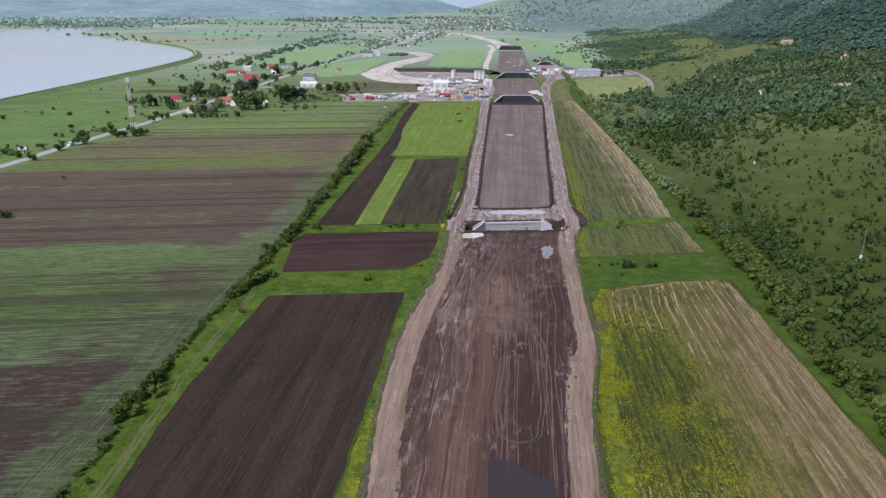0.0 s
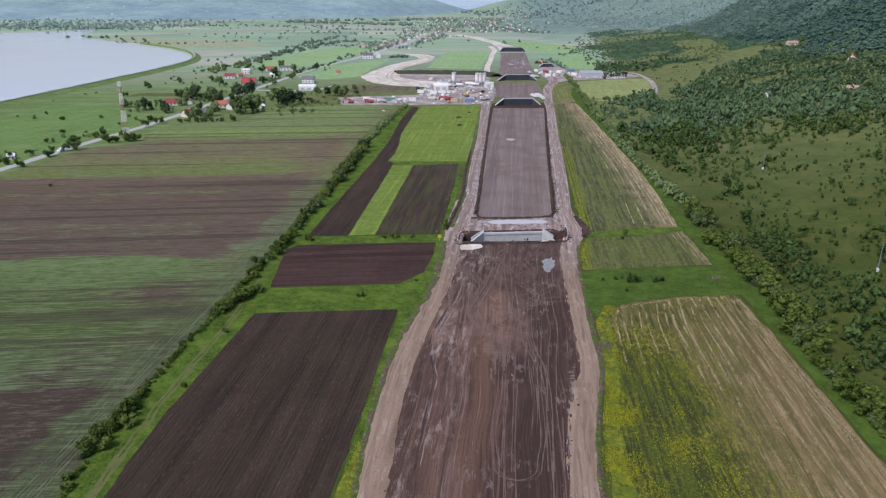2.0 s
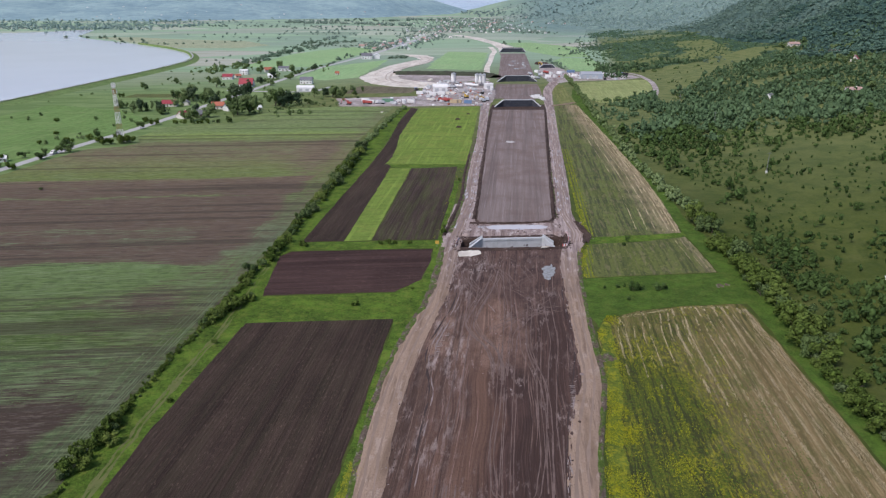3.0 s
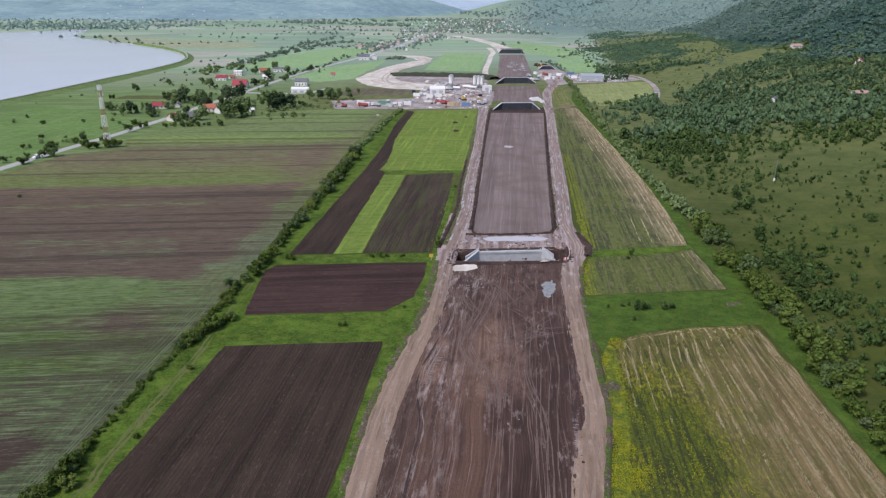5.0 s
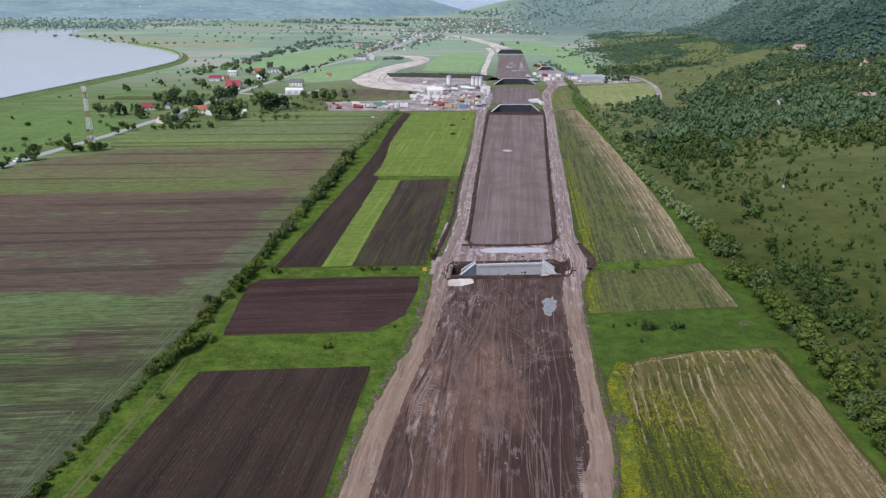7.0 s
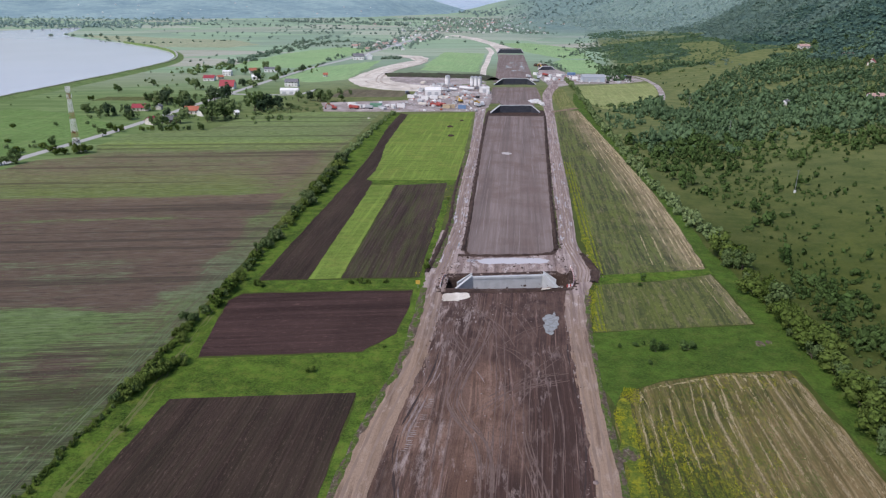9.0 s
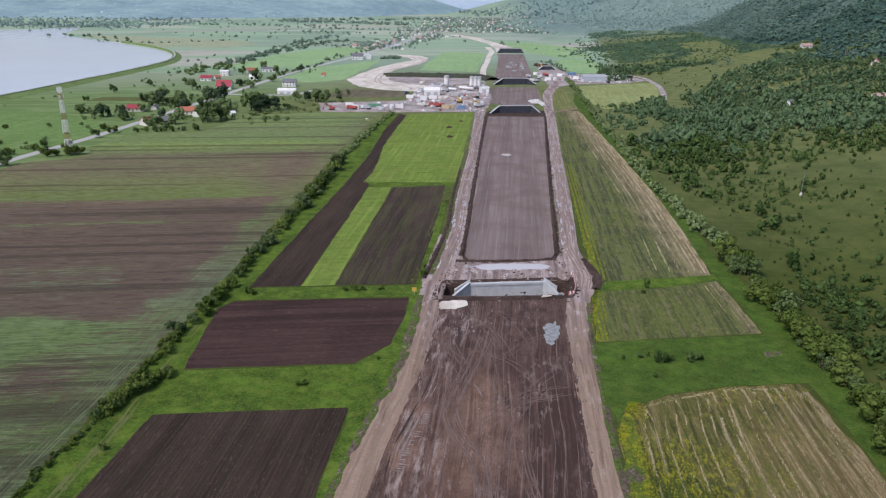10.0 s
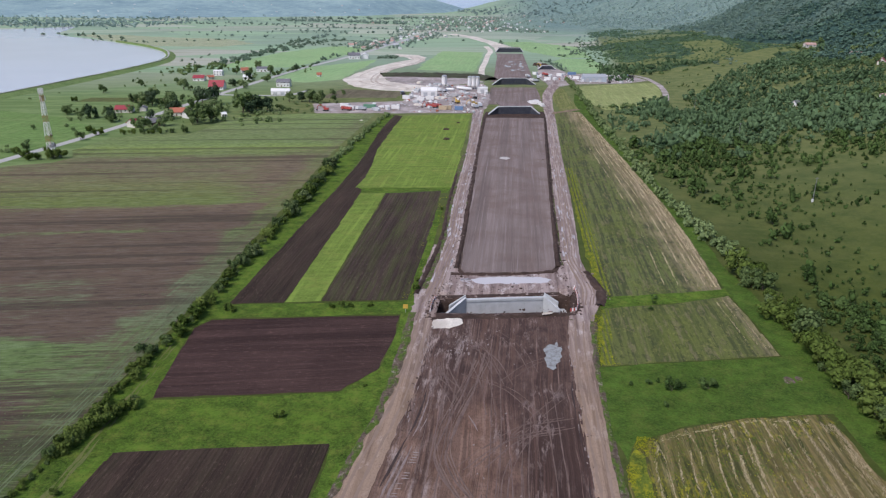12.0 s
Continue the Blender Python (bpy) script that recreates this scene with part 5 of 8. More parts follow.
# hedge east of the works
EAST = [(75, 60, 0), (74.5, 130, 0), (74.6, 144, 0), (73.6, 157, 0), (71.6, 169, 0), (72.8, 184, 0), (73.6, 202, 0), (72.6, 219, 0), (71.4, 233, 0), (71.6, 251, 0), (71, 270, 0), (69.6, 285, 0), (68.4, 311, 0), (66, 326, 0), (63.5, 355, 0)]
for k, off in enumerate((0.0, 1.9)):
    for x, y in along_line([(x + off, y, 0) for x, y, _ in EAST], 2.5 + 1.3 * k, 0.9):
        if y > 285 or y < 84:
            upper.append((x, y))
            continue
        if k and planted.random() < 0.45:
            continue
        pick = planted.random()
        size = planted.choice((1.3, 1.9, 2.4, 2.9, 3.4, 4.0)) * planted.uniform(0.9, 1.12)
        if pick < 0.13:
            plant("hawthorn", HAWTHORN, x, y, size * 0.9, "hawthorn bush dotted with cream blossom below the slope", "bush", "slope hedge")
        elif pick < 0.19:
            plant("bush", LIME, x, y, size * 0.95, "round yellow-green bush in the hedge below the slope", "bush", "slope hedge")
        elif pick < 0.35:
            plant("willow", WILLOW, x, y, size, "pale grey-green bush in the hedge below the slope", "bush", "slope hedge")
        else:
            plant("bush", BUSH, x, y, size, "leafy green hedge bush below the slope", "bush", "slope hedge")

# scrub on the slope
TONGUE = [(126, 690, 14), (148, 760, 30), (172, 850, 42), (215, 890, 38), (265, 950, 24), (308, 1010, 9)]
LEDGE = [(170, 668, 5), (205, 692, 9), (228, 708, 9), (257, 740, 6)]


def clearing(x, y):
    """1 on the open pastures of the slope, 0 among the scrub."""
    best = 0.0
    for line in (TONGUE, LEDGE):
        for (x0, y0, w0), (x1, y1, w1) in zip(line, line[1:]):
            u = min(1.0, max(0.0, ((x - x0) * (x1 - x0) + (y - y0) * (y1 - y0)) / ((x1 - x0) ** 2 + (y1 - y0) ** 2)))
            d = math.hypot(x - x0 - u * (x1 - x0), y - y0 - u * (y1 - y0)) / (w0 + u * (w1 - w0)) + 0.35 * noise.noise((x / 22, y / 22, 6.6))
            best = max(best, 1 - smooth(0.75, 1.15, d))
    return best


def scrub_density(x, y):
    """How thick the scrub stands: open pasture near by, thickets farther up the valley."""
    n = noise.noise((x / 34, y / 42, 1.7)) + 0.5 * noise.noise((x / 13, y / 15, 4.2))
    edge = float(np.interp(x, [63, 74, 104, 123, 151, 183, 300], [389, 396, 425, 455, 483, 492, 505])) + 22 * n
    base = 0.07 + 0.1 * smooth(300, 380, y) + 0.72 * smooth(edge - 35, edge + 55, y)
    if 165 < y < 264 and 78 < x < 99:
        base += 0.42
    if x < float(np.interp(y, [330, 400, 480, 500, 580, 606], [82, 70, 74, 94, 97, 58])):
        base -= 0.65
    return base + (0.45 + 0.25 * smooth(300, 450, y)) * n - 1.3 * clearing(x, y)


spots = random.Random(21)
near_n, far_at, far_r = 0, [], []
for _ in range(30000):
    y = spots.uniform(90, 960)
    x0 = float(np.interp(y, [90, 330, 400, 600, 620, 900], [81, 78, 64, 60, 60, 92]))
    x = x0 + spots.uniform(0, 1) * (0.56 * y + 50 - x0)
    if spots.random() > scrub_density(x, y):
        continue
    if 117 < x < 140 and 610 < y < 870 and x < 136 or (y > 600 and x < 131 and y < 800 and x < 60 + (y - 560) * 0.45):
        continue
    r = min(3.4, 0.95 * math.exp(spots.gauss(0, 0.5))) if y < 400 else min(4.8, 1.55 * math.exp(spots.gauss(0, 0.42)))
    if y < 345 and near_n < 285:
        near_n += 1
        plant("shrub", SHRUB, x, y, r, "dark green scrub bush on the grassy slope", "shrub", "slope scrub")
    else:
        far_at.append((x, y, land(x, y) - 0.1))
        far_r.append(r)
lone_at = []
for _ in range(4800):
    y = 110 + 790 * spots.random() ** 1.2
    x = foot(y) + 4 + spots.uniform(0, 1) * (0.56 * y + 46 - foot(y))
    if spots.random() < 0.55 + noise.noise((x / 26, y / 30, 7.7)) - 0.5 * clearing(x, y):
        lone_at.append((x, y, land(x, y) - 0.1))
LITE = [crown(200 + i, 3, 34, 0.19, BALL_1, 0.0, 1.3, 0.9) for i in range(6)]
SPARSE = [crown(280 + i, 1, 10, 0.28, BALL_1, 0.0, 1.4, 0.7) for i in range(8)]
THIN = [crown(260 + i, 2, 10, 0.3, BALL_1, 0.0, 1.4, 0.9) for i in range(8)]
merge("lone_scrub", SPARSE, lone_at, [spots.uniform(0.45, 1.3) * (1.6 if spots.random() < 0.2 else 1) for _ in lone_at], LEAF_SCRUB, "single dark shrubs scattered over the pasture", "scrub", (1.0, 1.7))
# upper and hill scrub take the haze-blued leaf colour
for name, protos, mat, lo, hi in (("scrub", LITE, LEAF_SCRUB, 0, 470), ("upper_scrub", THIN, LEAF_SLOPE, 470, 640), ("hill_scrub", SPARSE, LEAF_SLOPE, 640, 9999)):
    some = [i for i, a in enumerate(far_at) if lo <= a[1] + 60 * noise.noise((a[0] / 20, a[1] / 20, 1.1)) < hi]
    merge(name, protos, [far_at[i] for i in some], [far_r[i] for i in some], mat, "thickets of green scrub on the slope", "scrub", (0.8, 1.5))

# the hedge goes on up the valley
at = list(along_line([(63, 362, 0), (61, 388, 0), (60.4, 428, 0), (59.4, 464, 0), (56.5, 528, 0), (55.6, 590, 0), (53.5, 700, 0), (50, 800, 0)], 2.2, 1.3)) + list(along_line([(62, 621, 0), (86, 622, 0), (112, 621, 0)], 2.6, 1.6)) + list(along_line([(70, 627, 0), (110, 627, 0)], 3.0, 1.6))
at += upper
merge("hedge", LITE, [(x, y, land(x, y) - 0.1) for x, y in at], [spots.uniform(0.9, 2.9) for _ in at], LEAF_TREE, "long leafy hedge running up the valley", "hedge")

# woods on the hill
TINY = [crown(300 + i, 2, 12, 0.26, BALL_1, 0.0, 1.4, 0.6) for i in range(8)]
MITE = [crown(320 + i, 1, 7, 0.3, BALL_1, 0.0, 1.4, 0.5) for i in range(8)]
at, rad = [], []
def wood_edge(y):
    """Where the closed woods begin on the hillside."""
    return float(np.interp(y, [600, 811, 914, 1002, 1151, 1431, 1900, 2400, 2800, 3300, 4200], [420, 346, 338, 342, 334, 315, 250, 130, -20, -230, -480]))


def wood_density(x, y):
    """How thick the woods stand on the hillside, with thickets and open pastures below them."""
    d = x - fringe(y)
    n = noise.noise((x / 120, y / 150, 6.1)) + 0.5 * noise.noise((x / 40, y / 50, 2.2))
    e = x - wood_edge(y) + 40 * n
    low = float(np.interp(d, [-10, 8, 40], [-0.4, 0.25, 0.5])) + 0.55 * n - 0.5 * smooth(0.15, 0.4, noise.noise((x / 90, y / 210, 12.5)))
    return max(low, 0.2) * (d > -8) * (1 - smooth(-20, 20, e)) + 1.3 * smooth(-20, 20, e) - 1.3 * clearing(x, y)


def is_closed(x, y):
    """Whether a place lies inside the closed woods."""
    return x - wood_edge(y) + 40 * (noise.noise((x / 120, y / 150, 6.1)) + 0.5 * noise.noise((x / 40, y / 50, 2.2))) > -6


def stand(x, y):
    """Which distance band of the woods a place falls in, for its painted haze, with ragged borders."""
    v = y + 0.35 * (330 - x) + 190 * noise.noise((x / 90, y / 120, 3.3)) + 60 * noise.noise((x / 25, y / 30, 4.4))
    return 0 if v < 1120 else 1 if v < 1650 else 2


def canopy(name, y0, y1, step, mat, label, which, tall=1.0):
    """The closed roof of the woods: rounded crowns side by side, sinking to the ground where the trees end."""
    ys = np.arange(y0, y1, step)
    xs = np.arange(-340 if y1 > 2500 else 70, 0.56 * y1 + 60, step)
    verts, high = [], []
    for y in ys:
        for x in xs:
            h = -1.5
            if fringe(y) - 12 < x < 0.56 * y + 70:
                want = wood_density(x, y)
                if which == (stand(x, y) if is_closed(x, y) else 3):
                    near = noise.voronoi((x / 7.5, y / 7.5, 0.5))[0][0]
                    h = -1.5 + tall * (3.0 + 3.5 * max(0.0, 1 - near) ** 1.3 + 1.8 * noise.noise((x / 17, y / 17, 9.0))) * (smooth(0.75, 1.1, want) if which < 3 else smooth(0.3, 0.55, want)) * (1 + smooth(1400, 3000, y) * 0.5)
            high.append(h > -1.4)
            verts.append((x + noise.noise((x / 3, y / 3, 1)) * step * 0.3, y, land(x, y) + h))
    n = len(xs)
    i = np.arange((len(ys) - 1) * n).reshape(-1, n)[:, :-1].ravel()
    high = np.array(high)
    i = i[high[i] | high[i + 1] | high[i + n] | high[i + n + 1]]
    ob = new(name, raw_mesh(name, verts, np.stack([i, i + 1, i + n + 1, i + n], 1), mat))
    ob.data.polygons.foreach_set("use_smooth", np.ones(len(ob.data.polygons), bool))
    tagged(ob, label, "woods", kind="stuff")


# canopies by distance band, each with more haze in its colour
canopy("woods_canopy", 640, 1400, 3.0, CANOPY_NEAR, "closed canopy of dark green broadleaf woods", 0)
canopy("upper_woods_canopy", 800, 1900, 4.5, CANOPY_MID, "closed canopy of broadleaf woods, tinted blue-green by haze", 1)
canopy("far_woods_canopy", 1350, 2700, 7.0, CANOPY_FAR, "closed canopy of distant broadleaf woods, paled by haze", 2)
canopy("thicket_canopy", 900, 1900, 4.0, THICKET, "dense green thickets below the woods", 3, 0.45)
for _ in range(44000):
    y = 680 + 3100 * spots.random() ** 2.3
    x = fringe(y) - 10 + spots.random() * (0.56 * y + 50 - fringe(y))
    want = wood_density(x, y)
    closed = is_closed(x, y)
    if (y > 930 or closed) and spots.random() < want * ((0.8 if closed else 0.95) if y < 1500 else 0.34 if y < 2400 else 0.16):
        at.append((x, y, land(x, y) + (spots.uniform(2.2, 4.2) if closed and want > 0.9 else -0.4)))
        rad.append(min(5.0, (3.3 if closed else 2.0) * math.exp(spots.gauss(0, 0.25))) * (1 + smooth(1400, 3400, y) * 1.0))


# leaf colour with haze of the middle distance mixed in
LEAF_UPPER = leaf_mat("hazed_upper_wood_leaves", (0.075, 0.128, 0.115), (0.11, 0.178, 0.148), (0.16, 0.23, 0.175), 0.7)
KNOLL = [crown(340 + i, 1, 7, 0.27, BALL_1, 0.0, 1.3, 0.45) for i in range(8)]
# each distance band gets its own haze-tinted leaf colour
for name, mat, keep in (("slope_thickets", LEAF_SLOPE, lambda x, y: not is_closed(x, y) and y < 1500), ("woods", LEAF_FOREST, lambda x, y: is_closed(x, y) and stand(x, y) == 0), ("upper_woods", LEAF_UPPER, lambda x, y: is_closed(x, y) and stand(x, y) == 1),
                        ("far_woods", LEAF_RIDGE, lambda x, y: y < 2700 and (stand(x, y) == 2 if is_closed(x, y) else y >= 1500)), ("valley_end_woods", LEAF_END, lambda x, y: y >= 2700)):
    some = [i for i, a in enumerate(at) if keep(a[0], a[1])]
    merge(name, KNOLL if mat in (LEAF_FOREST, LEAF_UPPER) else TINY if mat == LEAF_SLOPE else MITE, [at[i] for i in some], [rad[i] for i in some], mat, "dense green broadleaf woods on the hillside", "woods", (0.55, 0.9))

# tree belts and single trees of the valley floor
at, rad = [], []
BELTS = [
    ([(-352, 800), (-346, 880), (-352, 1000), (-340, 1120), (-342, 1255), (-315, 1390)], 5.5, 3.8, 6), ([(-246, 700), (-241, 816), (-238, 962), (-225, 1122), (-221, 1310)], 15, 3.8, 3), ([(-330, 1240), (-240, 1265)], 7, 3, 2),
    ([(-420, 1010), (-380, 900), (-365, 780)], 22, 2.4, 10), ([(-360, 560), (-356, 700), (-350, 800)], 26, 1.8, 9),
    ([(-900, 1420), (-820, 1400), (-700, 1330)], 18, 5, 12), ([(-640, 1480), (-480, 1440), (-300, 1500)], 20, 4, 12), ([(-520, 1700), (-380, 1640), (-240, 1680)], 14, 5, 10), ([(-720, 2340), (-604, 2480), (-420, 2540), (-275, 2700)], 9, 8, 26), ([(-497, 1353), (-640, 1242), (-720, 1300)], 12, 3.2, 16), ([(-180, 1016), (-157, 1022)], 3.5, 4, 2), ([(-175, 1026), (-155, 1032)], 4, 4, 2),
    ([(-120, 1380), (-60, 1350), (0, 1400)], 40, 4, 30), ([(30, 1010), (44, 960), (52, 900)], 6, 3, 3), ([(20, 1250), (70, 1240), (110, 1180)], 14, 2.5, 6), ([(-700, 1560), (-420, 1620)], 22, 3.4, 14), ([(-720, 2270), (-509, 2232), (-316, 2110)], 5, 6, 14), ([(-760, 2330), (-509, 2290), (-320, 2170)], 6, 6, 14), ([(-338, 1380), (-269, 1360)], 3.5, 2.2, 1), ([(-336, 785), (-335, 908), (-350, 1050), (-366, 1182), (-376, 1400), (-370, 1537)], 7, 4.2, 7), ([(-600, 1900), (-420, 1850), (-250, 1800)], 12, 5, 16), ([(-900, 2000), (-650, 1980), (-450, 2020)], 12, 6, 18),
    ([(100, 880), (200, 890), (260, 960)], 10, 3, 12), ([(70, 1100), (110, 1250), (140, 1500)], 9, 4, 18),
]
for _ in range(2200):
    x, y = spots.uniform(-2300, -330), spots.uniform(1560, 2750)
    thick = 1.1 * (1 - smooth(-1050, -850, x)) * smooth(1640, 1720, y) * (1 - smooth(2250, 2500, y)) + 0.75 * noise.noise((x / 260, y / 45, 5.5))
    if spots.random() < thick and y < np.interp(x, *SHORE) + 60:
        at.append((x, y, -0.3))
        rad.append(spots.uniform(3.5, 7.5) * (0.65 if x > -850 else 1))
for _ in range(800):
    x = spots.uniform(-2300, -880)
    at.append((x, 1690 + 0.05 * (x + 2300) + spots.random() ** 1.5 * 260, -0.3))
    rad.append(spots.uniform(4, 8))
for pts, spacing, r, wobble in BELTS:
    for x, y in along_line([(*p, 0) for p in pts], spacing, wobble):
        at.append((x, y, land(x, y) - 0.3))
        rad.append(r * spots.uniform(0.7, 1.25))
# farther trees take paler leaf colours that carry haze
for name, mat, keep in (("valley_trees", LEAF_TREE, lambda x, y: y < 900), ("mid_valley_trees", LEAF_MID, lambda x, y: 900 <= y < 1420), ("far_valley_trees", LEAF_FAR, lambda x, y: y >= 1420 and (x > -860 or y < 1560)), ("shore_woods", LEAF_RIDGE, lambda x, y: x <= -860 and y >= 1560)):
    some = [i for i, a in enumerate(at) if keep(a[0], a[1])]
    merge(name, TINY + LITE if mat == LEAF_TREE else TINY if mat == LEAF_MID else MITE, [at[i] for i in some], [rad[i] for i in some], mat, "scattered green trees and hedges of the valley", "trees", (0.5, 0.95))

# roadside and garden trees
GARDEN = [(-234, 600, 6.8, 2), (-221, 590, 6.8, 2), (-227, 570, 5.5, 1), (-250, 572, 5, 1), (-188, 560, 6.6, 0), (-181, 566, 6.8, 2), (-173, 567, 5.4, 2), (-200, 513, 8.2, 1), (-193, 519, 6.8, 1), (-206, 524, 5.5, 1), (-216, 500, 4.8, 0), (-222, 486, 4.8, 0), (-212, 480, 2.6, 0), (-230, 492, 3.2, 0), (-262, 577, 6, 2), (-269, 583, 6, 0), (-258, 598, 6.2, 1),
          (-252, 586, 5, 0), (-276, 521, 4.6, 2), (-300, 532, 4.6, 1), (-156, 615, 5.6, 0), (-148, 613, 5, 0), (-163, 618, 4.4, 2), (-171, 612, 4, 0), (-139, 622, 3, 0), (-256, 512, 3.4, 2), (-283, 590, 4.5, 1), (-276, 606, 5, 0), (-246, 618, 4.5, 1), (-212, 560, 5, 0), (-218, 545, 4.6, 1), (-232, 548, 4.6, 2), (-204, 556, 4.2, 0), (-226, 528, 4, 0), (-234, 520, 3.6, 2),
          (-196, 604, 3.4, 0), (-262, 545, 3.6, 0), (-266, 528, 3.4, 2), (-148, 655, 3.4, 0), (-301, 700, 4, 0), (-280, 668, 4.5, 0), (-250, 700, 4, 2), (-236, 690, 4.5, 0), (-232, 740, 4.5, 0), (-252, 745, 4, 2), (-268, 790, 5, 0), (-285, 800, 4.5, 0), (-249, 800, 4.5, 0), (-232, 830, 4, 2), (-275, 840, 5, 0), (-310, 820, 4, 0), (-330, 690, 3.6, 1), (-336, 640, 3.6, 0)]
GARDEN += [(x + planted.choice((-1, 1)) * planted.uniform(5, 9), y + planted.gauss(0, 8), r * planted.uniform(0.4, 0.65), planted.choice((0, 1, 2))) for x, y, r, _ in GARDEN[:44:2] if x < -245 or x > -228]
for x, y, r, sort in GARDEN:
    plant("tree", (TREE, WILLOW, DUSK)[sort], x, y, r * 0.95, ("leafy green garden tree among the farmhouses", "spreading grey-green garden tree", "large dark green garden tree among the farmhouses")[sort], "tree", "village trees", 0.95)
for x, y, r in ((-246, 358, 3.2), (-243, 378, 3.4), (-246, 374, 2.4), (-253, 371, 1.8), (-254, 392, 3.2), (-257, 400, 2.6), (-241, 404, 2.6), (-251, 412, 2.4), (-252, 421, 2.6), (-226, 404, 3.4), (-223, 406, 3.0), (-229, 406, 2.8), (-233, 401, 2.4), (-236, 399, 2.2), (-238, 418, 2.4), (-240, 450, 2.8), (-238.5, 466, 3.4), (-249, 474, 2.6),
                (-255, 508, 3.6), (-226, 470, 2.2), (-221, 471, 2.0), (-216, 473, 2.2), (-211, 474, 2.0), (-206, 475, 2.2), (-200, 478, 2.0), (-194, 480, 2.6), (-258, 360, 2.4), (-262, 352, 2.8), (-256, 338, 2.4), (-246, 335, 2.4), (-268, 345, 2.0), (-272, 395, 1.6), (-281, 425, 1.8), (-207, 300, 1.1), (-194, 240, 2.0), (-192, 241.5, 1.6), (-310, 470, 1.8), (-345, 450, 2.2), (-330, 590, 2.6)):
    plant("bush", BUSH if planted.random() < 0.7 else WILLOW, x, y, r, "green roadside bush in the meadow", "bush", "roadside bushes")


for hx, hy in ((260, 612), (326, 772), (357, 896), (340, 981)):
    for dx, dy, r in ((-11, -3, 3.2), (9, -9, 2.4), (-3, -13, 2.2), (14, 4, 4.0), (2, 12, 4.4), (-12, 9, 3.8)):
        plant("tree", TREE, hx + dx, hy + dy, r, "leafy green tree beside a hillside house", "tree", "hillside trees", 0.9)

# orchard rows beside the crimson-roofed farmhouse
for row in range(3):
    for k in range(8):
        x, y = -303 + 4.6 * k + planted.gauss(0, 0.7), 538 + 9 * row + 0.9 * k + planted.gauss(0, 0.8)
        plant("fruit_tree", WILLOW if (row + k) % 3 == 0 else TREE, x, y, planted.uniform(1.1, 1.8), "small fruit tree in an orchard row", "tree", "orchard trees", 0.9)

# low bushes round the gardens and under the dike
at = []
for _ in range(480):
    x, y = spots.uniform(-372, -150), spots.uniform(470, 860)
    n = noise.noise((x / 30, y / 40, 9.3)) + 0.4 * noise.noise((x / 9, y / 12, 2.3))
    if spots.random() < 0.95 * n and abs(x + 240) > 6 and not (x > -225 and y < 515 + 0.2 * (x + 130)) and not (x > -215 and 640 < y < 860):
        at.append((x, y, -0.05))
for _ in range(420):
    x, y = spots.uniform(-330, -246), spots.uniform(270, 480)
    n = noise.noise((x / 16, y / 20, 4.3)) + 0.4 * noise.noise((x / 7, y / 9, 1.3))
    if x < np.interp(y, [250, 320, 400, 480], [-274, -264, -257, -254]) and x > np.interp(y, [250, 320, 400, 480], [-296, -282, -272, -264]) and spots.random() < 0.5 + 1.2 * n:
        at.append((x, y, -0.05))
for _ in range(260):
    x, y = spots.uniform(-285, -140), spots.gauss(560, 38)
    if noise.noise((x / 20, y / 20, 8.3)) > -0.1 and abs(x + 239.5) > 6 and y > 512 + 0.2 * (x + 130) and y < 640:
        at.append((x, y, -0.05))
merge("garden_bushes", LITE, at, [spots.uniform(0.8, 2.4) for _ in at], LEAF_TREE, "low green bushes of gardens and dike foot", "bushes")

# weeds and blossom
def tufts(name, at, size, mat, label, category, tall=1.0):
    rs = np.random.default_rng(len(at))
    at, n = np.asarray(at, float), len(at)
    size = np.asarray(size, float)
    v, f = [], []
    for k in range(3):
        a = rs.uniform(0, 2 * np.pi, n)
        d = np.stack([np.cos(a), np.sin(a), np.zeros(n)], 1) * size[:, None]
        b = a + np.pi / 2
        lean = np.stack([np.cos(b), np.sin(b), np.zeros(n)], 1) * (size * rs.uniform(0.5, 1.1, n))[:, None]
        top = at + lean + np.array([0, 0, 1.0]) * (size * tall * rs.uniform(0.6, 1.1, n))[:, None]
        v.append(np.stack([at - d * 0.6, at + d * 0.6, top + d * 0.75, top - d * 0.55], 1).reshape(-1, 3))
        i = np.arange(n)[:, None] * 4 + k * 4 * n
        f.append(np.concatenate([i + [0, 1, 2], i + [0, 2, 3]]))
    tagged(new(name, raw_mesh(name, np.concatenate(v), np.concatenate(f), mat)), label, category, kind="stuff")


def strew(count, x0, x1, y0, y1, want, seed):
    rs = random.Random(seed)
    out = []
    while count > 0:
        x, y = rs.uniform(x0, x1), rs.uniform(y0, y1)
        count -= 1
        if rs.random() < want(x, y):
            out.append((x, y, land(x, y) + 0.03))
    return out


def clumps(x, y, s, z):
    return noise.noise((x / s, y / s, z)) + 0.5 * noise.noise((x * 2.3 / s, y * 2.3 / s, z + 5))


def field_flowers(x, y):
    edge = 1 - smooth(22.5, 26.5, x + 2.4 * noise.noise((x / 4, y / 9, 6)) - max(0.0, (y - 150) * 0.06))
    lines = noise.noise((x * 0.9, y * 0.05, 3))
    patch = smooth(-0.15, 0.35, clumps(x, y, 8, 1))
    thin = (1 - smooth(42, 56, x + clumps(x, y, 14, 8) * 8)) * (1 - smooth(152, 184, y - 0.33 * x))
    return 0.9 * edge * patch + (1 - edge) * thin * max(0, 0.02 + 0.42 * clumps(x, y, 7, 2) + 0.5 * lines)


def left_of(x, y, pts):
    return x < np.interp(y, [p[1] for p in pts], [p[0] for p in pts])


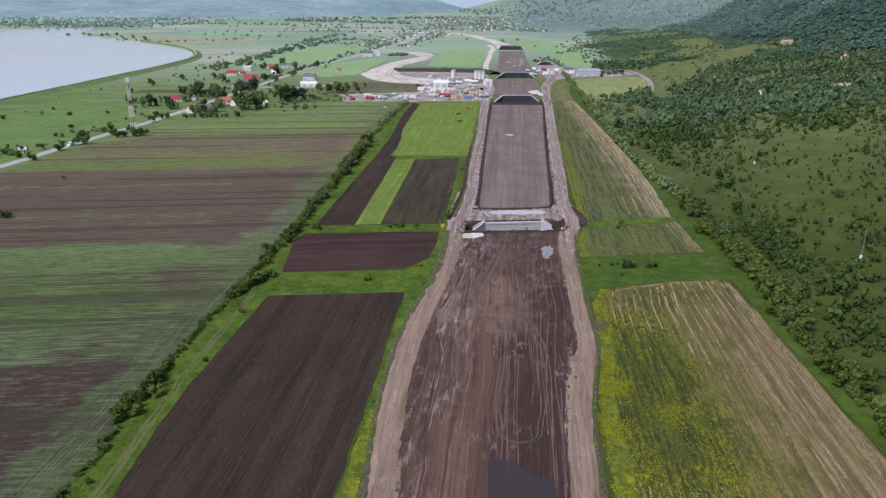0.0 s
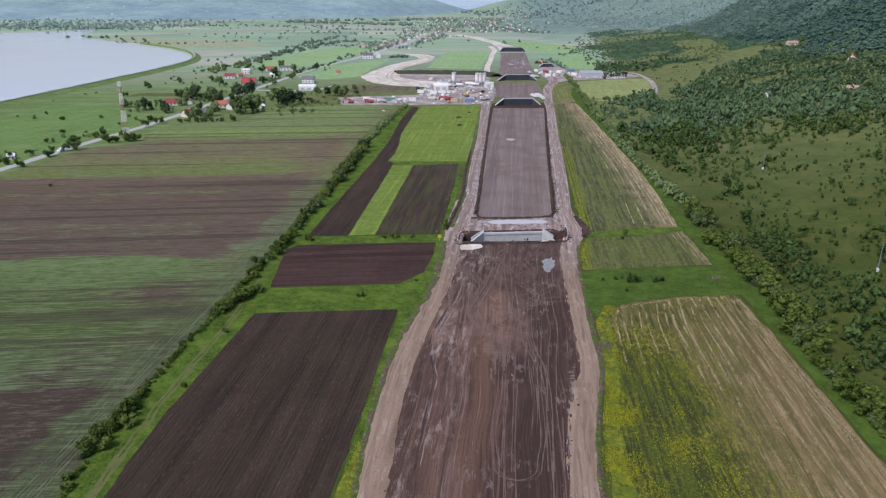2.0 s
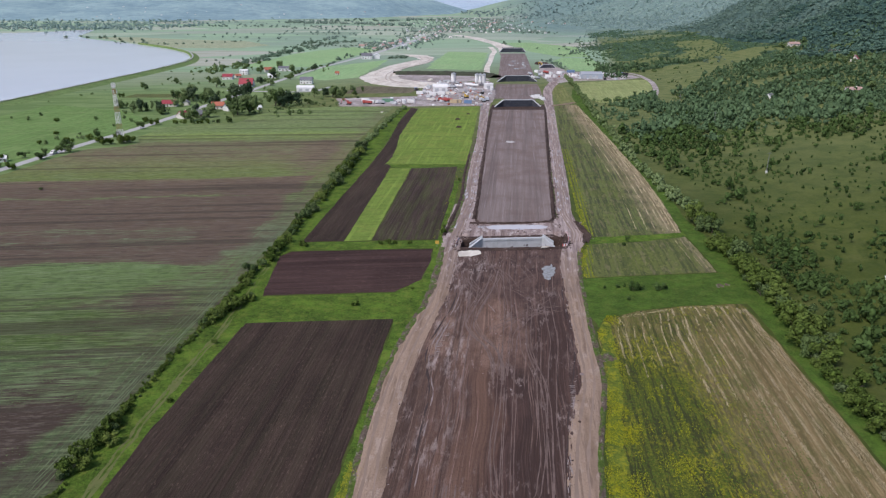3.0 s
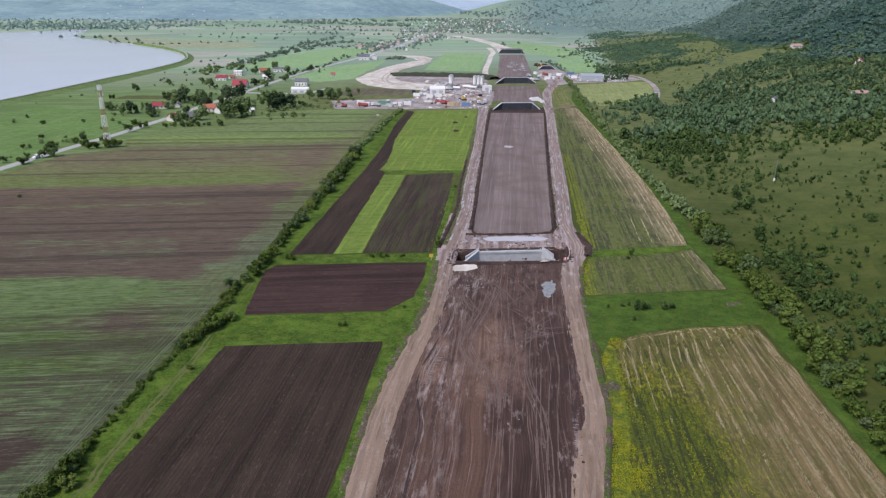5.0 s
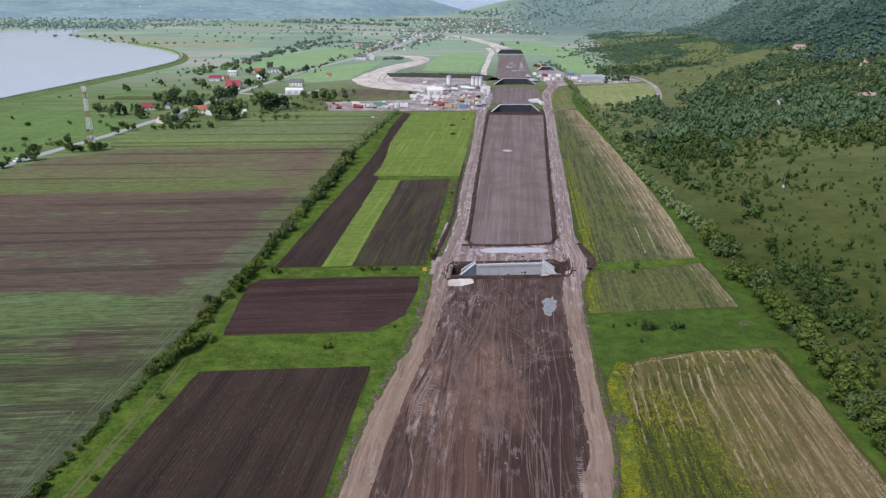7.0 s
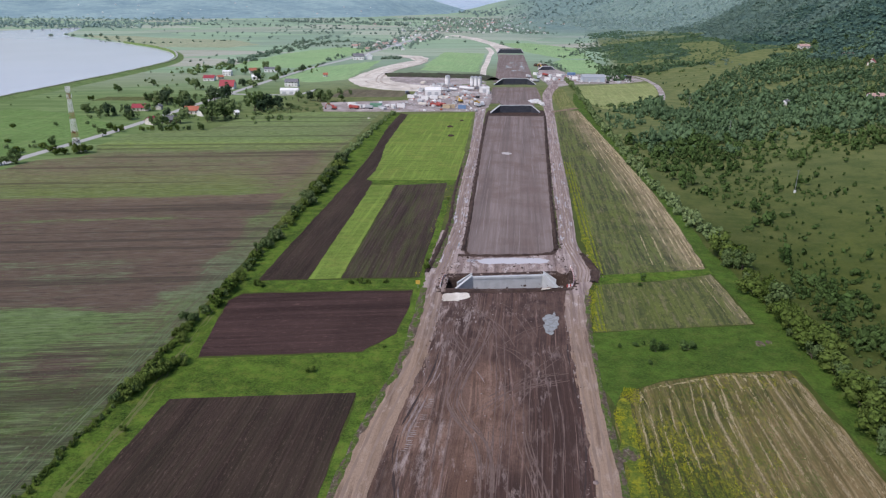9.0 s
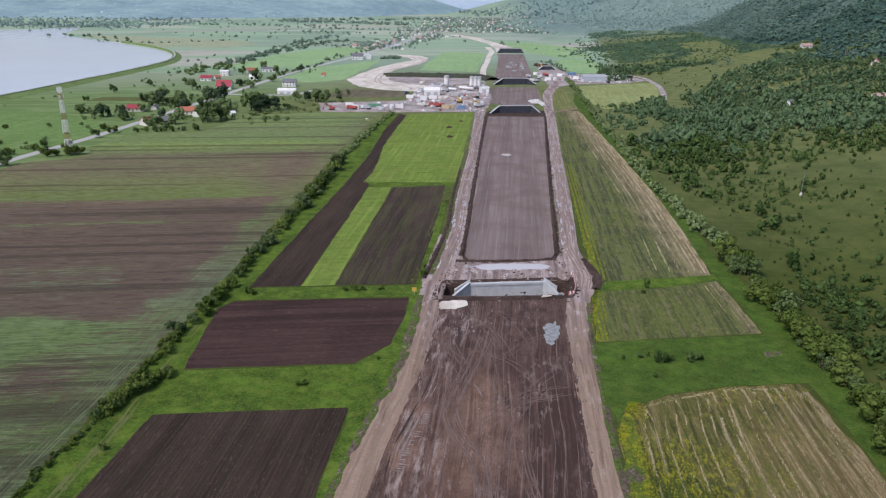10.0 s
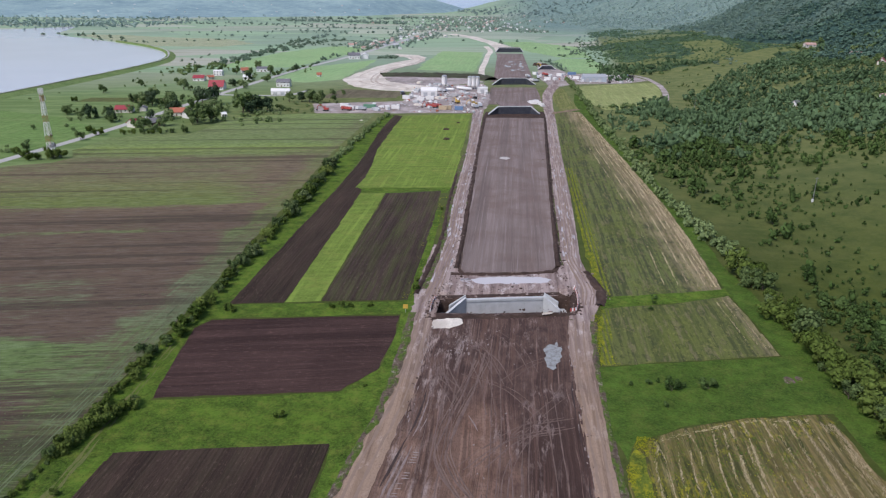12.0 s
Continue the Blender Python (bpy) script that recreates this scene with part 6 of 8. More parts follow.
EDGE = [(17.5, 60), (17.5, 128), (21.5, 158), (22, 186), (25.5, 196)]
blossom = [p for p in strew(130000, 17, 52, 84, 196, field_flowers, 3) if not left_of(p[0], p[1], EDGE)]
blossom += strew(9000, 25, 31, 262, 420, lambda x, y: 0.7 * (1 - smooth(0, 3.5, x - (24.6 + 0.004 * (y - 262)) - 1.5)) * smooth(-0.2, 0.35, clumps(x, y, 8, 4)), 4)
blossom += strew(4000, 21.5, 28, 223, 256, lambda x, y: 0.7 * (1 - smooth(1, 5.5, x - 21.6)) * smooth(-0.3, 0.3, clumps(x, y, 6, 5)), 5)
blossom += strew(3000, -31, -24.5, 86, 150, lambda x, y: 0.8 * smooth(0.1, 0.4, clumps(x, y, 8, 6)) * (1 if -29.4 + max(0, y - 180) < x < -28.4 + 2.2 * (1 - smooth(95, 120, y)) else 0), 6)
blossom += strew(2500, -29, -25, 255, 362, lambda x, y: 0.45 * smooth(-0.1, 0.4, clumps(x, y, 9, 7)), 8)
blossom += strew(2600, -29.3, -26.2, 70, 125, lambda x, y: 0.35 + 1.1 * clumps(x, y, 4, 21), 31)
blossom += strew(5200, 24.9, 29.4, 263, 420, lambda x, y: 0.4 + 1.0 * clumps(x, y, 5, 22), 32)
tufts("blossom", blossom, np.random.default_rng(1).uniform(0.045, 0.12, len(blossom)), FLOWER, "thick patches of yellow flowering weeds", "flowers", 1.2)
weeds = [p for p in strew(26000, 17.5, 56, 84, 200, lambda x, y: 0.35 + 0.5 * clumps(x, y, 6, 11), 9) if not left_of(p[0], p[1], EDGE)]
weeds += strew(7000, -79, -68.5, 60, 240, lambda x, y: 0.45 + 0.5 * clumps(x, y, 5, 12) if x < np.interp(y, [0, 93, 108, 127, 181, 199, 231, 236, 240], [-67.6, -67.9, -69.7, -70.8, -70, -72.2, -77.5, -75.5, -74]) else 0, 10)
weeds += strew(6000, -71, -27, 180, 246, lambda x, y: (0.5 + 0.5 * clumps(x, y, 5, 12)) if 182 + 0.19 * (x + 69.4) < y < (197 if x < -71 else 197.6 + 0.19 * (x + 71.3)) else 0, 11)
weeds += strew(7000, 21, 72, 195, 233, lambda x, y: (0.45 + 0.5 * clumps(x, y, 5, 14)) if 190 + 0.3 * (x - 25) < y < 222 + 0.23 * (x - 21) else 0, 12)
weeds += strew(14000, 76, 150, 110, 330, lambda x, y: 0.25 + 0.5 * clumps(x, y, 9, 15), 13)
tufts("weeds", weeds, np.random.default_rng(2).uniform(0.08, 0.2, len(weeds)), WEED, "rough tufts of green weeds and grass", "weeds", 0.5)

# crop plants in drills on the strips
CROP_BANDS = [(124, 131, 0.3), (134, 142, 0.9), (157, 178, 0.9), (178, 247, 0.75), (258, 272, 0.35), (284, 290, 0.4)]
drill = random.Random(17)
plants = []
for lo, hi, want in CROP_BANDS:
    v = lo
    while v < hi:
        x = -80.0
        while x > -60 - 0.62 * v:
            x -= drill.uniform(0.25, 1.1)
            if drill.random() < want * (0.55 + 0.9 * noise.noise((x / 14, v / 5, 1.2))):
                y = v + 0.2 * x + drill.uniform(-0.12, 0.12)
                if x < np.interp(y, [60, 118, 180, 265], [-84, -84, -86, -87]):
                    plants.append((x, y, 0.05))
        v += 1.15
tufts("crop_plants", plants, np.random.default_rng(3).uniform(0.08, 0.18, len(plants)), leaf_mat("pale_crop_leaves", (0.09, 0.135, 0.05), (0.15, 0.205, 0.1), (0.1, 0.15, 0.05), 0.5), "young green plants standing in drills", "crops", 0.5)

# mown straw lying in swaths
swath = random.Random(8)
stalks = []


def lay_straw(points, w, size=1.0):
    """One broken swath along points: loose stalks lying roughly along it, thick here and thin there."""
    rows = glide([(*p, 0.0) for p in points], 0.5)
    way = np.gradient(rows[:, :2], axis=0)
    for (x, y, _), (dx, dy) in zip(rows, way):
        n = w * 30 * max(0.0, 0.45 + 1.3 * noise.noise((x / 2.2, y / 6, w * 9)) + 0.6 * noise.noise((x, y / 1.6, 2.0))) / size
        for _ in range(int(n + swath.random())):
            stalks.append((x + swath.gauss(0, 0.24 * w + 0.04), y + swath.uniform(-0.4, 0.4), math.atan2(dy, dx) + swath.gauss(0, 0.35), swath.uniform(0.2, 0.6) * size, swath.uniform(0.03, 0.075) * size))


def field_x(u, y):
    """A line at the share u of the flowering field's width."""
    return float(np.interp(y, [60, 128, 158, 186, 200], [17.8, 18.2, 22, 22.6, 26]) * (1 - u) + np.interp(y, [60, 121, 185, 208], [70.2, 69.3, 65.8, 64.4]) * u)


def field_top(u):
    return float(np.interp(u, [0, 0.1, 0.3, 0.6, 1], [190, 195.5, 200, 204.5, 207]))


for n in range(9):
    u = 0.47 + 0.46 * n / 8 + swath.uniform(-0.008, 0.008)
    y0, top = (60 if u > 0.66 else swath.uniform(105, 160)), field_top(u) - swath.uniform(0.6, 3)
    lay_straw([(field_x(u, y) + 0.3 * math.sin(y / 19 + n * 1.7), y) for y in np.linspace(y0, top, 12)], swath.choice((0.35, 0.5, 0.65)))
for u, w in ((0.945, 0.5), (0.962, 0.7), (0.98, 0.9), (0.988, 0.4)):
    lay_straw([(field_x(u, y) + 0.25 * math.sin(y / 9 + 40 * u), y) for y in np.linspace(60, field_top(u) - 3, 12)], w)
for n in range(9):
    u = 0.1 + 0.46 * n / 9 + swath.uniform(-0.012, 0.012)
    top = field_top(u) - swath.uniform(1, 3)
    lay_straw([(field_x(u, y) - (2.2 * smooth(top - 7, top, y) if n % 3 == 1 else 0), y) for y in np.linspace(top - swath.uniform(14, 44), top, 6)], swath.choice((0.16, 0.26, 0.36)))
for drop in (0.8,):
    lay_straw([(field_x(u, field_top(u) - drop), field_top(u) - drop) for u in np.linspace(0.12, 0.96, 8)], 0.12)
for n in range(16):
    x, y = 22 + n * 1.15 + swath.uniform(-0.3, 0.3), 101 + 0.12 * n + swath.uniform(-1.2, 1.2)
    lay_straw([(x, y), (x + 0.1, y + 2.2), (x, y + 4.6)], 0.16)
for x, y0, y1, w in ((57.4, 240, 262, 0.3), (61, 236, 265, 0.3), (59.4, 238, 264, 0.25), (62, 236, 262, 0.2)):
    lay_straw([(x + 0.6, y0), (x, (y0 + y1) / 2), (x - 0.6, y1)], w)
for k, (inward, w) in enumerate(((0.6, 0.9), (1.5, 0.4), (2.6, 0.8), (4.2, 0.4), (6.2, 0.5), (8.8, 0.35), (12, 0.4), (16, 0.25))):
    edge = [(float(np.interp(v, [272, 310, 357, 446, 600], [60.8, 61.4, 60.8, 56, 46.5])) - inward * (1 - 0.3 * (v - 276) / 320), v) for v in np.linspace(274, 590 if k < 4 else 470, 16)]
    lay_straw(edge, w, 1.9)


def stalk_mesh(rows):
    """Bent stalks as narrow folded strips."""
    r = np.array(rows)
    d, side = np.stack([np.cos(r[:, 2]), np.sin(r[:, 2])], 1), np.stack([-np.sin(r[:, 2]), np.cos(r[:, 2])], 1)
    half, wide = r[:, 3:4] / 2, r[:, 4:5] / 2
    at = r[:, :2]
    tops = np.random.default_rng(4).uniform(0.07, 0.2, (len(r), 1))
    low = np.full((len(r), 1), 0.06)
    corners = [np.hstack([at - d * half - side * wide, low]), np.hstack([at - d * half + side * wide, low + 0.03]), np.hstack([at + d * half + side * wide, tops]), np.hstack([at + d * half - side * wide, tops - 0.03])]
    i = np.arange(len(r))[:, None] * 4
    return np.stack(corners, 1).reshape(-1, 3), i + [0, 1, 2, 3]


tagged(new("straw_swaths", raw_mesh("straw_swaths", *stalk_mesh(stalks), STRAW)), "pale dry straw lying in long mown swaths", "straw", kind="stuff")


# furrows of the ploughed fields
def furrows(field, pts, pitch, mat, label, tall=0.07, skewed=False):
    """Low ridges of turned soil from edge to edge of a field, as a part of that field."""
    rs = random.Random(3)
    poly = [((p[1] - 0.2 * p[0], p[0]) if skewed else p) for p in pts]
    lo, hi = min(p[0] for p in poly), max(p[0] for p in poly)
    v_all, f_all, count = [], [], 0
    u = lo + pitch
    while u < hi - 0.4:
        cuts = []
        for (a, b), (c, d) in zip(poly, poly[1:] + poly[:1]):
            if (a - u) * (c - u) < 0:
                cuts.append(b + (d - b) * (u - a) / (c - a))
        cuts.sort()
        for w0, w1 in zip(cuts[::2], cuts[1::2]):
            k = max(2, int((w1 - w0) / 4))
            rows = []
            for i in range(k + 1):
                w = w0 + 0.4 + (w1 - w0 - 0.8) * i / k
                h = tall * rs.uniform(0.5, 1.2)
                j = rs.uniform(-0.05, 0.05)
                for du, z in ((-0.3 * pitch + j, 0.0), (j, h), (0.3 * pitch + j, 0.0)):
                    rows.append((w, u + du + 0.2 * w, 0.06 + z) if skewed else (u + du, w, 0.06 + z))
            i = np.array([r * 3 + q for r in range(k) for q in range(2)])
            v_all.append(rows)
            f_all.append(np.stack([i, i + 1, i + 4, i + 3], 1) + count)
            count += len(rows)
        u += pitch * rs.uniform(0.93, 1.07)
    child("ridges", raw_mesh("ridges", np.concatenate(v_all), np.concatenate(f_all), mat), bpy.data.objects[field], label)


furrows("ploughed_field", [(-69.4, 180.1), (-31.5, 187.2), (-29.9, 97), (-29.5, -100), (-67, -100), (-67.4, 93), (-69.2, 108), (-70.3, 127), (-70.1, 150)], 0.85, PLOUGHED, "ridges of dark turned soil")
furrows("ploughed_field.001", [(-71.3, 198.4), (-76.6, 230.4), (-74.2, 235.5), (-27.5, 243.8), (-26.9, 233.1), (-27.9, 215.9), (-34.2, 205.5)], 0.9, PLOUGHED_B, "ridges of dark reddish turned soil", 0.06, True)
furrows("sprouting_field", [(-52, 361.8), (-29.6, 369), (-28.1, 328.1), (-26.9, 254), (-49.6, 250.4)], 1.1, SPROUTING, "ridges of dark soil with sprouting plants", 0.1)
furrows("ploughed_field.002", [(-82, 566), (-76, 560), (-74, 500), (-72, 449), (-68, 414), (-66, 387), (-66.4, 371), (-63.2, 366), (-61.5, 335.6), (-59.6, 248.2), (-73.6, 245.4), (-74, 275), (-74, 315), (-74, 367), (-75, 416), (-77.5, 454), (-81, 505)], 0.95, PLOUGHED, "ridges of dark turned soil", 0.07)
furrows("weedy_field.001", [(27.3, 262.5), (44, 267), (60.8, 272), (61.4, 310), (60.8, 357), (56, 446), (46.5, 600), (29, 596), (26.5, 455), (25, 346)], 1.3, WEEDY_FAR, "low weedy ridges of a drilled field", 0.12)
furrows("weedy_field", [(21.8, 223), (42, 227.5), (63.5, 232.6), (61.2, 267.5), (44, 259.5), (25.4, 254.5)], 1.1, WEEDY, "low weedy ridges of a drilled plot", 0.1)
furrows("strip_field", [(-84, 60), (-200, 60), (-243, 330), (-241, 366), (-238, 386), (-221, 396), (-219, 408), (-229, 424), (-228, 460), (-206, 473), (-189, 477), (-186, 520), (-184, 543), (-142, 562), (-98, 566), (-96, 430), (-92, 345), (-88, 265), (-86, 180), (-84, 118)], 1.9, STRIPS, "low ridges along the crop strips", 0.06, True)

# ---- the road works ----
def skewed(x, v):
    return x, v + 0.2 * x


def slab(bm, a, b, z_a, z_b, thick):
    """An upright slab from a to b in plan; z_a and z_b are (bottom, top) at either end."""
    a, b = Vector(a), Vector(b)
    n = Vector((-(b - a).y, (b - a).x)).normalized() * thick / 2
    ring = []
    for p, (lo, hi) in ((a, z_a), (b, z_b)):
        ring.append([bm.verts.new((*(p + s * n), z)) for s, z in ((-1, lo), (1, lo), (1, hi), (-1, hi))])
    u, w = ring
    bm.faces.new(u[::-1])
    bm.faces.new(w)
    for i in range(4):
        bm.faces.new((u[i], u[(i + 1) % 4], w[(i + 1) % 4], w[i]))
    bmesh.ops.recalc_face_normals(bm, faces=bm.faces)
    return bm


def pit_lining():
    xs, vs = np.arange(-21.2, 19.8, 0.4), np.arange(245.6, 261.4, 0.35)
    verts = [(x, v + 0.2 * x, land(x, v + 0.2 * x) + 0.13 + 0.09 * noise.noise((x, v, 1))) for v in vs for x in xs]
    n = len(xs)
    i = np.arange((len(vs) - 1) * n).reshape(-1, n)[:, :-1].ravel()
    tagged(new("foundation_pit", raw_mesh("foundation_pit", verts, np.stack([i, i + 1, i + n + 1, i + n], 1), DARK_EARTH)), "dug pit of dark earth round the underpass", "pit", kind="structure")


pit_lining()


def underpass():
    thing = empty("underpass_wall")
    for i in range(4):
        a, b = -11.2 + i * 5.3 + 0.02, -11.2 + (i + 1) * 5.3 - 0.02
        part("panel", slab(bmesh.new(), skewed(a, 258.0), skewed(b, 258.0), (-4.5, -0.35), (-4.5, -0.35), 0.8), CONCRETE, thing)
    part("coping", slab(bmesh.new(), skewed(-11.3, 257.95), skewed(10.1, 257.95), (-0.35, 0.3), (-0.35, 0.3), 1.1), CONCRETE, thing)
    for side, x0, x1 in ((-1, -11.3, -15.9), (1, 10.1, 14.4)):
        wing = part("wing_wall", slab(bmesh.new(), skewed(x0, 257.6), skewed(x1, 253.6 - 0.6 * (side > 0)), (-4.5, 0.75), (-4.5, -1.9), 0.55), CONCRETE, thing, "sloping concrete wing wall")
        part("capping", slab(bmesh.new(), skewed(x0, 257.6), skewed(x1, 253.6 - 0.6 * (side > 0)), (0.77, 0.95), (-1.88, -1.7), 0.75), CONCRETE, wing)
        part("upper_wing", slab(bmesh.new(), skewed(x0, 258.6), skewed(x1 - side * 0.4, 256.6), (-0.6, 1.25), (-2.4, -0.8), 0.45), CONCRETE, thing, "upper concrete wing slab")
    for x0, x1 in ((-17.9, -14.6), (13.2, 16.6)):
        bm = bmesh.new()
        slab(bm, skewed(x0, 254.2), skewed(x1, 254.2), (-4.4, -3.4), (-4.4, -3.4), 7.0)
        part("floor_slab", bm, CONCRETE, thing, "pale grey concrete floor slab")
    tagged(thing, "pale grey concrete underpass wall standing in an open pit", "underpass")


underpass()


def abutment(x, v, half, tall, reach, deck):
    """A bitumen-coated abutment with flared wings and pale copings, and the deck end behind it."""
    thing = empty("bridge_abutment")
    part("wall", slab(bmesh.new(), skewed(x - half, v), skewed(x + half, v), (-0.3, tall), (-0.3, tall), 1.0), BITUMEN, thing, "dark bitumen-coated wall")
    part("coping", slab(bmesh.new(), skewed(x - half - 0.2, v + 0.3), skewed(x + half + 0.2, v + 0.3), (tall, tall + 0.4), (tall, tall + 0.4), 1.8), CONCRETE, thing, "pale concrete coping")
    part("deck", slab(bmesh.new(), skewed(x - half, v + 1 + deck / 2), skewed(x + half, v + 1 + deck / 2), (tall - 0.9, tall + 0.1), (tall - 0.9, tall + 0.1), deck), EARTH_FAR, thing)
    part("rear_wall", slab(bmesh.new(), skewed(x - half, v + deck), skewed(x + half, v + deck), (-0.3, tall - 0.9), (-0.3, tall - 0.9), 1.0), CONCRETE, thing)
    for s in (-1, 1):
        a, b = skewed(x + s * (half + 0.3), v - 0.4), skewed(x + s * (half + reach), v - reach * 0.7)
        wing = part("wing_wall", slab(bmesh.new(), a, b, (-0.3, tall), (-0.3, 0.5), 0.7), BITUMEN, thing, "dark sloping wing wall")
        part("capping", slab(bmesh.new(), a, b, (tall + 0.02, tall + 0.5), (0.52, 1.0), 1.3), CONCRETE, wing, "pale concrete capping")
    return tagged(thing, "dark coated bridge abutment with pale sloping wing copings", "abutment", "bridge abutments")


abutment(-0.2, 583, 11.2, 5.0, 6.5, 26)
abutment(-1.6, 760, 11.4, 5.6, 8.5, 14)
abutment(-11, 1165, 15, 6.0, 5, 20)
abutment(34, 905, 5, 4.0, 5, 10)


# machine marks
def tracks():
    rs = random.Random(4)
    v_all, f_all, count = [], [], 0

    def lay(points, w, gap=2.1):
        nonlocal count
        for s in (-0.5, 0.5):
            a, b = ribbon_arrays([(x + s * gap, y, w) for x, y in points], step=1.5, profile=((-0.5, 0.0), (0.0, 0.03), (0.5, 0.0)), rough=0.12, z=0.085, seed=rs.random() * 9)
            v_all.append(a)
            f_all.append(b + count)
            count += len(a)

    for _ in range(9):
        x, y = rs.uniform(-16, 10), rs.uniform(40, 190)
        n = rs.randint(3, 5)
        pts, d = [], rs.uniform(-0.03, 0.03)
        for k in range(n):
            pts.append((min(max(x, -17), 9 + max(0, min(5, (y - 125) * 0.11))), min(y, 240)))
            y += rs.uniform(14, 28)
            x += d * 20 + rs.uniform(-0.7, 0.7)
            if y > 238:
                break
        if len(pts) > 2:
            lay(pts, rs.uniform(0.16, 0.34))
    for r, cx, cy in ((4.2, 1.7, 121),):
        lay([(cx - r, 176), (cx - r + 0.2, 150), (cx - r, cy + 3), (cx - r * 0.7, cy - r * 0.7), (cx, cy - r), (cx + r * 0.7, cy - r * 0.7), (cx + r, cy + 3), (cx + r + 0.4, 150), (cx + r + 1, 178)], 0.2, 0.9)
    lay([(-2.6, 156), (-3.3, 167.7), (-4.5, 172.5), (-9.1, 180), (-10.8, 184.6), (-9.7, 194.3), (-7.1, 209.3), (-5.6, 226)], 0.4, 2.0)
    for line in ([(0.7, 186), (0.2, 170.5), (-0.1, 156.5), (-0.4, 120)], [(2.8, 186.2), (3.6, 172.6), (6.5, 159.3), (7, 140)], [(4.9, 200), (4.8, 171.1), (7.3, 157.4), (7.8, 120)], [(9.4, 200), (3.4, 189.4), (1.3, 182), (0.8, 172)], [(9.6, 206), (10.2, 190.2), (10.7, 178.6), (9.9, 166.9), (8.6, 140)], [(-2.4, 232), (-1.4, 205), (-1.0, 184), (-1.6, 160)]):
        lay(line, rs.uniform(0.14, 0.24), rs.choice((1.2, 1.9)))
    for _ in range(14):
        x, y, a = rs.uniform(-12, 9), rs.uniform(180, 222), rs.uniform(-0.8, 0.8)
        lay([(x, y), (x + math.sin(a) * 11, min(y + math.cos(a) * 12, 243)), (max(-15, min(13, x + math.sin(a * 1.5) * 20)), min(y + math.cos(a * 1.3) * 22, 245))], rs.uniform(0.12, 0.24), 1.9)
    tagged(new("tyre_tracks", raw_mesh("tyre_tracks", np.concatenate(v_all), np.concatenate(f_all), TRACK)), "pale dusty tyre and crawler tracks in the earth", "tracks", kind="stuff")


def edge_line(name, lines, mat, label, breaks, z):
    """Broken lines scraped into the earth along the platform's edges."""
    rs = random.Random(9)
    v_all, f_all, count = [], [], 0
    for line, wide in lines:
        rows = glide([(*p, 0.0) for p in line], 1.0)
        k = 0
        while k < len(rows) - 4:
            e = min(len(rows) - 1, k + rs.randint(4, 22))
            some = rows[k:e + 1:3]
            if len(some) > 2:
                a, b = ribbon_arrays([(x + rs.uniform(-0.1, 0.1), y, 0.05 if n in (0, len(some) - 1) else wide * rs.uniform(0.5, 1.4)) for n, (x, y, _) in enumerate(some)], step=0.8, profile=((-0.5, 0.0), (0.0, 0.02), (0.5, 0.0)), rough=0.14, z=z, seed=wide)
                v_all.append(a)
                f_all.append(b + count)
                count += len(a)
            k = e + rs.randint(0, breaks)
    tagged(new(name, raw_mesh(name, np.concatenate(v_all), np.concatenate(f_all), mat)), label, "marks", kind="stuff")


tracks()
LANE = [(-5, 222), (-6.6, 214), (-9, 203), (-10.6, 194), (-10.6, 187), (-8, 179.5), (-5, 173.5), (-3.4, 167), (-2.8, 158)]
for side in (-1.4, -0.8, 0.9, 1.5):
    ribbon("lane_rim", [(x + side, y, 0.3 if abs(side) > 1 else 0.22) for x, y in LANE], plain_mat("pale_lane_rim", (0.165, 0.116, 0.094), 0.9, (0.06, 0.038, 0.031), 1.0, 0.25), "crumbling pale rim of the machine lane", "track", step=1.2, z=0.1, rough=0.2, profile=((-0.5, -0.03), (0.0, 0.05), (0.5, -0.03)), seed=side)
WEST_EDGE = [(-15.9, 209.6), (-16.5, 198.1), (-18.9, 182.7), (-20.3, 173.2), (-20.1, 166.6), (-19, 160.6), (-17.7, 153.9), (-17.2, 135), (-16.8, 110)]
EAST_EDGE = [(15.2, 220.5), (14.9, 208), (15.4, 190.8), (15.6, 180), (15.8, 172.4), (15, 164), (13.6, 152), (12, 138), (11, 120), (10.6, 100)]
# grooves are dark ribbons laid on the earth, not cut into it
edge_line("grooves", [(WEST_EDGE, 0.4), ([(x - 0.5, y) for x, y in EAST_EDGE], 0.3)], plain_mat("dark_groove", (0.042, 0.028, 0.025), 0.95, (0.075, 0.05, 0.043), 1.0, 0.4), "dark grooves along the platform edges", 2, 0.085)
edge_line("pale_scrapes", [([(x + 0.8, y - 0.5) for x, y in WEST_EDGE], 0.3), ([(x + 0.35, y) for x, y in EAST_EDGE], 0.3), ([(x + 2.0, y + 1) for x, y in WEST_EDGE[1:5]], 0.35), ([(-11.6, 223.2), (-10.4, 221), (-9, 219)], 0.3), ([(-6.6, 199.3), (-5.2, 196), (-3.9, 192.8)], 0.25), ([(-7.1, 185.1), (-6.5, 183), (-6, 181.3)], 0.4), ([(-7.2, 172.2), (-6.7, 170), (-6.2, 168.2)], 0.25), ([(-10.4, 232), (-9.8, 228), (-10.2, 224)], 0.25)],
          plain_mat("pale_scraped_earth", (0.25, 0.2, 0.185), 0.9, (0.1, 0.07, 0.06), 1.0, 0.5), "pale dry scrapes along the platform edges", 6, 0.09)


# puddles
def puddle_ring(x, y, rx, ry, rs, n=14):
    f = [rs.uniform(0.55, 1.15) for _ in range(n)]
    return [(x + rx * f[i] * math.cos(i * 6.2832 / n), y + ry * f[i] * math.sin(i * 6.2832 / n)) for i in range(n)]


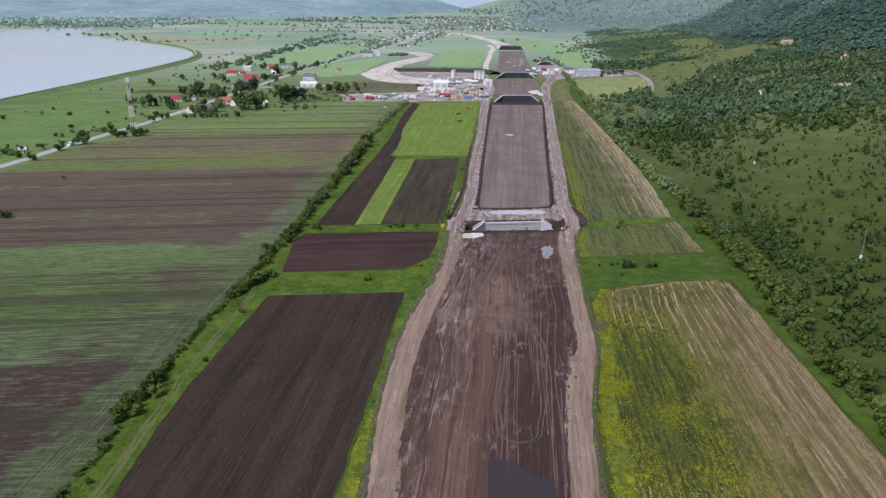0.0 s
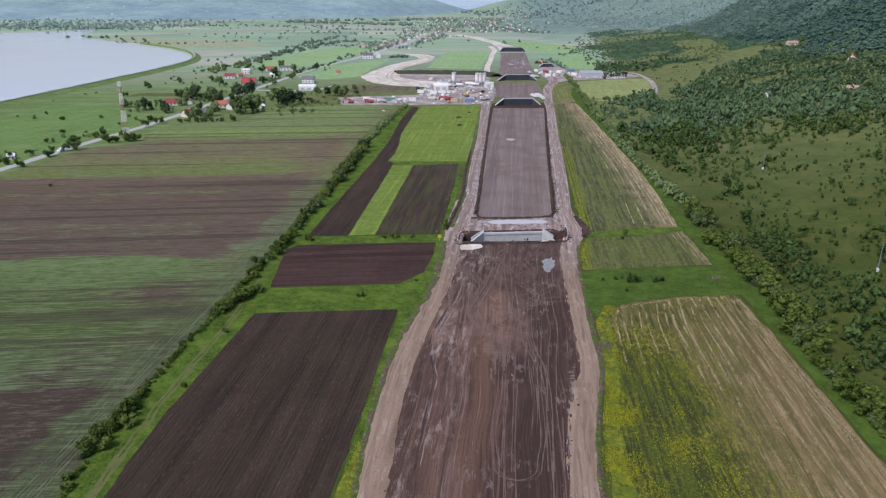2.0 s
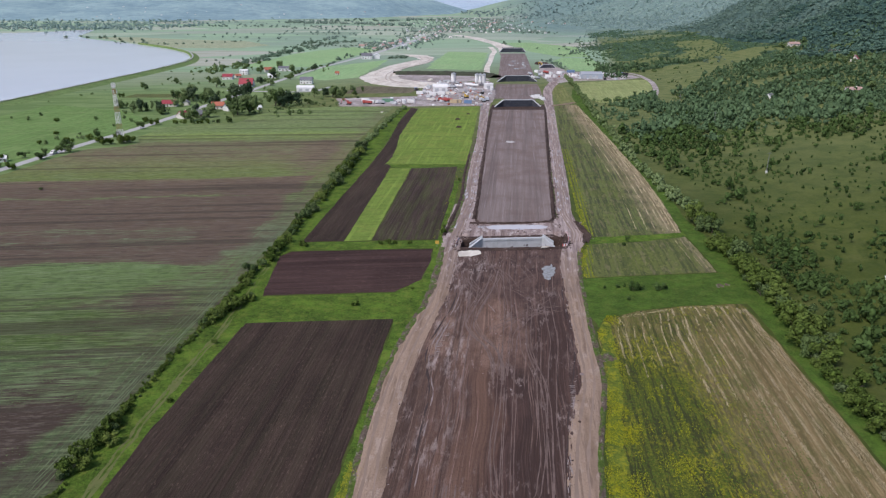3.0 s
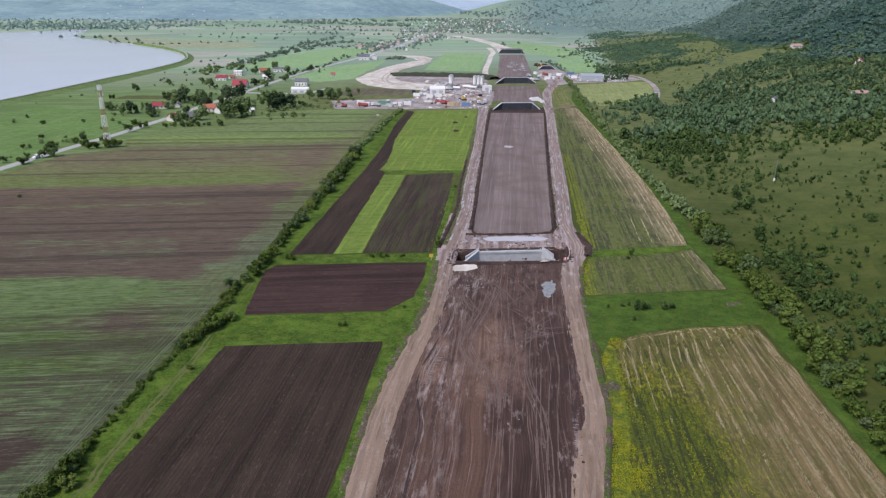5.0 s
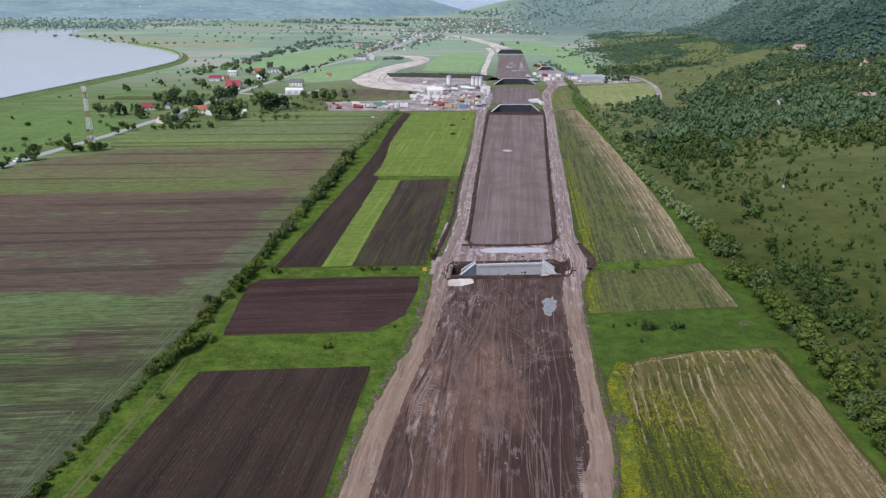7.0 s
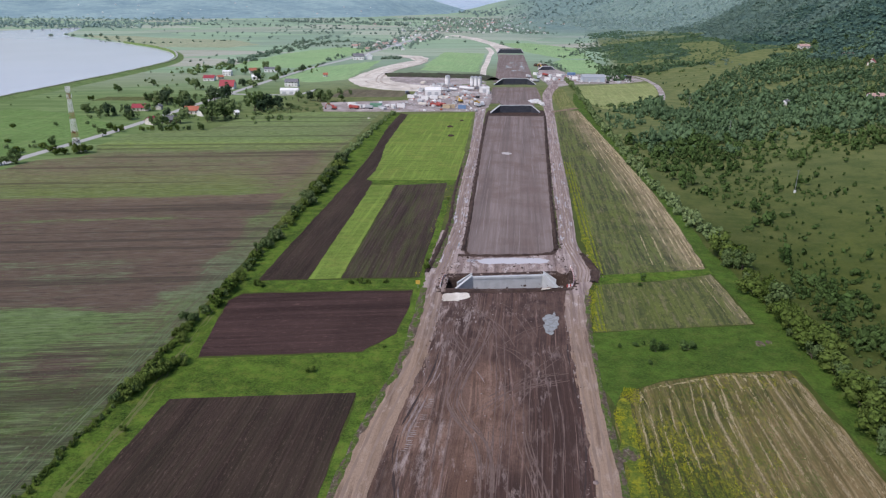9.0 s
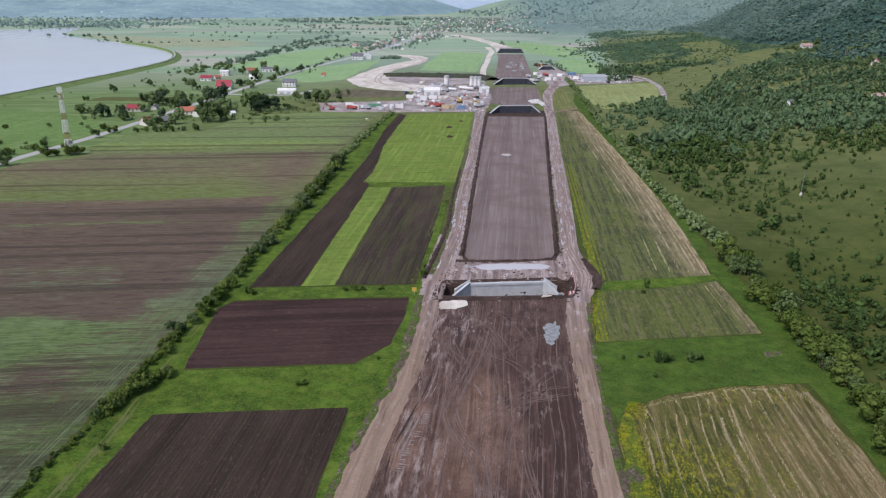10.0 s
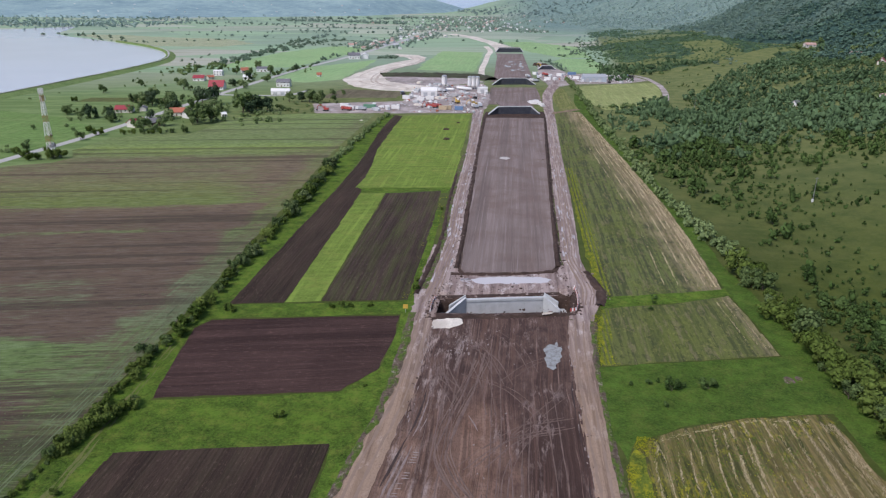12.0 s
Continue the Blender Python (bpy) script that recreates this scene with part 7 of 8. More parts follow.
def pool(name, ring, mat, z, label, category, kind="structure"):
    bm = bmesh.new()
    f = bm.faces.new([bm.verts.new((x, y, z)) for x, y in ring])
    f.normal_update()
    if f.normal.z < 0:
        f.normal_flip()
    low = bmesh.ops.extrude_edge_only(bm, edges=list(bm.edges))["geom"]
    for v in low:
        if isinstance(v, bmesh.types.BMVert):
            v.co.z -= 0.1
    return tagged(part(name, bm, mat), label, category, kind=kind)


wet = random.Random(12)
pool("pond", [(p.x, p.y) for p in outline([(-10.5, 270.6), (-7.2, 272.6), (-3, 274.2), (3, 274.8), (8.6, 275.2), (12.6, 273.6), (12, 270.8), (6, 269.6), (-2, 268.6), (-8, 268.2)], 0.6, 1.1, 2)], PUDDLE, 0.1, "long puddle of grey water behind the underpass", "puddle")
pool("pond", [(p.x, p.y) for p in outline([(-3.9, 111), (0.8, 111), (2.8, 107.8), (7.8, 106.2), (8.3, 92), (-4, 92)], 1.2, 0.5, 4)], POOL, 0.11, "dark murky pool on the earth platform", "puddle")
pool("lime_patch", [(p.x, p.y) for p in outline([(9.6, 221), (10.8, 219.6), (11.4, 221.6), (12.4, 223.6), (13.2, 228), (13.4, 231.4), (12.6, 230.8), (12.3, 234.6), (11.6, 231.6), (10.4, 232), (9.2, 229.6), (9.8, 226), (9.2, 223.4)], 0.25, 0.8, 7)], plain_mat("drying_cement_slurry", (0.3, 0.32, 0.32), 0.7, (0.1, 0.075, 0.067), 1.0, 0.9), 0.12, "dried pale cement slurry spilt on the earth", "spill")
pool("sand_patch", [(p.x, p.y) for p in outline([(-18.4, 236.6), (-14, 237.6), (-11.5, 240.4), (-11.8, 243.4), (-15, 243.2), (-18.2, 241.6)], 0.5, 0.9, 3)], SAND, 0.2, "spread of pale sand beside the pit", "sand")
pool("sand_patch", [(p.x, p.y) for p in outline([(9, 247.2), (11.6, 248.2), (12.2, 249), (9.6, 248.6)], 0.6, 0.2, 5)], SAND, 0.75, "small spread of pale sand", "sand")
pool("sand_patch", [(p.x, p.y) for p in outline([(-6.4, 434.5), (-3.4, 432.6), (-1.2, 435.6), (-3.2, 438.6), (-6, 438)], 0.8, 0.5, 9)], plain_mat("pale_rubble", (0.5, 0.48, 0.46), 0.9, (0.3, 0.27, 0.25), 0.6, 0.8), 0.45, "small heap of pale rubble on the rolled earth", "rubble")
v_all, f_all, count = [], [], 0


def splash(x, y, rx, ry, z):
    global count
    ring = puddle_ring(x, y, rx, ry, wet, 9)
    v_all.append([(x, y, z)] + [(a, b, z) for a, b in ring])
    i = np.arange(9)
    f_all.append(np.stack([np.zeros(9, int), i + 1, (i + 1) % 9 + 1], 1) + count)
    count += 10


for _ in range(420):
    y = wet.uniform(258, 585)
    if noise.noise((y / 11, 0.5, 3)) + wet.uniform(-0.2, 0.2) < 0:
        continue
    west = wet.random() < 0.55
    c = np.interp(y, [258, 275, 308, 341, 449, 560], [-21, -19.6, -19.2, -20.4, -22, -25]) if west else np.interp(y, [258, 266, 277, 290, 345, 454, 575], [21.8, 22.6, 21.4, 19.6, 20.6, 22.3, 24.5])
    splash(c + wet.choice((-2.1, -1.6, 0.9, 1.9)) + wet.uniform(-0.4, 0.4), y, wet.uniform(0.1, 0.45) * wet.uniform(0.5, 1.2), wet.uniform(0.3, 3.6), 0.165)
for _ in range(36):
    splash(-17 + wet.uniform(-1.2, 1.6) + 4.5, 269.8 + wet.uniform(-1.6, 1.6), wet.uniform(0.2, 0.6), wet.uniform(0.2, 0.5), 0.1)
for _ in range(26):
    splash(wet.uniform(-14, 12), wet.uniform(885, 1010), wet.uniform(1.0, 2.8), wet.uniform(2, 6), 0.16)
tagged(new("puddles", raw_mesh("puddles", np.concatenate(v_all), np.concatenate(f_all), PUDDLE)), "small bright puddles in the wheel ruts", "puddles", kind="stuff")

v_all, f_all, count = [], [], 0
for x, y0, y1 in ((11.2, 112, 132), (15.2, 184, 236), (15.9, 283, 296), (-18.4, 196, 232)):
    for _ in range(20):
        splash(x + wet.uniform(-0.7, 0.7), wet.uniform(y0, y1), wet.uniform(0.04, 0.2), wet.uniform(0.2, 1.4), 0.17)
for _ in range(24):
    splash(wet.gauss(-4, 7), wet.uniform(150, 238), wet.uniform(0.04, 0.3), wet.uniform(0.08, 0.35), 0.1)
# ladders of pale crawler prints
for x0, y0, x1, y1, n in ((-18.1, 168, -16.8, 178, 15), (-16.4, 178, -15.2, 187, 12), (13.4, 148, 13.9, 158, 16), (14.8, 158, 16, 164, 9)):
    for k in range(n):
        if wet.random() < 0.8:
            splash(x0 + (x1 - x0) * k / n + wet.uniform(-0.15, 0.15), y0 + (y1 - y0) * k / n, wet.uniform(0.45, 0.95), wet.uniform(0.1, 0.22), 0.1)
for _ in range(40):
    splash(-11 + wet.uniform(-2.5, 3.5), 228 + wet.uniform(-4, 4), wet.uniform(0.05, 0.2), wet.uniform(0.15, 0.8), 0.1)
tagged(new("pale_crumbs", raw_mesh("pale_crumbs", np.concatenate(v_all), np.concatenate(f_all), CRUMBS)), "pale dry crumbs and scrapes on the earth", "crumbs", kind="stuff")


# clods and lumps of dug earth round the pit and along the platform edges
LUMP = [(v * (1 + 0.5 * np.array([noise.noise(tuple(p * 1.4 + 3.1 * k)) for p in v])[:, None]) * [1, 1, 0.7], f) for k, (v, f) in enumerate([ball(1)] * 5)]
clod = random.Random(61)
at, rad = [], []
for line, wide, many in (([(-19, 246), (-19.6, 254), (-18, 262), (-14, 273), (-6, 275)], 1.2, 200), ([(16, 251), (18.6, 256), (18, 264), (14, 278), (4, 276.5)], 1.2, 200), ([(-18.4, 244.6), (-6, 246), (6, 248), (15, 250)], 1.3, 150), ([(-15, 263), (-2, 264.6), (12, 267)], 1.8, 110),
                         ([(-19.8, 100), (-21.4, 120), (-22, 150), (-21, 178), (-19, 205), (-18.4, 238)], 0.6, 240), ([(10.4, 101), (11.4, 126), (13.4, 145), (15.8, 162), (15.8, 182), (15.2, 222)], 0.5, 220), ([(-16.6, 279), (-17, 341), (-18.9, 449)], 0.9, 500), ([(16, 284), (16.4, 345), (18.3, 454)], 0.9, 500), ([(24.6, 256), (26, 264), (25.2, 271), (23.2, 281)], 1.2, 150)):
    rows = glide([(*p, 0) for p in line], 0.5)
    for _ in range(many):
        x, y, _ = clod.choice(rows)
        at.append((x + clod.gauss(0, wide), y + clod.gauss(0, wide), max(land(x, y), -0.2) + 0.1))
        rad.append(min(0.65, (0.15 if y > 240 else 0.075) * math.exp(clod.gauss(0, 0.55))))
for name, mat, pick in (("earth_clods", DARK_EARTH, 0), ("pale_clods", HAUL_WET, 1)):
    some = [i for i in range(len(at)) if (i % 5 < 2) == bool(pick)]
    merge(name, LUMP, [at[i] for i in some], [rad[i] for i in some], mat, "lumps of dug earth lying along the works", "clods")


# barriers, sign
def barrier_line(points):
    for (x0, y0), (x1, y1) in zip(points, points[1:]):
        thing = empty("barrier", pose(x0, y0, land(x0, y0), 0, 0, math.degrees(math.atan2(y1 - y0, x1 - x0))))
        n = math.hypot(x1 - x0, y1 - y0)
        for k in range(4):
            bm = bmesh.new()
            prism(bm, [(-0.22, 0.0), (0.22, 0.0), (0.1, 0.35), (0.08, 0.85), (-0.08, 0.85), (-0.1, 0.35)], n * k / 4 + 0.02, n * (k + 1) / 4 - 0.02)
            part("segment", bm, RED if k % 2 else WHITE, thing, "red segment" if k % 2 else "white segment")
        tagged(thing, "red and white plastic road barrier beside the pit", "barrier", "pit barriers")


barrier_line([(18.8, 268), (19.2, 264), (19.3, 260), (19.0, 256), (18.4, 252.6), (16.6, 251.8)])
barrier_line([(-19.9, 247), (-20, 250), (-19.9, 253), (-19.4, 256)])
sign = empty("road_sign", pose(-26.2, 245.8, 0))
part("post", bar(bmesh.new(), (0, 0, -0.2), (0, 0, 1.6), 0.05, 8), STEEL, sign)
part("panel", box(bmesh.new(), (1.3, 0.06, 1.2), (0, -0.06, 1.8), 0.02), YELLOW, sign, "square yellow panel")
tagged(sign, "square yellow works sign on a steel post", "sign")


# ---- machines, stores and plant of the yard ----
def lorry(paint, load, label):
    thing = empty("lorry")
    cab = part("cab", box(bmesh.new(), (2.4, 1.9, 2.1), (0, 3.1, 1.85), 0.15), paint, thing)
    part("windscreen", box(bmesh.new(), (2.1, 0.06, 0.8), (0, 4.07, 2.25)), GLASS, cab)
    part("chassis", box(bmesh.new(), (1.1, 7.6, 0.3), (0, 0.1, 0.85)), RUBBER, thing)
    bm = bmesh.new()
    prism(bm, [(-3.9, 1.1), (1.9, 1.1), (1.9, 2.7), (-3.5, 2.5)], -1.2, 1.2)
    part("body", bm, load, thing)
    for y in (3.0, -1.4, -2.8):
        for x in (-1.0, 1.0):
            part("wheel", tube(bmesh.new(), 0.5, 0.35, pose(x, y, 0.5, 0, 90, 0), None, 12), RUBBER, thing)
    return tagged(thing, label, "lorry", "site vehicles")


def van(paint, label, category="van"):
    thing = empty("van")
    bm = bmesh.new()
    prism(bm, [(-2.3, 0.35), (2.3, 0.35), (2.35, 1.0), (1.5, 1.15), (0.9, 1.85), (-2.2, 1.9)], -0.9, 0.9)
    body = part("body", bm, paint, thing)
    part("windscreen", box(bmesh.new(), (1.5, 0.05, 0.6), (0, 1.27, 1.5)), GLASS, body)
    for y in (1.4, -1.4):
        for x in (-0.82, 0.82):
            part("wheel", tube(bmesh.new(), 0.34, 0.24, pose(x, y, 0.34, 0, 90, 0), None, 12), RUBBER, thing)
    return tagged(thing, label, category, "site vehicles")


def cabin(paint, label, length=6.0):
    thing = empty("site_cabin")
    # corrugated side walls
    ring, n = [], int(length / 0.3)
    for side in (1, -1):
        for k in range(n + 1):
            y = side * (-length / 2 + k * length / n)
            ring.append((side * (1.2 + 0.05 * (k % 2)), y))
    bm = bmesh.new()
    low = [bm.verts.new((x, y, 0.1)) for x, y in ring]
    high = [bm.verts.new((x, y, 2.6)) for x, y in ring]
    bm.faces.new(low[::-1])
    bm.faces.new(high)
    for k in range(len(ring)):
        q = (k + 1) % len(ring)
        bm.faces.new((low[k], low[q], high[q], high[k]))
    part("body", bm, paint, thing)
    part("roof", box(bmesh.new(), (2.5, length + 0.1, 0.14), (0, 0, 2.68), 0.03), paint, thing)
    part("door", box(bmesh.new(), (0.9, 0.06, 2.0), (0.4, -length / 2 - 0.03, 1.2)), STEEL, thing)
    part("window", box(bmesh.new(), (0.06, 1.2, 0.9), (1.27, 0.4, 1.6)), GLASS, thing)
    for y in (-length / 2 + 0.3, length / 2 - 0.3):
        part("skid", box(bmesh.new(), (2.4, 0.3, 0.12), (0, y, 0.06)), TIMBER, thing)
    return tagged(thing, label, "cabin", "site cabins")


def excavator(paint, label):
    thing = empty("excavator")
    for x in (-1.05, 1.05):
        bm = bmesh.new()
        prism(bm, [(-1.7, 0.0), (1.7, 0.0), (2.1, 0.45), (1.7, 0.9), (-1.7, 0.9), (-2.1, 0.45)], x - 0.3, x + 0.3)
        part("crawler_track", bm, RUBBER, thing)
    part("body", box(bmesh.new(), (2.5, 3.4, 1.3), (0, -0.5, 1.65), 0.15), paint, thing)
    cab = part("cab", box(bmesh.new(), (0.95, 1.6, 1.4), (-0.7, 0.6, 2.7), 0.08), paint, thing)
    part("window", box(bmesh.new(), (0.8, 0.05, 1.0), (-0.7, 1.42, 2.8)), GLASS, cab)
    bm = bar(bmesh.new(), (0.3, 1.1, 1.7), (0.3, 3.6, 4.6), 0.28)
    part("boom", bar(bm, (0.3, 3.6, 4.6), (0.3, 6.0, 3.2), 0.22), paint, thing)
    part("stick", bar(bmesh.new(), (0.3, 6.0, 3.3), (0.3, 6.4, 0.9), 0.18), paint, thing)
    bm = bmesh.new()
    part("bucket", prism(bm, [(5.9, 0.2), (6.8, 0.3), (6.9, 1.0), (6.2, 1.1)], -0.3, 0.9), RUBBER, thing)
    return tagged(thing, label, "excavator", "site vehicles")


def silo_group(n_x, n_y, label):
    thing = empty("silo_tower")
    for i in range(n_x):
        for j in range(n_y):
            x, y = (i - (n_x - 1) / 2) * 2.9, (j - (n_y - 1) / 2) * 2.9
            bm = tube(bmesh.new(), 1.4, 6.6, pose(x, y, 6.2), None, 20)
            tube(bm, 0.3, 1.6, pose(x, y, 2.1), 1.4, 20)
            s = part("silo", bm, WHITE, thing, "white steel silo")
            part("cap", tube(bmesh.new(), 1.45, 0.5, pose(x, y, 9.75), 0.4, 20), STEEL, s)
            for a in (45, 135, 225, 315):
                part("leg", bar(bmesh.new(), (x + 1.2 * math.cos(radians(a)), y + 1.2 * math.sin(radians(a)), -0.1), (x + 1.2 * math.cos(radians(a)), y + 1.2 * math.sin(radians(a)), 3.2), 0.1), STEEL, thing)
    part("walkway", box(bmesh.new(), (n_x * 2.9, 0.6, 0.1), (0, -n_y * 1.45 - 0.2, 9.4)), STEEL, thing)
    return tagged(thing, label, "silo", "batching plant")


def tank(label):
    thing = empty("tank")
    bm = tube(bmesh.new(), 1.15, 7, pose(0, 0, 1.7, 90, 0, 0), None, 18)
    part("shell", bm, WHITE, thing)
    for y in (-2.3, 2.3):
        part("saddle", box(bmesh.new(), (2.0, 0.5, 0.9), (0, y, 0.4)), STEEL, thing)
    return tagged(thing, label, "tank", "batching plant")


def hall(w, l, h, wall, roof, label, rise=1.2):
    thing = empty("hall")
    bm = bmesh.new()
    prism(bm, [(-l / 2, 0), (l / 2, 0), (l / 2, h), (0, h + rise), (-l / 2, h)], -w / 2, w / 2)
    part("shell", bm, wall, thing)
    for s in (-1, 1):
        bm = bmesh.new()
        prism(bm, [(s * l / 2 * 1.02, h - 0.02), (0, h + rise + 0.02), (0, h + rise + 0.2), (s * l / 2 * 1.02, h + 0.16)], -w / 2 - 0.3, w / 2 + 0.3)
        part("roof_sheet", bm, roof, thing)
    for k in range(int(w / 6)):
        part("door", box(bmesh.new(), (3.2, 0.1, h * 0.7), (-w / 2 + 3.5 + 6 * k, -l / 2 - 0.06, h * 0.35)), STEEL, thing)
    return tagged(thing, label, "hall")


def heap(name, x, y, r, h, mat, label, category):
    bm = bmesh.new()
    bmesh.ops.create_icosphere(bm, subdivisions=3, radius=1)
    for v in bm.verts:
        k = 1 + 0.3 * noise.noise((v.co.x * 2 + x, v.co.y * 2 + y, v.co.z * 2))
        v.co = Vector((v.co.x * r * k, v.co.y * r * k * 1.3, max(v.co.z, -0.15) * h * k))
    ob = part(name, bm, mat)
    ob.matrix_basis = pose(x, y, land(x, y))
    return tagged(ob, label, category)


def set_out(proto, places):
    """Puts the first of a kind at the first place and copies of it at the rest."""
    x, y, turn = places[0]
    proto.matrix_basis = pose(x, y, land(x, y) + 0.12, 0, 0, turn)
    for x, y, turn in places[1:]:
        copy_thing(proto, pose(x, y, land(x, y) + 0.12, 0, 0, turn))


silo_group(1, 2, "tall white cement silo tower on steel legs").matrix_basis = pose(-63.4, 722, 0.12) @ Matrix.Diagonal((1.5, 1.2, 1.12, 1))
silo_group(3, 2, "row of white cement silos on steel legs").matrix_basis = pose(-37, 718, 0.12) @ Matrix.Diagonal((1.2, 1.2, 1.12, 1))
set_out(tank("long white storage tank on steel saddles"), [(-48, 712, 90), (-45, 709, 86), (-41.5, 706, 92), (-56, 700, 70)])
hall(13, 9, 4.2, WHITE, WHITE, "long white tent hall in the dusty yard", 2.2).matrix_basis = pose(-70.8, 670, 0.12, 0, 0, 8)
hall(8, 7, 4.5, WHITE, WHITE, "white block hut beside the silos", 0.4).matrix_basis = pose(-28, 694, 0.12, 0, 0, 10)
hall(22, 16, 4.6, plain_mat("pale_blue_sheet_metal", (0.42, 0.48, 0.54), 0.5, (0.3, 0.32, 0.34), 0.3), STEEL, "large pale blue sheet metal hall", 2.0).matrix_basis = pose(76, 803, 0.12, 0, 0, 4)
set_out(cabin(WHITE, "white ribbed steel site cabin"), [(-86, 646, 80), (-74, 640, 85), (-67, 645, 88), (-26, 700, 5), (-24.6, 685, 5), (-86, 593, 84), (-91, 588, 20), (-117, 584, 70), (-124, 594, 88), (-103, 600, 10), (38, 804, 15), (45, 842, 60), (31, 803, 80), (35, 832, 10), (20, 852, 40), (60, 818, 70)])
set_out(cabin(BLUE, "blue ribbed steel container"), [(-40, 594, 84), (57, 857, 85), (60, 859, 80)])
set_out(cabin(GREEN_PAINT, "green ribbed steel container", 9.0), [(-105, 593, 86)])
set_out(cabin(plain_mat("beige_paint", (0.5, 0.4, 0.26), 0.6), "beige ribbed steel container"), [(-51.6, 595, 80), (-48.4, 596, 84)])
set_out(lorry(WHITE, STEEL, "white tipper lorry with a steel body"), [(-67, 701, 70), (-62, 694, 60), (-29, 606, 30), (-25.6, 612, 10), (12, 824, 20), (18.6, 785, 50), (6.4, 787, 80), (-109, 582, 80), (95, 832, 85), (22, 815, 0)])
set_out(lorry(RED, RED, "red tipper lorry in the yard"), [(-60.5, 602, 80), (-57, 605, 60), (-119, 580, 75), (30, 845, 30)])
set_out(lorry(BLUE, RUBBER, "dark blue lorry beside the hall"), [(113, 835, 70), (116, 838, 60), (-92, 667, 20)])
set_out(van(WHITE, "white works van in the yard"), [(-84, 660, 40), (-80, 655, 60), (-97, 595, 80), (-33, 640, 10), (84, 834, 90), (101, 832, 80), (66, 798, 20), (14, 800, 0), (24, 830, 30), (-70, 650, 70), (-45, 645, 0), (28, 790, 10), (-241, 520, 4), (-248.3, 372, 182)])
set_out(van(RUBBER, "dark grey car with rubber tyres", "car"), [(-88, 655, 20), (89, 786, 10), (-32, 655, 30), (-244, 430, 180)])
set_out(excavator(YELLOW, "yellow crawler excavator in the yard"), [(-44, 628, 40), (-30.5, 618, 120), (29, 938, 60)])
set_out(excavator(RED, "red crawler excavator in the yard"), [(-133, 575, 90), (-64, 606, 150)])
for x, y, r, h, m, k in ((-98, 708, 6, 1.6, SAND, "pale"), (-89, 752, 4, 2.5, SAND, "pale"), (-50, 668, 7, 2.2, plain_mat("grey_gravel", (0.36, 0.35, 0.34), 0.95, (0.22, 0.21, 0.2), 0.7, 0.8), "grey"), (-60, 655, 6, 1.8, SAND, "pale"), (-41, 655, 5, 1.6, YARD, "pale"), (-72, 615, 5, 1.2, SAND, "pale"), (32, 950, 7, 3.5, DARK_EARTH, "brown"), (24, 962, 6, 3, DARK_EARTH, "brown"), (-41.7, 515, 2.4, 0.9, DARK_EARTH, "dark"), (-38.4, 483.5, 2.4, 0.9, DARK_EARTH, "dark"), (-36, 540, 1.6, 0.6, DARK_EARTH, "dark"), (-100, 540, 1.4, 0.5, SAND, "pale"), (61.5, 221, 1.5, 0.3, ROUGH_EDGE, "weedy"), (64, 222, 1.0, 0.25, ROUGH_EDGE, "weedy"), (23.6, 172, 2.4, 0.14, ROUGH_EDGE, "weedy"), (21.6, 171, 1.8, 0.14, ROUGH_EDGE, "weedy")):
    heap("earth_mound", x, y, r * 0.8, h, m, f"low {k} heap of dumped earth", "heap")
for x, y, r, h in ((16.2, 264.4, 1.7, 1.3), (15.6, 267.2, 1.5, 0.9), (-17.2, 259.6, 1.3, 0.7), (14.8, 251.2, 1.2, 0.6), (11.5, 249.6, 1.0, 0.5)):
    heap("earth_mound", x, y, r, h, HAUL_ROAD, "brown mound of dug earth beside the underpass", "heap")


def slab_stack(label):
    thing = empty("slab_stack")
    for k in range(3):
        part("slab", box(bmesh.new(), (2.6, 4.5, 0.35), (0.1 * k, -0.08 * k, 0.2 + k * 0.42), 0.03), WHITE, thing)
    return tagged(thing, label, "stack", "slab stacks")


def pipe_stack(label):
    thing = empty("pipe_stack")
    for k, (x, z) in enumerate(((-0.9, 0.45), (0.0, 0.45), (0.9, 0.45), (-0.45, 1.23), (0.45, 1.23))):
        part("pipe", tube(bmesh.new(), 0.44, 5.0, pose(x, 0.1 * (k % 2), z, 90, 0, 0), None, 12), CONCRETE, thing)
    return tagged(thing, label, "pipes", "pipe stacks")


def pallet_stack(label, mat):
    thing = empty("pallet_stack")
    part("load", box(bmesh.new(), (1.6, 1.2, 1.2), (0, 0, 0.75), 0.05), mat, thing)
    for y in (-0.45, 0, 0.45):
        part("bearer", box(bmesh.new(), (1.6, 0.12, 0.14), (0, y, 0.07)), TIMBER, thing)
    return tagged(thing, label, "pallet", "loaded pallets")


litter = random.Random(44)


def yard_spots(n):
    """Free places in the two yards."""
    out = []
    while len(out) < n:
        if litter.random() < 0.7:
            x, y = litter.uniform(-125, -24), litter.uniform(580, 745)
            if y > 600 and (x < -90 or y > 600 + (x + 90) * 2.4 + 120):
                continue
        else:
            x, y = litter.uniform(24, 116), litter.uniform(790, 858)
        out.append((x, y, litter.uniform(0, 180)))
    return out


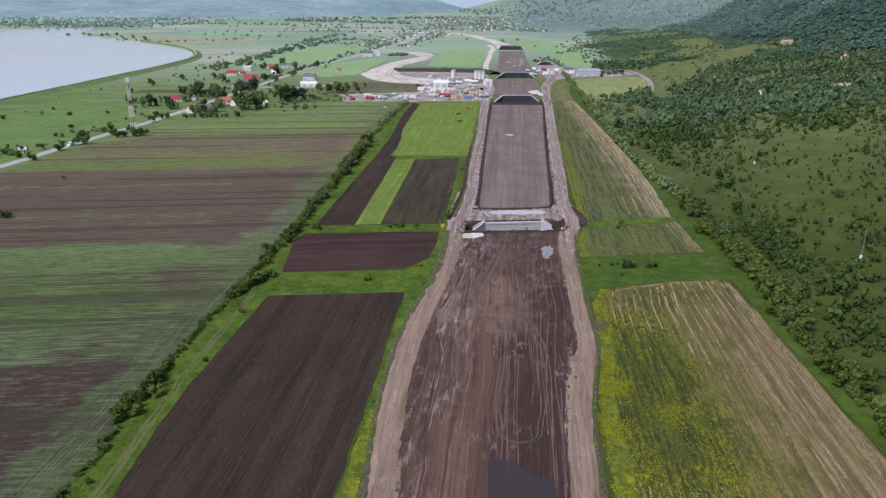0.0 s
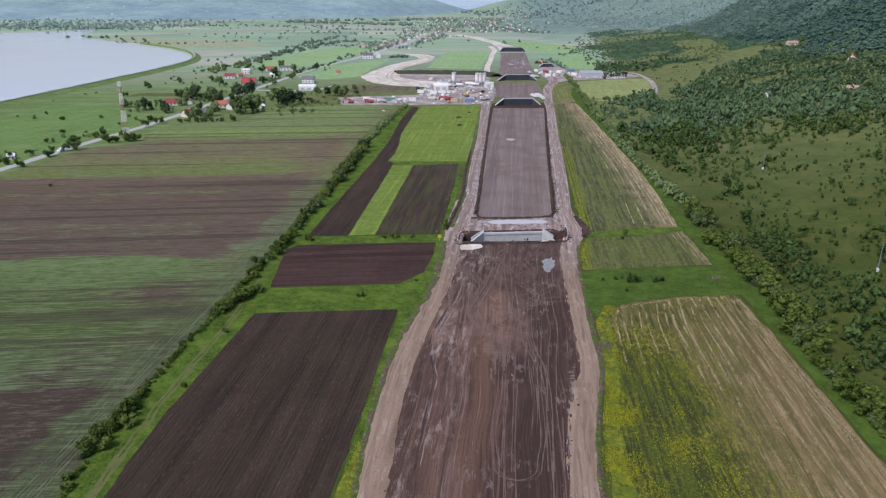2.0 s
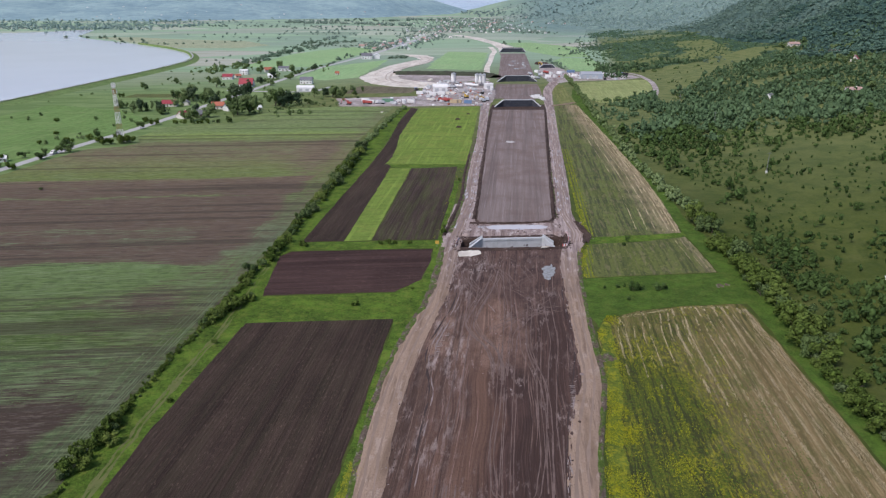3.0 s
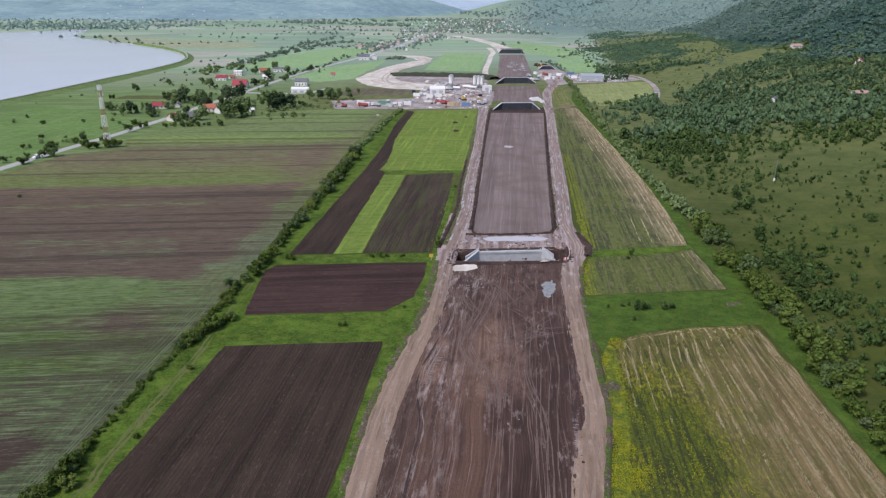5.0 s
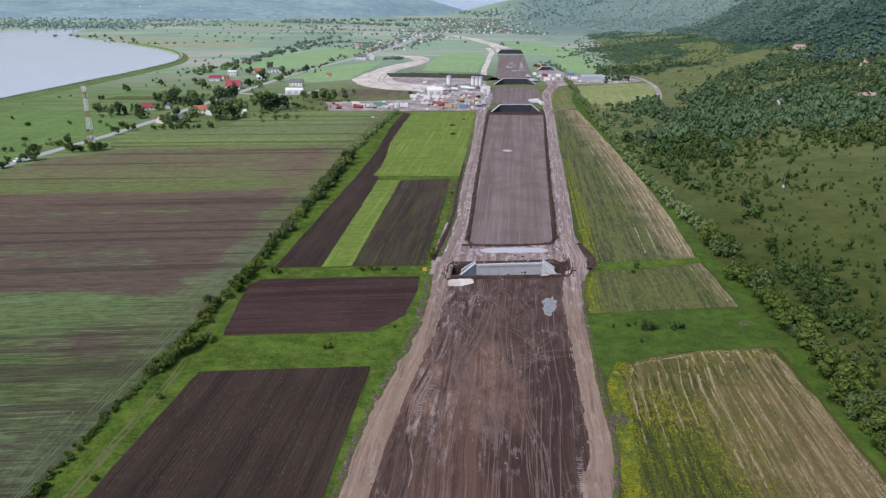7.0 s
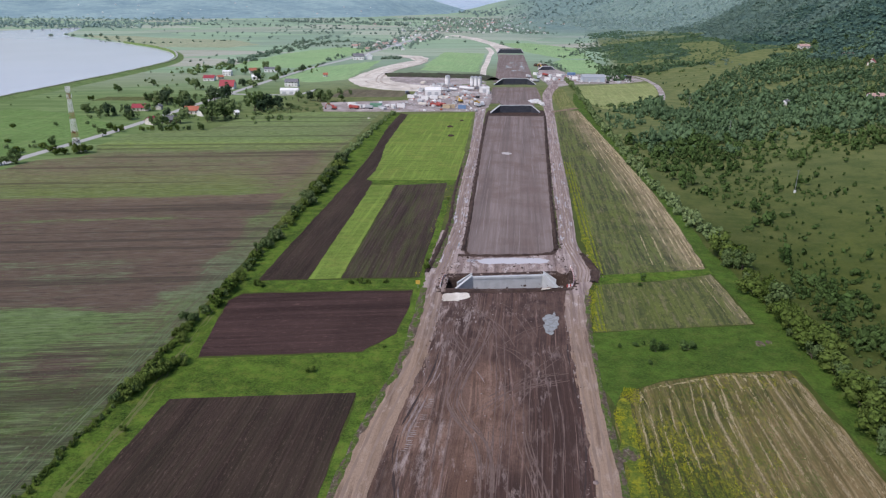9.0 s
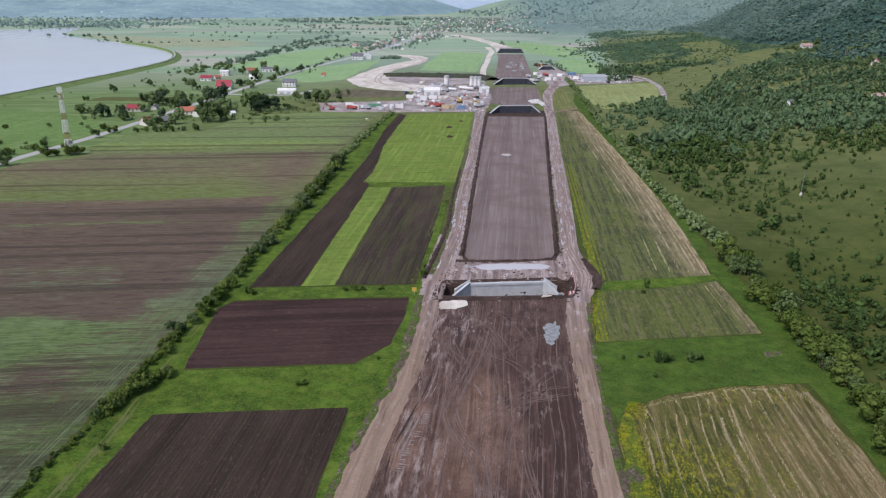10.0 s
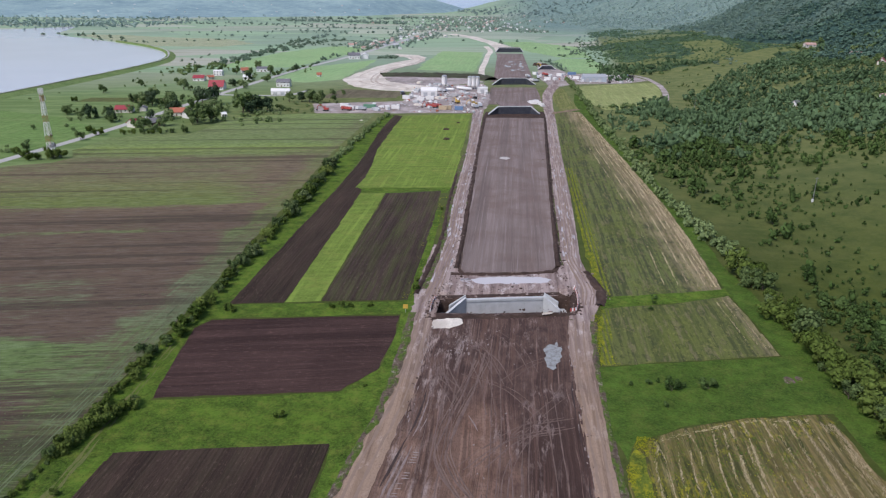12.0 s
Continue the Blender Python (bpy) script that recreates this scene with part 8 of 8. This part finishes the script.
set_out(pipe_stack("stack of pale concrete pipes in the yard"), yard_spots(22))
set_out(pallet_stack("loaded wooden pallet wrapped in white film", WHITE), yard_spots(34))
set_out(pallet_stack("loaded wooden pallet of reddish blocks", TILE_ORANGE), yard_spots(12))
set_out(pallet_stack("loaded wooden pallet of grey blocks", STEEL), yard_spots(16))
set_out(slab_stack("stack of white concrete slabs on the platform"), [(11.6, 639, 80), (14.6, 634, 84), (17.6, 640, 78), (16.2, 648, 88), (19.6, 631, 70), (20.5, 623, 20), (13, 644, 80), (10, 634, 85)])


# rubble and broken bits lying about the yards
for name, mat, n, size, label in (("pale_rubble", WHITE, 150, 0.55, "pale broken blocks lying about the yards"), ("grey_rubble", CONCRETE, 160, 0.6, "grey rubble lying about the yards"), ("rusty_scrap", TILE_ORANGE, 60, 0.5, "rusty scrap lying about the yards")):
    some = yard_spots(n)
    merge(name, LUMP, [(x, y, 0.3) for x, y, _ in some], [min(1.6, size * math.exp(litter.gauss(0, 0.5))) for _ in some], mat, label, "rubble")


# ---- lattice mast beside the country road ----
def mast(x, y, tall):
    thing = empty("radio_mast", pose(x, y, 0))
    levels = 10
    for k in range(levels):
        z0, z1 = tall * k / levels, tall * (k + 1) / levels
        w0, w1 = 1.35 - 0.85 * k / levels, 1.35 - 0.85 * (k + 1) / levels
        bm = bmesh.new()
        low = [(sx * w0, sy * w0, z0) for sx, sy in ((-1, -1), (1, -1), (1, 1), (-1, 1))]
        high = [(sx * w1, sy * w1, z1) for sx, sy in ((-1, -1), (1, -1), (1, 1), (-1, 1))]
        thick = 0.6 if k in (2, 5, 8) else 1.25
        for i in range(4):
            j = (i + 1) % 4
            bar(bm, low[i], high[i], 0.09 * thick)
            bar(bm, low[i], high[j], 0.05 * thick)
            bar(bm, low[j], high[i], 0.05 * thick)
            bar(bm, high[i], high[j], 0.05 * thick)
        part("lattice_section", bm, WHITE if k not in (2, 5, 8) else RED, thing, "white lattice section" if k not in (2, 5, 8) else "red lattice section")
    for a in (0, 120, 240):
        part("antenna", box(bmesh.new(), (0.35, 0.2, 2.4), (1.2 * math.cos(radians(a)), 1.2 * math.sin(radians(a)), tall - 1.2), 0.04, a), WHITE, thing, "white panel antenna")
        part("antenna", box(bmesh.new(), (0.3, 0.2, 2.0), (1.4 * math.cos(radians(a + 50)), 1.4 * math.sin(radians(a + 50)), tall - 5), 0.04, a), WHITE, thing, "white panel antenna")
    part("equipment_hut", box(bmesh.new(), (2.6, 2.6, 2.4), (3.6, -1, 1.2), 0.05), WHITE, thing, "small white equipment hut")
    tagged(thing, "tall red and white lattice radio mast beside the road", "mast")


mast(-231.5, 411, 33.6)


# ---- houses ----
def house(w, l, h, rise, wall, roof, label, windows=True, chimney=True):
    """A gabled house: walls, two roof slopes, windows, door, chimney. Its ridge runs along x."""
    thing = empty("house")
    bm = bmesh.new()
    prism(bm, [(-l / 2, -0.5), (l / 2, -0.5), (l / 2, h), (0, h + rise), (-l / 2, h)], -w / 2, w / 2)
    part("wall", bm, wall, thing)
    for s in (-1, 1):
        bm = bmesh.new()
        k = rise / (l / 2)
        prism(bm, [(s * (l / 2 + 0.5), h - 0.5 * k + 0.03), (0, h + rise + 0.03), (0, h + rise + 0.25), (s * (l / 2 + 0.5), h - 0.5 * k + 0.25)], -w / 2 - 0.45, w / 2 + 0.45)
        slope = part("roof", bm, roof, thing)
    if chimney:
        part("chimney", box(bmesh.new(), (0.7, 0.7, 1.6), (w * 0.22, l * 0.12, h + rise * 0.9)), PLASTER, slope)
    if windows:
        storeys = 1 if h < 4.5 else 2
        for f in range(storeys):
            for k in range(max(2, int(w / 3.2))):
                x = -w / 2 + (k + 0.5) * w / max(2, int(w / 3.2))
                for s in (-1, 1):
                    if f == 0 and k == 1 and s < 0:
                        part("door", box(bmesh.new(), (1.1, 0.1, 2.1), (x, s * (l / 2 + 0.03), 1.05)), TIMBER, thing)
                        continue
                    win = part("window", box(bmesh.new(), (1.3, 0.1, 1.4), (x, s * (l / 2 + 0.03), 1.7 + f * 2.8)), WHITE, thing)
                    part("pane", box(bmesh.new(), (1.1, 0.06, 1.2), (x, s * (l / 2 + 0.07), 1.7 + f * 2.8)), GLASS, win)
    return tagged(thing, label, "house", "village houses")


for x, y, turn, args in (
    (-256, 681, 8, (15, 13, 3.2, 5.6, WHITE, TILE_RED, "large white house with a steep crimson roof")), (-297, 738, 10, (12, 10, 3.4, 2.6, WHITE, TILE_RED, "white house with a low crimson roof")), (-298, 786, 8, (10, 9, 5.0, 1.2, WHITE, WHITE, "plain white house with a flat pale roof")),
    (-268, 549, 14, (13, 9, 2.8, 2.6, PLASTER, TILE_RED, "low cream farmhouse with a crimson roof")), (-258, 556, 100, (6, 5, 2.6, 1.4, PLASTER, TILE_GREY, "grey roofed outbuilding beside the farmhouse")), (-226, 541, 12, (11, 9, 3.2, 2.8, PLASTER, TILE_ORANGE, "cream house with an orange tiled roof")),
    (-214, 534, 60, (10, 8, 3.0, 3.0, WHITE, TILE_GREY, "white gabled house with a grey roof")), (-232, 497, 70, (11, 8, 3.0, 2.8, PLASTER, TILE_RED, "farmhouse with a faded crimson roof")), (-223, 502, 30, (8, 7, 2.8, 2.6, TIMBER, TILE_GREY, "old timber barn with a grey roof")),
    (-206, 709, 4, (14, 9, 4.8, 3.0, WHITE, TILE_GREY, "white two-storey house with a slate roof")), (-197, 795, 20, (5, 5, 2.4, 2.0, WHITE, TILE_ORANGE, "small white cottage with an orange roof")), (-266, 830, 5, (14, 9, 3.4, 1.6, WHITE, TILE_GREY, "long white house beside the road")),
    (-257, 756, 15, (9, 8, 3.2, 2.2, WHITE, WHITE, "pale house with a white sheet roof")), (-292, 752, 40, (7, 6, 2.6, 1.8, PLASTER, TILE_ORANGE, "small cottage with an orange roof")), (-280, 812, 30, (8, 7, 3, 2.4, PLASTER, TILE_ORANGE, "small cottage with an orange roof")),
    (-194, 541, 40, (3.6, 3, 2.2, 1.2, WHITE, WHITE, "small white shed at the field edge")), (-207, 1004, 12, (14, 10, 4.6, 2.6, WHITE, TILE_GREY, "white two-storey house with a slate roof")), (-196, 1015, 100, (14, 9, 4, 2.6, WHITE, WHITE, "white warehouse with a pale roof")), (-212, 1022, 20, (12, 8, 4, 2.4, PLASTER, TILE_GREY, "cream house with a grey roof")),
    (-286, 240, 30, (4, 3, 2.2, 1.0, PLASTER, WHITE, "small pale shed in the allotments")), (-262, 351, 30, (4, 3, 2.4, 1.2, WHITE, WHITE, "small white shed beside the road")),
    (260, 612, 14, (12, 7, 2.8, 1.6, WHITE, TILE_BROWN, "white hillside house with a faded brown roof")), (326, 772, 60, (8, 7, 2.4, 3.0, PLASTER, TILE_RED, "hillside house with a red roof")), (357, 896, 10, (12, 8, 3.0, 2.0, WHITE, TILE_BROWN, "white hillside house with a brown roof")), (340, 981, 5, (12, 8, 3.0, 2.0, PLASTER, TILE_BROWN, "long cream hillside house with a brown roof")), (196, 604, 30, (5, 4, 2.2, 1.2, WHITE, TILE_GREY, "small white hut in the scrub")),
):
    house(*args).matrix_basis = pose(x, y, land(x, y) + 0.05, 0, 0, turn) @ Matrix.Scale(0.84 if x < -180 and y < 800 else 1.0, 4)
hall(15, 7, 3.0, WHITE, WHITE, "long white greenhouse tunnel", 1.6).matrix_basis = pose(-192, 657, 0.05, 0, 0, 6)

# the village at the valley's end
kinds = [house(11, 9, 3.4, 3.2, w, r, "distant village house with " + t, False, False) for w, r, t in ((WHITE, TILE_BROWN, "white walls and a faded brown roof"), (WHITE, STEEL, "white walls and a pale grey roof"), (WHITE, WHITE, "white walls and a pale sheet roof"), (WHITE, PLASTER, "white walls and a cream roof"), (PLASTER, TILE_BROWN, "cream walls and a faded brown roof"))]
vil = random.Random(31)
spots_v = []
while len(spots_v) < 265:
    a = vil.random()
    if a < 0.2:
        y = vil.uniform(1180, 1700)
        x = -205 + vil.gauss(0, 18) + (y - 1400) * 0.02
        if abs(x + 203) < 8:
            continue
    elif a < 0.9:
        y = 1760 + 1150 * vil.random() ** 1.3
        x = float(np.interp(y, [1760, 2340, 2900], [-90, -120, -210])) + vil.gauss(0, 105)
    else:
        x = vil.uniform(-2000, -600)
        y = float(np.interp(x, *SHORE)) + vil.uniform(40, 420)
    if x > foot(y) + 90 or (y < 2100 and x > 70):
        continue
    spots_v.append((x, y))
for i, (x, y) in enumerate(spots_v):
    m = pose(x, y, (land(x, y) if x > -600 else far_height(x, y, SHORE, 0.085, 210, 0.5)) + 0.05, 0, 0, vil.uniform(0, 180)) @ Matrix.Diagonal((*[vil.uniform(0.55, 0.95) * (1 if x > -600 else 0.7)] * 3, 1))
    if i < len(kinds):
        kinds[i].matrix_basis = m
    else:
        copy_thing(vil.choice(kinds), m)
at = [(x + vil.gauss(0, 15), y + vil.gauss(0, 20)) for x, y in spots_v if x > -600 for _ in range(8)]
at = [(x, y) for x, y in at if abs(x + 203) > 9 or y > 1700]
# garden trees in the haze-tinted far leaf colour
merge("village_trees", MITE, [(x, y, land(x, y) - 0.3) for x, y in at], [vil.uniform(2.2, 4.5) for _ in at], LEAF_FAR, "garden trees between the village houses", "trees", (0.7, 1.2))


# posts on the slope
def post(x, y, tall):
    thing = empty("line_post", pose(x, y, land(x, y), 0, 1, 20))
    part("shaft", tube(bmesh.new(), 0.2, tall, pose(0, 0, tall / 2), 0.09, 8), STEEL_GREY, thing)
    part("footing", box(bmesh.new(), (0.7, 0.7, 1.3), (0, 0, 0.5), 0.06), WHITE, thing, "whitewashed concrete footing")
    part("crossarm", box(bmesh.new(), (1.8, 0.12, 0.12), (0, 0, tall - 0.5)), STEEL_GREY, thing)
    for k in (-0.75, 0.75):
        part("insulator", tube(bmesh.new(), 0.06, 0.3, pose(k, 0, tall - 0.3), 0.04, 8), GLASS, thing)
    tagged(thing, "slender grey line post with a whitewashed footing on the slope", "post", "line posts")


STEEL_GREY = plain_mat("weathered_post", (0.2, 0.21, 0.2), 0.8, (0.12, 0.12, 0.11), 0.6)
for x, y in ((119, 364), (112, 229), (126, 492), (130, 616)):
    post(x, y, 10.0)
